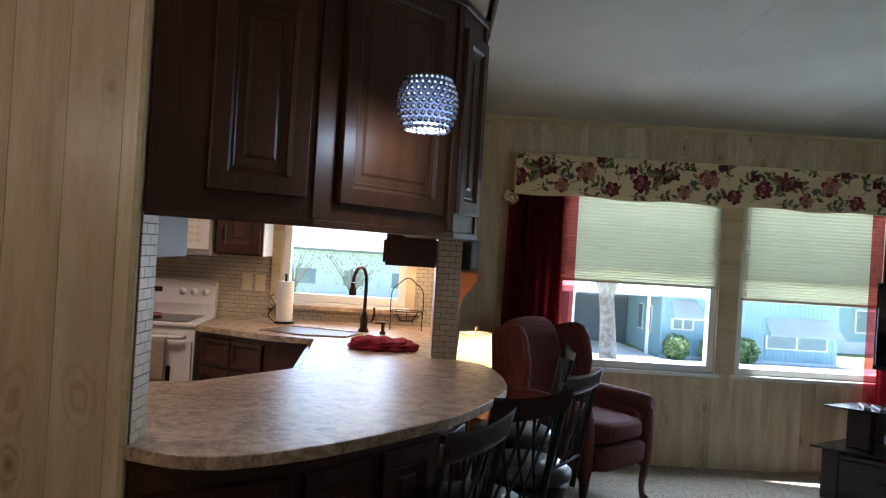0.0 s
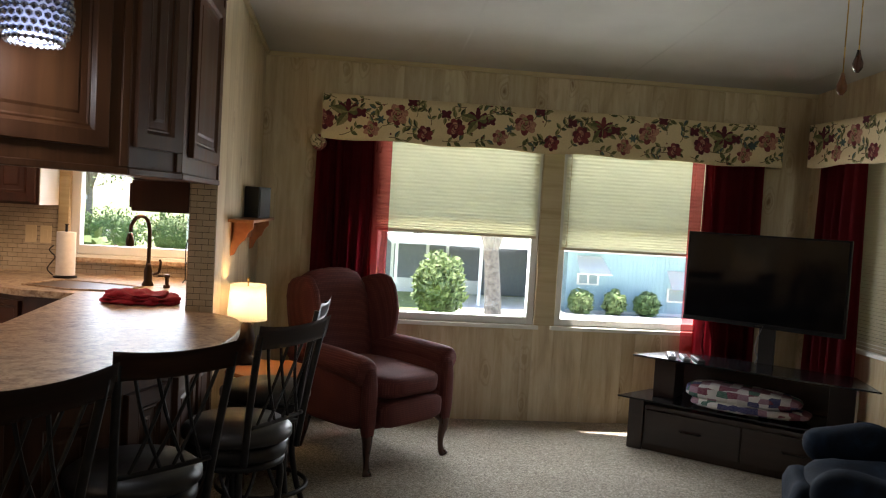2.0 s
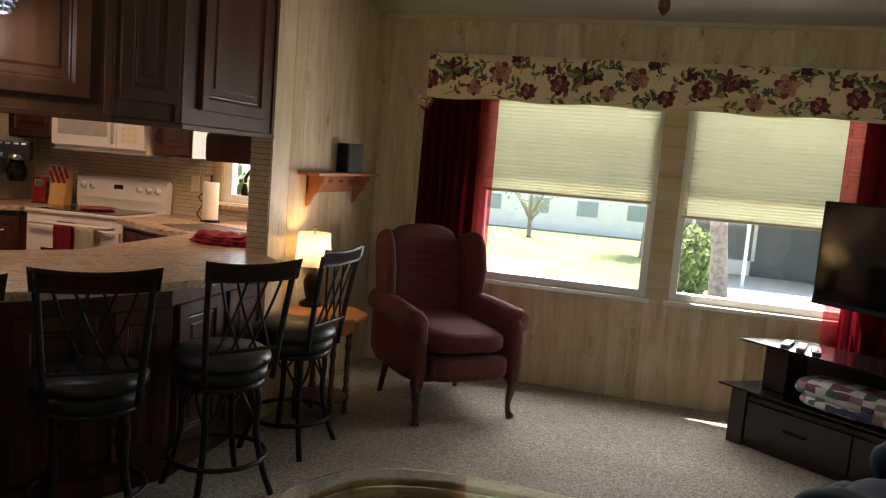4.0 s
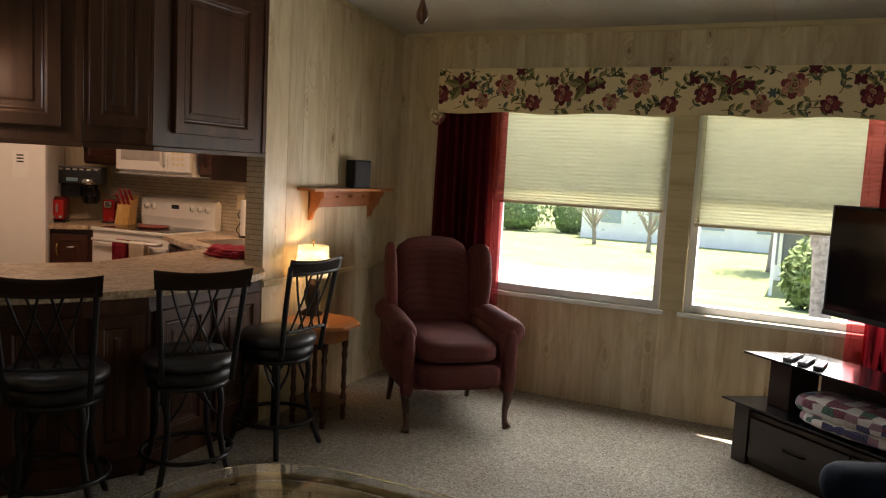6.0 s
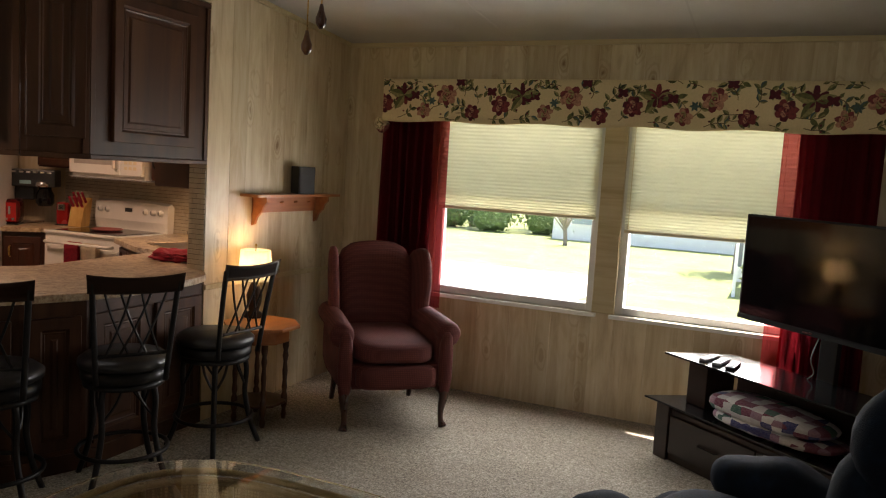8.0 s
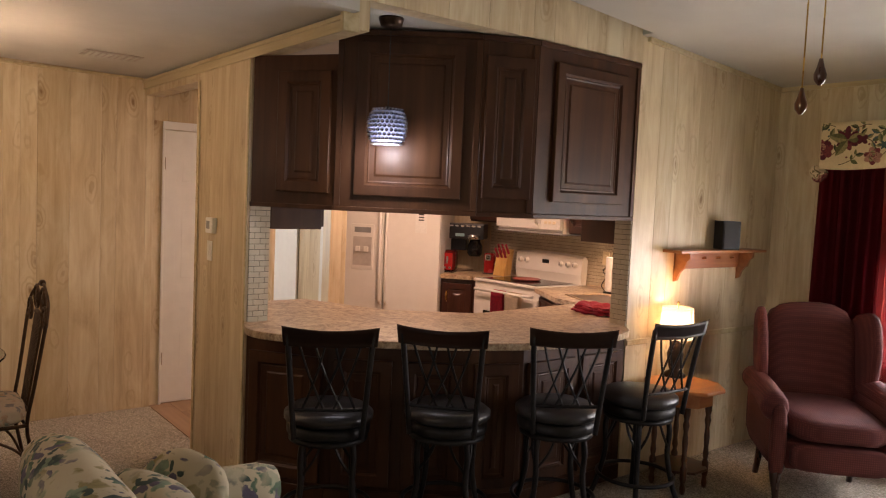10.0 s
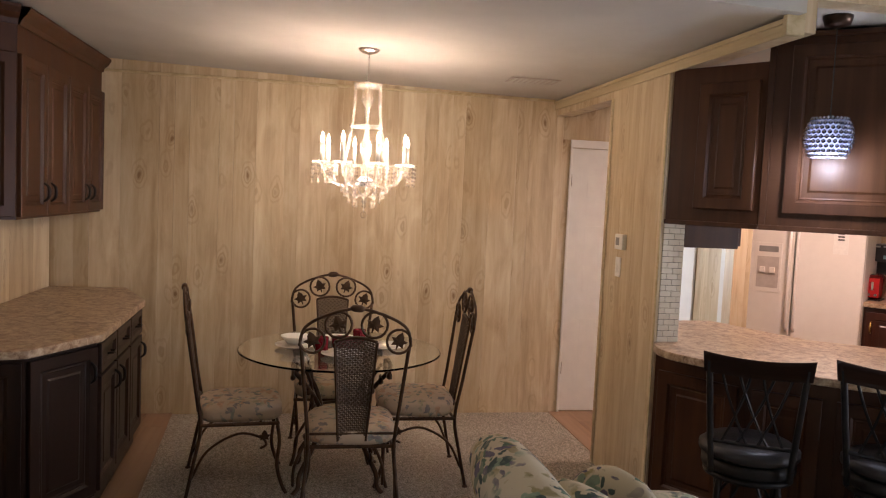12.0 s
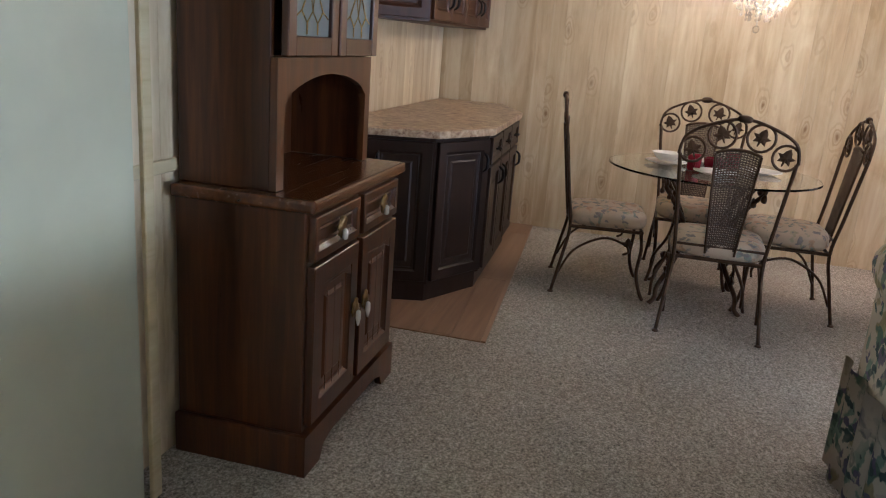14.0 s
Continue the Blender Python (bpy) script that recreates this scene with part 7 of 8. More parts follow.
part("stem", lathe(mesh(), [(0.01, 1.60), (0.03, 1.63), (0.045, 1.67), (0.02, 1.70), (0.012, 1.80), (0.03, 1.85), (0.03, 1.90), (0.012, 1.94), (0.012, 2.10), (0.035, 2.14), (0.03, 2.19), (0.01, 2.24)], 20), CRYSTAL, ch, "", True)
part("top_crown", lathe(mesh(), [(0.05, 2.205), (0.078, 2.215), (0.082, 2.235), (0.06, 2.238)], 24), CRYSTAL, ch, "crystal crown bobeche", True)
part("lower_dish", lathe(mesh(), [(0.01, 1.985), (0.07, 1.985), (0.10, 2.0), (0.095, 2.004), (0.01, 1.995)], 24), CRYSTAL, ch, "", True)
part("hub", lathe(mesh(), [(0.02, 1.66), (0.05, 1.685), (0.05, 1.70), (0.02, 1.72)], 20), CHROME, ch, "", True)


def crystals(points, r):
    """Small faceted drops at the points, in one mesh."""
    bm = mesh()
    for p in points:
        vs = [bm.verts.new(Vector(p) + Vector(d)) for d in ((r, 0, 0), (0, r, 0), (-r, 0, 0), (0, -r, 0), (0, 0, r * 1.3), (0, 0, -r * 1.5))]
        for i in range(4):
            bm.faces.new((vs[i], vs[(i + 1) % 4], vs[4]))
            bm.faces.new((vs[(i + 1) % 4], vs[i], vs[5]))
    return bm


for k in range(6):
    t = k * math.pi / 3
    pts = []
    for j in range(28):
        f = j / 27
        rad = 0.078 + 0.055 * f * f
        pts.append((rad * math.cos(t), rad * math.sin(t), 2.21 - 0.42 * f))
    tagged(part("bead_strand", crystals(pts, 0.0085), CRYSTAL, ch), kind="stuff")
for k in range(8):
    t = k * math.pi / 4 + 0.2
    c, s = math.cos(t), math.sin(t)
    R, zc = 0.245, 1.79
    arm = part("arm", tube(mesh(), curve_pts([(0.04 * c, 0.04 * s, 1.69), (0.12 * c, 0.12 * s, 1.665), (0.20 * c, 0.20 * s, 1.70), (R * c, R * s, zc - 0.015)], 5), 0.007, 8), CRYSTAL, ch, "", True)
    part("bobeche", lathe(mesh(), [(0.01, -0.012), (0.05, -0.006), (0.058, 0.004), (0.05, 0.003), (0.01, 0.0)], 20, (R * c, R * s, zc)), CRYSTAL, arm, "", True)
    part("candle", lathe(mesh(), [(0.0125, 0.0), (0.0125, 0.10), (0.009, 0.105)], 12, (R * c, R * s, zc + 0.001)), CANDLE, arm, "white candle sleeve", True)
    part("bulb", lathe(mesh(), [(0.006, 0.106), (0.0105, 0.12), (0.0095, 0.134), (0.004, 0.154), (0.001, 0.165)], 12, (R * c, R * s, zc)), BULB, arm, "glowing flame bulb", True)
    pts = []
    for j in range(7):
        a = t + (j - 3) * 0.1
        for q in range(3 + (j % 2) * 2):
            pts.append((R * c + 0.052 * math.cos(j * 0.9), R * s + 0.052 * math.sin(j * 0.9), zc - 0.02 - 0.022 * q))
    tagged(part("crystal_drop_string", crystals(pts, 0.008), CRYSTAL, arm), kind="stuff")
    pts = [((R - 0.2 * q / 9) * math.cos(t + 0.78 * q / 18), (R - 0.2 * q / 9) * math.sin(t + 0.78 * q / 18), zc - 0.02 - 0.16 * math.sin(math.pi * 0.5 * q / 9)) for q in range(10)]
    tagged(part("swag", crystals(pts, 0.008), CRYSTAL, arm), kind="stuff")
pts = []
for ring, (rad, z) in enumerate(((0.13, 1.66), (0.11, 1.63), (0.09, 1.60), (0.06, 1.575))):
    for k in range(14 - 2 * ring):
        t = 2 * math.pi * k / (14 - 2 * ring)
        for q in range(2):
            pts.append((rad * math.cos(t), rad * math.sin(t), z - 0.02 * q))
tagged(part("crystal_basket", crystals(pts, 0.009), CRYSTAL, ch), kind="stuff")
part("finial_ball", blob(0.018, 0.018, 0.02, 2, 0, 14, (0, 0, 1.505)), CRYSTAL, ch, "crystal ball finial", True)
part("finial_rod", tube(mesh(), [(0, 0, 1.52), (0, 0, 1.605)], 0.003, 5), CHROME, ch)

vent = thing("ceiling_vent", pose(-1.60, 1.51, 2.394), "painted metal ceiling vent", "vent")
part("frame", bbox(-0.10, 0.10, -0.16, 0.16, -0.006, 0.0, 0.002, 1), plain("painted_vent", (0.42, 0.38, 0.33), 0.6), vent)
for k in range(8):
    part("slat", bbox(-0.085, 0.085, -0.14 + 0.036 * k, -0.12 + 0.036 * k, -0.011, -0.0065, 0.001, 1), CEIL, vent)

# ---- hall door ----
dr = thing("door_1", None, "white six panel door standing shut in the hall", kind="structure")
slab_ = part("slab", bbox(W - 0.05, W - 0.012, 2.081, 2.819, 0.008, 2.039, 0.003, 1), WHITE, dr)
for y0, y1 in ((2.17, 2.40), (2.50, 2.73)):
    for z0, z1 in ((0.20, 0.78), (0.90, 1.50), (1.62, 1.88)):
        bm = mesh()
        x = W - 0.012
        loops = [[bm.verts.new((x + d, y, z)) for y, z in ((y0 + a, z0 + a), (y1 - a, z0 + a), (y1 - a, z1 - a), (y0 + a, z1 - a))] for a, d in ((0, 0.0005), (0.014, -0.013), (0.03, -0.013), (0.05, 0.001))]
        for la, lb in zip(loops, loops[1:]):
            for i in range(4):
                bm.faces.new((la[i], la[(i + 1) % 4], lb[(i + 1) % 4], lb[i]))
        bm.faces.new(loops[-1])
        part("panel", bm, WHITE, slab_)
for z in (0.3, 1.75):
    part("hinge", bbox(W - 0.012, W - 0.004, 2.077, 2.09, z, z + 0.09, 0.001, 1), BRASS, dr)
part("knob", blob(0.028, 0.028, 0.028, 2, 0, 16, (W + 0.03, 2.75, 1.0)), BRASS, dr, "brass door knob", True)
for a, b, c, d in ((2.062, 2.08, 0, 2.04), (2.82, 2.88, 0, 2.04), (2.062, 2.88, 2.041, 2.10)):
    strip("door_casing", W + 0.001, W + 0.016, a, b, c, d, WHITE)

# ---- buffet ----
BT = [(-0.15, -1.60), (-0.16, -1.37), (-0.27, -1.02), (-0.66, -0.82), (-1.80, -0.86), (-2.37, -1.10), (-2.37, -1.60)]
bf = thing("buffet_worktop", None, "brown granite patterned worktop on the buffet cabinets", "worktop")
bm = prism(mesh(), BT, 0.862, 0.90)
bmesh.ops.recalc_face_normals(bm, faces=bm.faces)
part("slab", bevel(bm, 0.006, 2), GRANITE, bf)
BC = [(-0.20, -1.59), (-0.21, -1.38), (-0.31, -1.05), (-0.68, -0.855), (-1.79, -0.895), (-2.35, -1.13), (-2.35, -1.59)]
bc = thing("buffet_cabinet", None, "espresso stained buffet base cabinet with angled end", "cabinet")
bm = prism(mesh(), BC, 0.10, 0.861)
bmesh.ops.recalc_face_normals(bm, faces=bm.faces)
part("body", bm, BUFFET, bc)
bm = prism(mesh(), [(x * 0.985 - 0.015, y * 0.97 - 0.045) for x, y in BC], 0.0, 0.099)
bmesh.ops.recalc_face_normals(bm, faces=bm.faces)
part("plinth", bm, BUFFET, bc)


def on_face(q, p, z):
    """Pose of a face seen from outside when the outline runs clockwise as drawn."""
    return pose(p[0], p[1], z, 0, 0, math.degrees(math.atan2(q[1] - p[1], q[0] - p[0])))


def faces_of(p, q):
    """Left to right as seen from the room."""
    return on_face(p, q, 0), math.hypot(q[0] - p[0], q[1] - p[1])


fm, ln = faces_of(BC[2], BC[1])
cab_door(bc, fm @ Matrix.Translation((0.01, -0.001, 0.12)), ln - 0.02, 0.72, BUFFET, (0.05, 0.60))
fm, ln = faces_of(BC[3], BC[2])
cab_door(bc, fm @ Matrix.Translation((0.012, -0.001, 0.12)), ln - 0.024, 0.72, BUFFET, (ln - 0.07, 0.60))
fm, ln = faces_of(BC[4], BC[3])
for k in range(3):
    w = ln / 3
    cab_door(bc, fm @ Matrix.Translation((k * w + 0.008, -0.001, 0.70)), w - 0.016, 0.145, BUFFET, None, rail=0.035, name="drawer")
    hb = tube(mesh(), [fm @ Vector(p) for p in ((k * w + w / 2 - 0.04, -0.02, 0.772), (k * w + w / 2 - 0.03, -0.045, 0.772), (k * w + w / 2 + 0.03, -0.045, 0.772), (k * w + w / 2 + 0.04, -0.02, 0.772))], 0.006, 6)
    part("drawer_pull", hb, IRON, bc, "", True)
    cab_door(bc, fm @ Matrix.Translation((k * w + 0.008, -0.001, 0.12)), w - 0.016, 0.565, BUFFET, (0.05 if k % 2 else w - 0.066, 0.48))
# wall cabinets above
UC = [(-0.62, -1.60), (-0.86, -1.28), (-2.37, -1.28), (-2.37, -1.60)]
uc = thing("buffet_wall_cabinet", None, "espresso stained wall cabinets with crown above the buffet", "cabinet")
bm = prism(mesh(), UC, 1.42, 2.44)
bmesh.ops.recalc_face_normals(bm, faces=bm.faces)
part("body", bm, CAB, uc)
for (p, q) in ((UC[1], UC[0]), (UC[2], UC[1])):
    fm, ln = faces_of(p, q)
    bm = mesh()
    prof = [(0.0, 2.36), (-0.012, 2.36), (-0.02, 2.385), (-0.045, 2.41), (-0.06, 2.435), (-0.06, 2.448), (0.0, 2.448)]
    ra = [bm.verts.new(fm @ Vector((-0.0, y, z))) for y, z in prof]
    rb = [bm.verts.new(fm @ Vector((ln, y, z))) for y, z in prof]
    for i in range(len(prof)):
        bm.faces.new((ra[i], ra[(i + 1) % len(prof)], rb[(i + 1) % len(prof)], rb[i]))
    bmesh.ops.recalc_face_normals(bm, faces=bm.faces)
    part("crown_moulding", bm, CAB, uc)
fm, ln = faces_of(UC[1], UC[0])
cab_door(uc, fm @ Matrix.Translation((0.012, -0.001, 1.435)), ln - 0.02, 0.79, CAB, (0.05, 0.12))
fm, ln = faces_of(UC[2], UC[1])
for k in range(4):
    w = ln / 4
    cab_door(uc, fm @ Matrix.Translation((k * w + 0.006, -0.001, 1.435)), w - 0.012, 0.79, CAB, (w - 0.06 if k % 2 == 0 else 0.05, 0.12))

# ---- hutch ----
def hutch():
    h = thing("hutch", None, "dark oak china hutch with leaded glass doors", "hutch")
    x0, x1, yb, yf = 0.42, 1.26, -1.39, -0.995
    low = part("lower_case", bbox(x0, x1, yb, yf, 0.10, 0.80, 0.004, 1), OAK, h)
    part("worktop", bbox(x0 - 0.03, x1 + 0.03, yb, yf + 0.035, 0.801, 0.84, 0.012, 3), OAKTOP, h)
    # bracket feet: a moulded base with a cut-out front
    bm = mesh()
    cut = [(x0 - 0.025, 0.0), (x0 + 0.10, 0.0), (x0 + 0.13, 0.045), (x0 + 0.20, 0.06), (x1 - 0.20, 0.06), (x1 - 0.13, 0.045), (x1 - 0.10, 0.0), (x1 + 0.025, 0.0), (x1 + 0.025, 0.13), (x0 - 0.025, 0.13)]
    a = [bm.verts.new((x, yf + 0.0005, z)) for x, z in cut]
    b = [bm.verts.new((x, yf + 0.025, z)) for x, z in cut]
    bm.faces.new(a)
    bm.faces.new(b[::-1])
    for i in range(len(cut)):
        bm.faces.new((a[i], a[(i + 1) % len(cut)], b[(i + 1) % len(cut)], b[i]))
    bmesh.ops.recalc_face_normals(bm, faces=bm.faces)
    part("bracket_base", bm, OAK, h)
    part("side_base", bbox(x1 + 0.0005, x1 + 0.025, yb, yf, 0.0, 0.13, 0.006, 2), OAK, h)
    part("side_base", bbox(x0 - 0.025, x0 - 0.0005, yb, yf, 0.0, 0.13, 0.006, 2), OAK, h)
    fm = pose(x1, yf, 0, 0, 0, 180)
    w = (x1 - x0) / 2

    def pull(parent, x, z, drop=True):
        p = part("pull", blob(0.034, 0.008, 0.034, 1.6, 0.014, 22, tuple(fm @ Vector((x, -0.029, z))), 60), ANTIQUE, parent, "ornate antique brass pull", True)
        part("drop", lathe(mesh(), [(0.003, -0.055 if not drop else -0.035), (0.010, -0.03), (0.009, -0.005), (0.003, 0.0)], 12, tuple(fm @ Vector((x, -0.042, z - 0.004)))), PORCELAIN, p, "white porcelain drop", True)
    for k in range(2):
        d = cab_door(h, fm @ Matrix.Translation((k * w + 0.02, -0.001, 0.655)), w - 0.04, 0.13, OAK, None, rail=0.03, name="drawer")
        pull(d, k * w + w / 2, 0.725)
        d = cab_door(h, fm @ Matrix.Translation((k * w + 0.02, -0.001, 0.15)), w - 0.04, 0.49, OAK, None, rail=0.065)
        pull(d, (w - 0.05) if k == 0 else (w + 0.05), 0.42, False)
        # arched head inside the door panel
        bm = mesh()
        xa, xb = k * w + 0.085, (k + 1) * w - 0.085
        pts = [(xa, 0.575)] + [(xa + (xb - xa) * i / 8, 0.545 + 0.03 * math.sin(math.pi * i / 8)) for i in range(9)] + [(xb, 0.575)]
        va = [bm.verts.new(fm @ Vector((x, -0.0215, z))) for x, z in pts]
        vb = [bm.verts.new(fm @ Vector((x, -0.010, z))) for x, z in pts]
        bm.faces.new(va)
        for i in range(len(pts)):
            bm.faces.new((va[i], va[(i + 1) % len(pts)], vb[(i + 1) % len(pts)], vb[i]))
        bmesh.ops.recalc_face_normals(bm, faces=bm.faces)
        part("arched_rail", bm, OAK, d)
        for i in range(1, 4):
            xx = xa + (xb - xa) * i / 4
            part("bead_groove", box(mesh(), xx - 0.002, xx + 0.002, -0.0165, -0.0145, 0.215, 0.54, fm), OAK, d)
    # upper case
    ux0, ux1, uf = 0.44, 1.235, -1.115
    for nm, a, b in (("side", ux0, ux0 + 0.022), ("side", ux1 - 0.022, ux1)):
        part(nm, bbox(a, b, yb, uf - 0.001, 0.841, 1.99, 0.003, 1), OAK, h)
    part("back_board", box(mesh(), ux0 + 0.023, ux1 - 0.023, yb, yb + 0.012, 0.841, 1.99), OAK, h)
    for z in (1.225, 1.60, 1.97):
        part("shelf", bbox(ux0 + 0.023, ux1 - 0.023, yb + 0.013, uf - 0.03, z, z + 0.018, 0.002, 1), OAK, h)
    part("crown", bbox(ux0 - 0.03, ux1 + 0.03, yb, uf + 0.035, 1.991, 2.02, 0.008, 2), OAK, h)
    part("crown", bbox(ux0 - 0.055, ux1 + 0.055, yb, uf + 0.06, 2.021, 2.055, 0.012, 3), OAK, h)
    # arched apron under the doors
    bm = mesh()
    pts = [(ux0, 0.842), (ux0 + 0.05, 0.842), (ux0 + 0.05, 1.10)] + [(ux0 + 0.05 + (ux1 - ux0 - 0.10) * i / 14, 1.10 + 0.085 * math.sin(math.pi * i / 14) ** 0.6) for i in range(1, 14)] + [(ux1 - 0.05, 1.10), (ux1 - 0.05, 0.842), (ux1, 0.842), (ux1, 1.24), (ux0, 1.24)]
    va = [bm.verts.new((x, uf, z)) for x, z in pts]
    vb = [bm.verts.new((x, uf + 0.02, z)) for x, z in pts]
    bm.faces.new(va)
    bm.faces.new(vb[::-1])
    for i in range(len(pts)):
        bm.faces.new((va[i], va[(i + 1) % len(pts)], vb[(i + 1) % len(pts)], vb[i]))
    bmesh.ops.recalc_face_normals(bm, faces=bm.faces)
    bmesh.ops.triangulate(bm, faces=bm.faces)
    part("arched_apron", bm, OAK, h)
    part("face_rail", bbox(ux0, ux1, uf, uf + 0.02, 1.93, 1.99, 0.003, 1), OAK, h)
    um = pose(ux1, uf + 0.021, 0, 0, 0, 180)
    uw = (ux1 - ux0) / 2
    for k in range(2):
        a, b = k * uw + 0.015, (k + 1) * uw - 0.006 if k == 0 else (k + 1) * uw - 0.015
        bm = mesh()
        box(bm, a, a + 0.055, -0.022, 0, 1.245, 1.925, um)
        box(bm, b - 0.055, b, -0.022, 0, 1.245, 1.925, um)
        box(bm, a + 0.055, b - 0.055, -0.022, 0, 1.245, 1.305, um)
        bevel(bm, 0.003, 1)
        d = part("glass_door", bm, OAK, h)
        bm = mesh()
        pts = [(a + 0.055, 1.925)] + [(a + 0.055 + (b - a - 0.11) * i / 10, 1.80 + 0.08 * math.sin(math.pi * i / 10) ** 0.7) for i in range(11)] + [(b - 0.055, 1.925)]
        va = [bm.verts.new(um @ Vector((x, -0.022, z))) for x, z in pts]
        vb = [bm.verts.new(um @ Vector((x, 0.0, z))) for x, z in pts]
        bm.faces.new(va)
        bm.faces.new(vb[::-1])
        for i in range(len(pts)):
            bm.faces.new((va[i], va[(i + 1) % len(pts)], vb[(i + 1) % len(pts)], vb[i]))
        bmesh.ops.recalc_face_normals(bm, faces=bm.faces)
        bmesh.ops.triangulate(bm, faces=bm.faces)
        part("arched_rail", bm, OAK, d)
        part("pane", box(mesh(), a + 0.055, b - 0.055, -0.010, -0.007, 1.305, 1.885, um), FROST, d, "frosted leaded glass pane")
        xc = (a + b) / 2
        hw = (b - a) / 2 - 0.055
        tulip = [[(-0.30, 1.89), (-0.30, 1.79)], [(0.30, 1.89), (0.30, 1.79)], [(-0.92, 1.80), (-0.62, 1.74), (-0.30, 1.79), (0, 1.74), (0.30, 1.79), (0.62, 1.74), (0.92, 1.80)],
                 [(-0.62, 1.74), (-0.62, 1.70), (-0.30, 1.655), (0, 1.70), (0.30, 1.655), (0.62, 1.70), (0.62, 1.74)], [(0, 1.74), (0, 1.70)],
                 [(-0.92, 1.70), (-0.62, 1.70), (-0.45, 1.64), (-0.2, 1.585), (0, 1.545)], [(0.92, 1.70), (0.62, 1.70), (0.45, 1.64), (0.2, 1.585), (0, 1.545)], [(-0.30, 1.655), (-0.12, 1.60), (0, 1.545), (0.12, 1.60), (0.30, 1.655)],
                 [(-0.5, 1.535), (0.5, 1.535)], [(0, 1.53), (-0.2, 1.45), (-0.6, 1.38), (-0.92, 1.36)], [(0, 1.53), (0.2, 1.45), (0.6, 1.38), (0.92, 1.36)],
                 [(-0.6, 1.38), (-0.3, 1.345), (0, 1.38), (0.3, 1.345), (0.6, 1.38)], [(0, 1.53), (-0.12, 1.44), (0, 1.38), (0.12, 1.44), (0, 1.53)], [(-0.3, 1.345), (-0.3, 1.31)], [(0.3, 1.345), (0.3, 1.31)]]
        for line in [[(xc + hw * x, z) for x, z in row] for row in tulip]:
            part("leading", tube(mesh(), [tuple(um @ Vector((x, -0.012, z))) for x, z in line], 0.002, 5), BRASS, d, "brass leading")
        hx = (b - 0.022) if k == 0 else (a + 0.022)
        pr = part("pull", tube(mesh(), [tuple(um @ Vector((hx, -0.026, 1.50))), tuple(um @ Vector((hx, -0.030, 1.56))), tuple(um @ Vector((hx, -0.026, 1.62)))], 0.007, 8), BRASS, d, "", True)
        part("drop", lathe(mesh(), [(0.003, -0.06), (0.010, -0.045), (0.008, -0.01), (0.003, 0)], 12, tuple(um @ Vector((hx, -0.042, 1.55)))), PORCELAIN, pr, "", True)
    return h


FROST = translucent_mat("frosted_leaded_glass", (0.27, 0.28, 0.25), 0.35)
HU = hutch()


def true_size(p):
    """Drawn measures of the hutch to those it has in the room."""
    return Vector((1.415 + 0.935 * (p.x - 1.29), -0.925 + (0.935 if p.y > -0.96 else 1.07) * (p.y + 0.96), p.z * 1.04 if p.z < 0.84 else 0.8736 + 0.945 * (p.z - 0.84)))


for o in HU.children_recursive:
    for v in o.data.vertices:
        v.co = true_size(v.co)
bk = thing("book", pose(1.30, -1.19, 0.8745), "small white book standing in the hutch", "book")
part("cover", bbox(-0.03, 0.03, -0.04, 0.04, 0.0, 0.21, 0.003, 1), PAPER, bk)
part("spine_print", bbox(-0.02, 0.02, 0.0402, 0.0412, 0.05, 0.17, 0.0003, 1), plain("print_blue", (0.12, 0.18, 0.22), 0.7), bk)
pl = thing("wall_hanging", pose(1.58, S + 0.008, 1.72), "olive green fabric wall hanging with dark trim", "wall hanging")
part("cloth", sheet(mesh(), 12, 8, lambda u, v: Vector((-0.14 + 0.28 * u, 0.012 + 0.006 * math.sin(u * 14), -0.1 - 0.12 * u * (1 - v) + 0.5 * v)), 0.004), plain("olive_cloth", (0.22, 0.22, 0.06), 0.9), pl, "", True)
for k in range(6):
    part("trim_bead", blob(0.012, 0.012, 0.018, 2, 0.004, 10, (-0.145, 0.02, -0.08 + 0.085 * k), 30), IRON, pl, "", True)

# ---- outside ----
def grass_mat():
    m = Mat("lawn", 0.95)
    v = m.coords(rnd=False)
    m.color(m.ramp(m.mix(0.5, m.noise(v, 0.6, 5), m.noise(v, 14, 5)), [(0.3, (0.12, 0.16, 0.05)), (0.55, (0.22, 0.26, 0.10)), (0.75, (0.33, 0.33, 0.17))]))
    return m.bump(m.noise(v, 60, 3), 0.5, 0.03).m




def gz(y):
    """The ground falls gently from the home to the far side of the road."""
    return -0.75 - 1.05 * min(max((y - 8.0) / 18.0, 0.0), 1.0)


ASPHALT = plain("pale_road", (0.55, 0.54, 0.52), 0.9, 0, 0.15, 3)
SIDING = plain("pale_blue_siding", (0.36, 0.52, 0.57), 0.6, 0, 0.05, 2)
SIDING2 = plain("white_siding", (0.78, 0.79, 0.78), 0.6, 0, 0.05, 2)
ROOF = plain("grey_roof", (0.25, 0.25, 0.25), 0.85, 0, 0.15, 6)
LEAF = plain("leaf_green", (0.10, 0.16, 0.05), 0.7, 0, 0.5, 5)
LEAF2 = plain("leaf_yellow_green", (0.16, 0.22, 0.07), 0.7, 0, 0.4, 5)
BARK = plain("bark", (0.26, 0.22, 0.18), 0.9, 0, 0.4, 14, 0.8)
PINKF = plain("pink_blossom", (0.45, 0.10, 0.16), 0.8, 0, 0.4, 20)

rows = [-320.0, 8.0, 11.0, 14.0, 17.0, 20.0, 23.0, 26.0, 320.0]


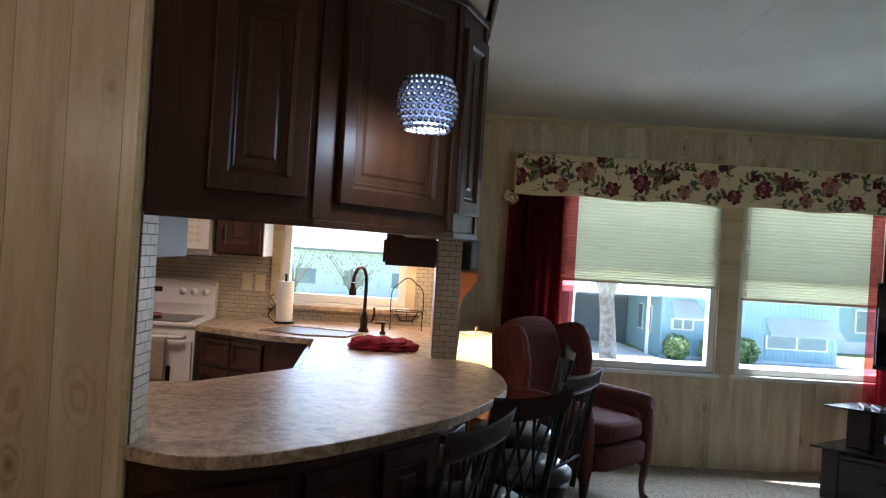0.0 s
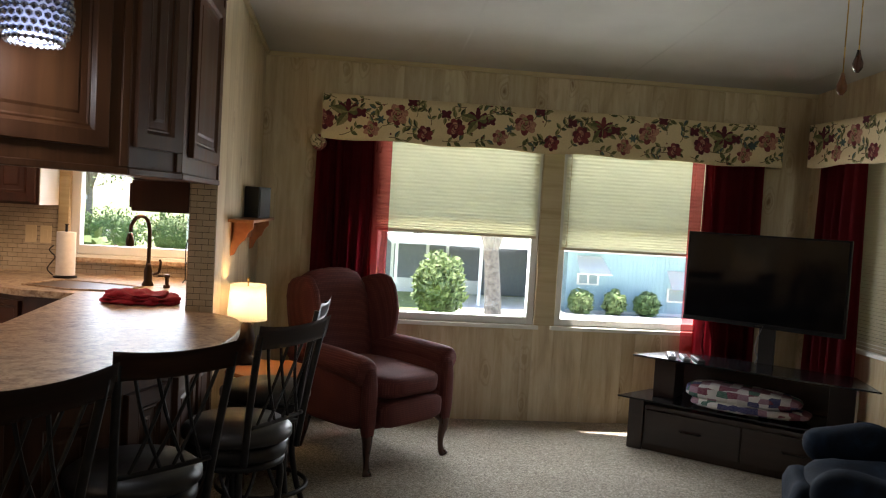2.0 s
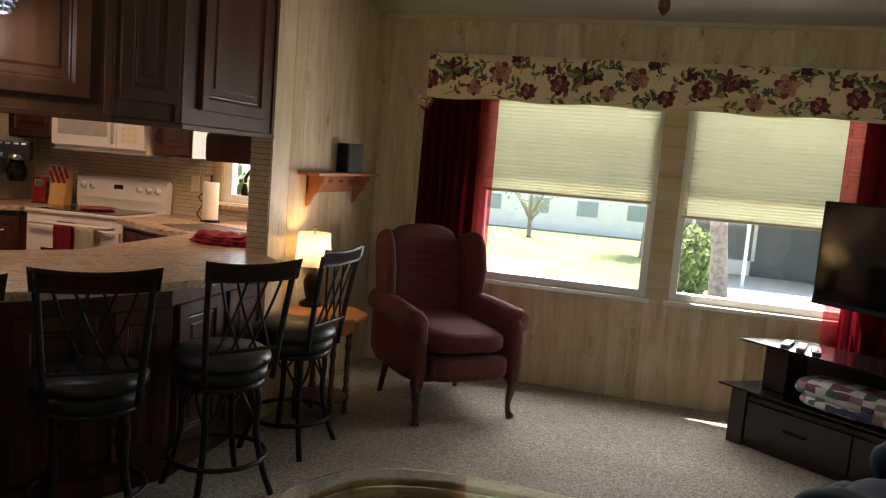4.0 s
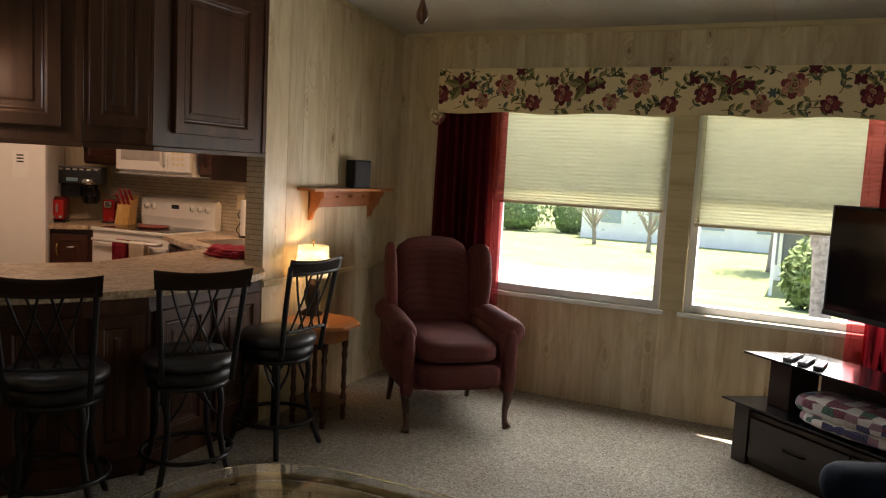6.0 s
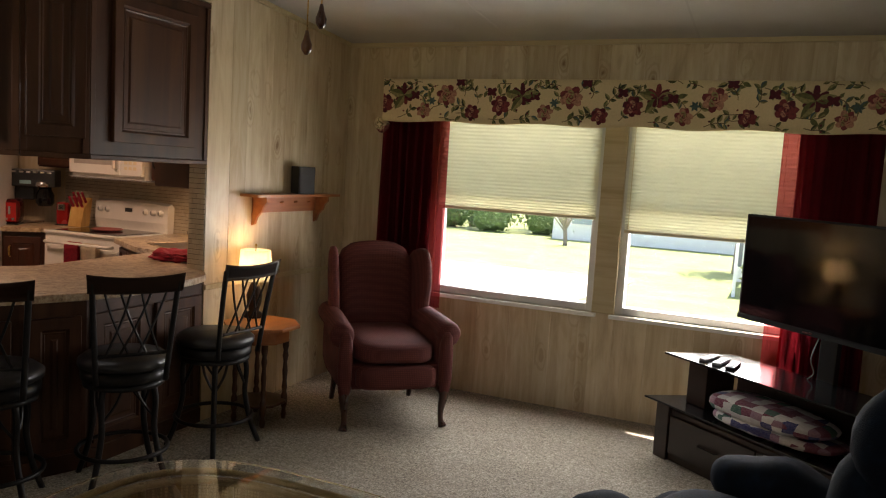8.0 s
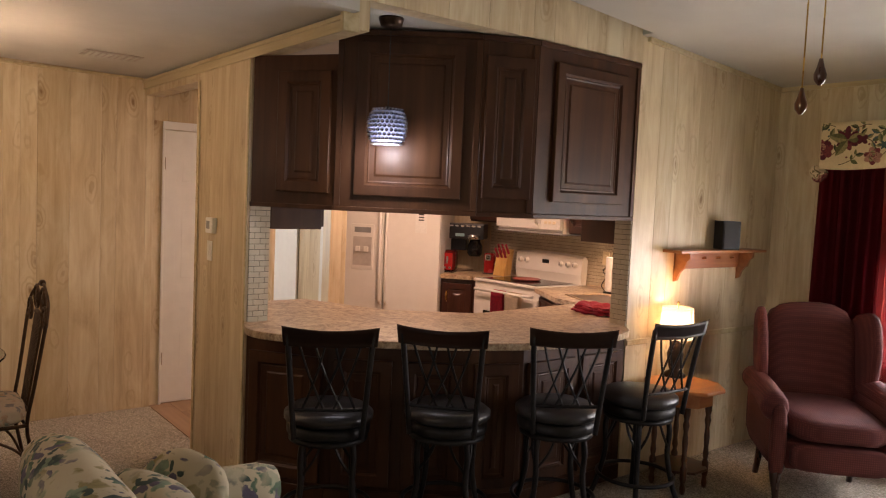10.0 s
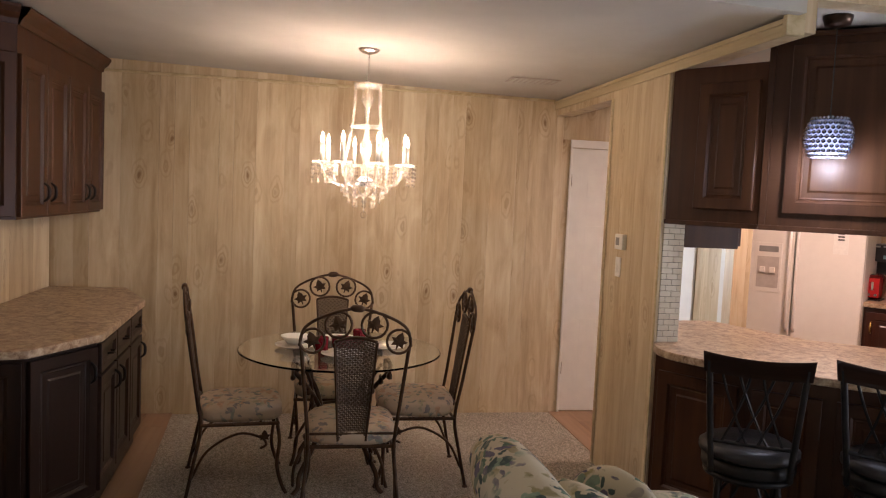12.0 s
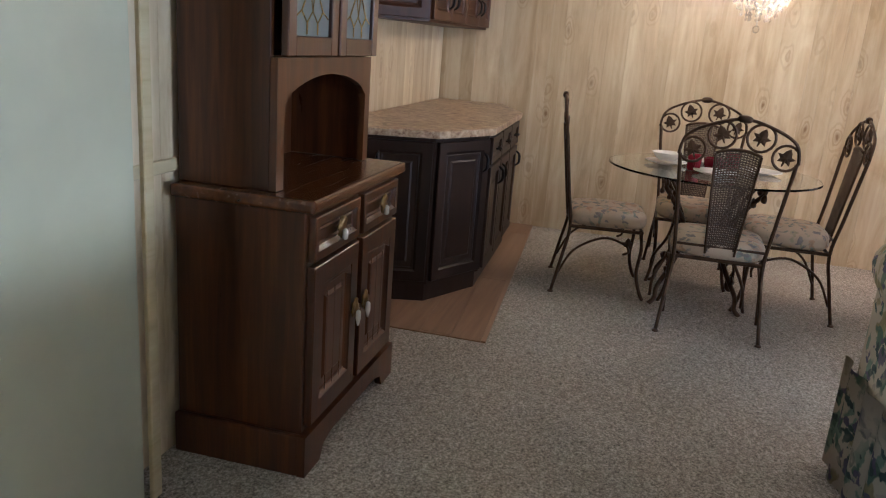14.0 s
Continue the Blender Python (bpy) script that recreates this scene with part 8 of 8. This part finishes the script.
def ground_strip(x0, x1, ys, lift):
    """Part of the ground between the given depths, following its fall."""
    bm = mesh()
    top = [[bm.verts.new((x, y, gz(y) + lift)) for x in (x0, x1)] for y in ys]
    low = [[bm.verts.new((x, y, gz(y) - 0.4)) for x in (x0, x1)] for y in ys]
    for a, b, c, d in zip(top, top[1:], low, low[1:]):
        bm.faces.new((a[0], a[1], b[1], b[0]))
        bm.faces.new((a[1], c[1], d[1], b[1]))
        bm.faces.new((c[0], a[0], b[0], d[0]))
    bm.faces.new((top[0][1], top[0][0], low[0][0], low[0][1]))
    bm.faces.new((top[-1][0], top[-1][1], low[-1][1], low[-1][0]))
    return bm


tagged(part("ground", ground_strip(-320.0, 320.0, rows, 0.0), grass_mat()), kind="structure")
tagged(part("road", ground_strip(-150.0, 150.0, [8.6, 11.0, 14.4], 0.02), ASPHALT), "pale sunlit road", kind="structure")
tagged(part("side_road", ground_strip(-30.0, -0.9, [14.4, 17.0, 20.0, 23.0, 27.0], 0.02), ASPHALT), "pale sunlit side road", kind="structure")
tagged(part("driveway", ground_strip(4.2, 8.0, [14.4, 17.0, 20.0, 23.0, 30.0], 0.02), ASPHALT), "pale concrete driveway to the carport", kind="structure")
tagged(part("house_apron", ground_strip(8.0, 26.0, [22.8, 25.9], 0.03), ASPHALT), "pale concrete apron before the blue home", kind="structure")


def mobile_home(x, y, w, d, h, siding, label, awning=True):
    b = thing("mobile_home", pose(x, y, gz(y)), label, "house", "homes across the road")
    part("wall", box(mesh(), 0, w, 0, d, 0.0, h), siding, b)
    bm = mesh()
    prof = [(-0.4, h), (d + 0.4, h), (d + 0.4, h + 0.12), (d / 2, h + 0.75), (-0.4, h + 0.12)]
    ra = [bm.verts.new((-0.3, a, z)) for a, z in prof]
    rb = [bm.verts.new((w + 0.3, a, z)) for a, z in prof]
    bm.faces.new(ra)
    bm.faces.new(rb[::-1])
    for i in range(5):
        bm.faces.new((ra[i], ra[(i + 1) % 5], rb[(i + 1) % 5], rb[i]))
    bmesh.ops.recalc_face_normals(bm, faces=bm.faces)
    part("roof", bm, ROOF, b)
    part("skirting", box(mesh(), -0.02, w + 0.02, -0.03, -0.001, 0, 0.5), SIDING2, b)
    k = 0
    u = 1.0
    while u < w - 1.6:
        wn = part("window", bbox(u, u + 1.3, -0.05, -0.002, 0.85, 1.85, 0.01, 1), WHITE, b)
        part("pane", box(mesh(), u + 0.08, u + 1.22, -0.056, -0.051, 0.93, 1.77), FARGLASS, wn)
        if awning and k % 2 == 0:
            bm = mesh()
            vs = [bm.verts.new(p) for p in ((u - 0.1, -0.05, 2.1), (u + 1.4, -0.05, 2.1), (u + 1.4, -0.75, 1.68), (u - 0.1, -0.75, 1.68))]
            bmesh.ops.solidify(bm, geom=[bm.faces.new(vs)], thickness=0.03)
            part("awning", bm, SIDING2, wn)
        u += 2.7
        k += 1
    return b


FARGLASS = plain("far_window", (0.25, 0.33, 0.36), 0.15, 0, 0.05, bump=0)


def blue_home():
    """The home opposite, with ribbed siding, awnings and a carport at its side."""
    b = thing("mobile_home", pose(8.4, 26.0, gz(26.0)), "pale blue ribbed mobile home with white awnings and carport", "house", "homes across the road")
    w, d, h = 6.2, 9.0, 2.15
    bm = box(mesh(), 0, w, 0, d, 0, h)
    for k in range(42):
        box(bm, 0.04 + k * 0.146, 0.09 + k * 0.146, -0.02, -0.0005, 0.12, h - 0.02)
    part("wall", bm, SIDING, b)
    part("skirting", box(mesh(), -0.01, w + 0.01, -0.05, -0.021, 0, 0.12), SIDING2, b)
    part("roof", box(mesh(), -0.25, w + 0.25, -0.45, d + 0.3, h + 0.001, h + 0.20), SIDING2, b)
    for x0, x1, z0, z1 in ((3.65, 5.85, 0.52, 1.02), (0.35, 1.15, 1.0, 1.4)):
        wn = part("window", bbox(x0, x1, -0.07, -0.021, z0, z1, 0.01, 1), WHITE, b)
        mid = (x0 + x1) / 2
        for a, c in ((x0 + 0.08, mid - 0.04), (mid + 0.04, x1 - 0.08)):
            part("pane", box(mesh(), a, c, -0.076, -0.071, z0 + 0.06, z1 - 0.02), FARGLASS, wn)
        bm = mesh()
        top, drop = z1 + 0.62, z1 + 0.02
        vs = [bm.verts.new(p) for p in ((x0 - 0.05, -0.03, top), (x1 + 0.05, -0.03, top), (x1 + 0.25, -0.75, drop), (x0 - 0.1, -0.75, drop))]
        bmesh.ops.solidify(bm, geom=[bm.faces.new(vs)], thickness=0.03)
        part("awning", bm, SIDING2, wn, "white metal awning")
    for y in (1.0, 2.1):
        wn = part("window", bbox(-0.04, -0.001, y, y + 0.6, 0.75, 1.75, 0.005, 1), WHITE, b)
        part("pane", box(mesh(), -0.046, -0.041, y + 0.06, y + 0.54, 0.82, 1.68), FARGLASS, wn)
    cp_ = part("carport", box(mesh(), -6.2, -0.26, -0.4, 4.6, h - 0.02, h + 0.18), SIDING2, b, "white flat carport roof")
    for x in (-6.0, -3.1, -0.5):
        part("post", box(mesh(), x - 0.05, x + 0.05, -0.2, -0.1, 0, h - 0.021), SIDING2, cp_)
    scr = part("screen_wall", box(mesh(), -6.2, -0.01, 4.4, 4.5, 0, h - 0.021), plain("grey_screen", (0.16, 0.18, 0.20), 0.7), b, "grey screened porch wall under the carport")
    part("knee_wall", box(mesh(), -6.2, -2.4, 4.32, 4.399, 0, 0.55), SIDING2, scr)
    for x in (-6.0, -4.6, -3.8, -2.4):
        part("frame_post", box(mesh(), x, x + 0.12, 4.33, 4.3995, 0.551, h - 0.03), SIDING2, scr)
    part("frame_rail", box(mesh(), -4.479, -3.801, 4.33, 4.3995, 1.2, 1.3), SIDING2, scr)


blue_home()
mobile_home(17.0, 31.0, 12.0, 6.0, 2.4, SIDING, "pale blue mobile home behind the first", False)
mobile_home(-8.2, 42.5, 15.0, 7.0, 2.8, SIDING2, "white mobile home across the lawn", False)
mobile_home(-30.0, 30.0, 14.0, 7.0, 2.7, SIDING, "pale blue mobile home across the road")
mobile_home(-13.5, 19.0, 6.0, 5.0, 2.6, SIDING2, "white neighbouring mobile home beside the kitchen", False)


def foliage(points, size, rng):
    """Many small leaf blades scattered round the points."""
    vs, fs = [], []
    for p in points:
        d = Vector((rng.gauss(0, 1), rng.gauss(0, 1), rng.gauss(0, 1))).normalized()
        e = d.orthogonal().normalized()
        s = size * rng.uniform(0.6, 1.4)
        i = len(vs)
        p = Vector(p)
        vs += [p - d * s, p + e * s * 0.45, p + d * s, p - e * s * 0.45]
        fs.append((i, i + 1, i + 2, i + 3))
    me = bpy.data.meshes.new("leaves")
    me.from_pydata([tuple(v) for v in vs], [], fs)
    return me


def tree(x, y, h, r, n, seed, label, leafmat=LEAF, bare=False):
    rng = random.Random(seed)
    t = thing("tree", pose(x, y, gz(y)), label, "tree", "trees along the road")
    lean = rng.uniform(-0.3, 0.3)
    part("trunk", tube(mesh(), curve_pts([(0, 0, 0), (lean * 0.3, 0.05, h * 0.2), (lean, 0, h * 0.42), (lean * 1.3, 0.1, h * 0.6)], 4), [0.034 * h * (1 - 0.05 * i) for i in range(13)], 10), BARK, t, "", True)
    tips = []
    for k in range(14 if bare else 7):
        a = k * 0.9 + rng.random()
        e = Vector((lean + r * 0.75 * math.cos(a), r * 0.75 * math.sin(a), h * rng.uniform(0.62, 0.95)))
        s = Vector((lean, 0, h * rng.uniform(0.32, 0.5)))
        if bare:
            s, e = Vector((lean * 0.4, 0.04, h * rng.uniform(0.2, 0.3))), Vector((e.x, e.y, e.z * 0.85))
        mid = (s + e) / 2 + Vector((0, 0, (0.02 if bare else 0.15) * h))
        part("limb", tube(mesh(), curve_pts([s, mid, e], 4), [(0.011 if bare else 0.02) * h * (1 - 0.09 * i) for i in range(9)], 7), BARK, t, "", True)
        tips += [mid, e]
    pts = []
    for _ in range(n):
        c = rng.choice(tips)
        o = Vector((rng.gauss(0, 1), rng.gauss(0, 1), rng.gauss(0, 0.7))) * r * 0.27
        pts.append(tuple(c + o))
    me = foliage(pts, 0.11 if not bare else 0.07, rng)
    me.materials.append(leafmat)
    ob = tagged(new("crown", me), "leafy green crown", kind="stuff")
    ob.parent = t
    return t


tree(3.55, 13.2, 5.4, 2.1, 3600, 3, "shade tree with a leaning grey trunk")
tree(2.1, 33.0, 5.2, 2.0, 3000, 5, "leafy green tree beyond the lawn", LEAF2)
tree(-6.4, 38.5, 3.6, 1.5, 220, 8, "bare branched pale tree before the white home", LEAF2, True)
tree(-3.4, 37.0, 3.6, 1.5, 220, 9, "bare branched pale tree before the white home", LEAF2, True)
tree(4.2, 40.0, 4.4, 1.6, 900, 12, "thin leafy tree on the far lawn", LEAF2)
for k in range(7):
    tree(-33.0 + 3.7 * k, 46.0 + (k * 7 % 5), 6.0 + (k * 3 % 4) * 0.6, 2.9, 3000, 30 + k, "tall dark green tree in the far wood")
tree(18.5, 27.5, 4.2, 1.6, 1600, 13, "small leafy tree beside the blue home", LEAF2)
tree(-0.95, 7.9, 2.0, 0.45, 90, 14, "small pink flowering bush by the kitchen", PINKF, True)


def bush(x, y, w, d, h, n, seed, label, mat=LEAF):
    rng = random.Random(seed)
    pts = []
    for _ in range(n):
        v = Vector((rng.gauss(0, 1), rng.gauss(0, 1), rng.gauss(0, 1))).normalized()
        k = rng.uniform(0.55, 1.08)
        k *= 1 + 0.22 * noise.noise(v * 2.3 + Vector((seed, 0, 0)))
        pts.append((w * v.x * k, d * v.y * k, max(0.03, h * 0.5 * (1 + v.z * k))))
    me = foliage(pts, 0.095, rng)
    me.materials.append(mat)
    b = thing("hedge_bush", pose(x, y, gz(y)), label, "bush", "bushes across the road")
    o = tagged(new("leaves", me), "", kind="stuff")
    o.parent = b
    core = blob(w * 0.62, d * 0.62, h * 0.40, 2.4, 0.3, 20, (0, 0, h * 0.42), 3)
    part("core", core, mat, b, "", True)


bush(3.5, 22.0, 0.75, 0.7, 1.8, 2600, 2, "clipped green bush beside the driveway", LEAF2)
bush(-1.3, 7.5, 0.6, 0.4, 1.75, 1500, 21, "green garden bush by the kitchen window", LEAF2)
bush(-2.3, 8.0, 0.7, 0.5, 1.95, 1500, 22, "green garden bush by the kitchen window")
bush(-0.5, 7.3, 0.45, 0.4, 1.6, 1200, 23, "green garden bush by the kitchen window", LEAF2)
for k, (x, w_) in enumerate(((8.75, 0.42), (9.95, 0.36), (11.1, 0.42))):
    bush(x, 25.3, w_, 0.4, 0.85, 1300, 40 + k, "rounded green bush before the blue home", LEAF2 if k < 2 else LEAF)
for k in range(8):
    bush(-31.0 + 3.1 * k, 43.5 + k % 2, 1.9, 1.0, 2.4, 1500, 60 + k, "dark green undergrowth at the wood's edge")

# ---- lamp light inside ----
for k in range(4):
    a = 0.2 + k * math.pi / 2
    lamp("chandelier_light", "POINT", Matrix.Translation((CH[0] + 0.245 * math.cos(a), CH[1] + 0.245 * math.sin(a), 1.88)), 0.95, (1.0, 0.76, 0.54), 0.05)
lamp("pendant_light", "POINT", Matrix.Translation((0.215, 2.305, 1.85)), 0.95, (0.86, 0.92, 1.0), 0.05)
lamp("side_lamp_light", "POINT", Matrix.Translation((0.545, 4.235, 0.95)), 1.5, (1.0, 0.66, 0.34), 0.04)
lamp("sink_light", "AREA", look((0.0, 5.0, 1.66), (0.0, 5.05, 0.9)), 1.9, (1.0, 0.64, 0.36), 0.5, 0.1)
lamp("kitchen_ceiling_light", "AREA", look((-1.45, 3.7, 2.44), (-1.45, 3.7, 0)), 3.9, (1.0, 0.68, 0.49), 0.9, 0.4)
kl = thing("ceiling_light", pose(-1.45, 3.7, 2.45), "flush kitchen ceiling light fixture", "ceiling light")
part("frame", bbox(-0.48, 0.48, -0.23, 0.23, -0.0, 0.014, 0.003, 1), WHITE, kl)
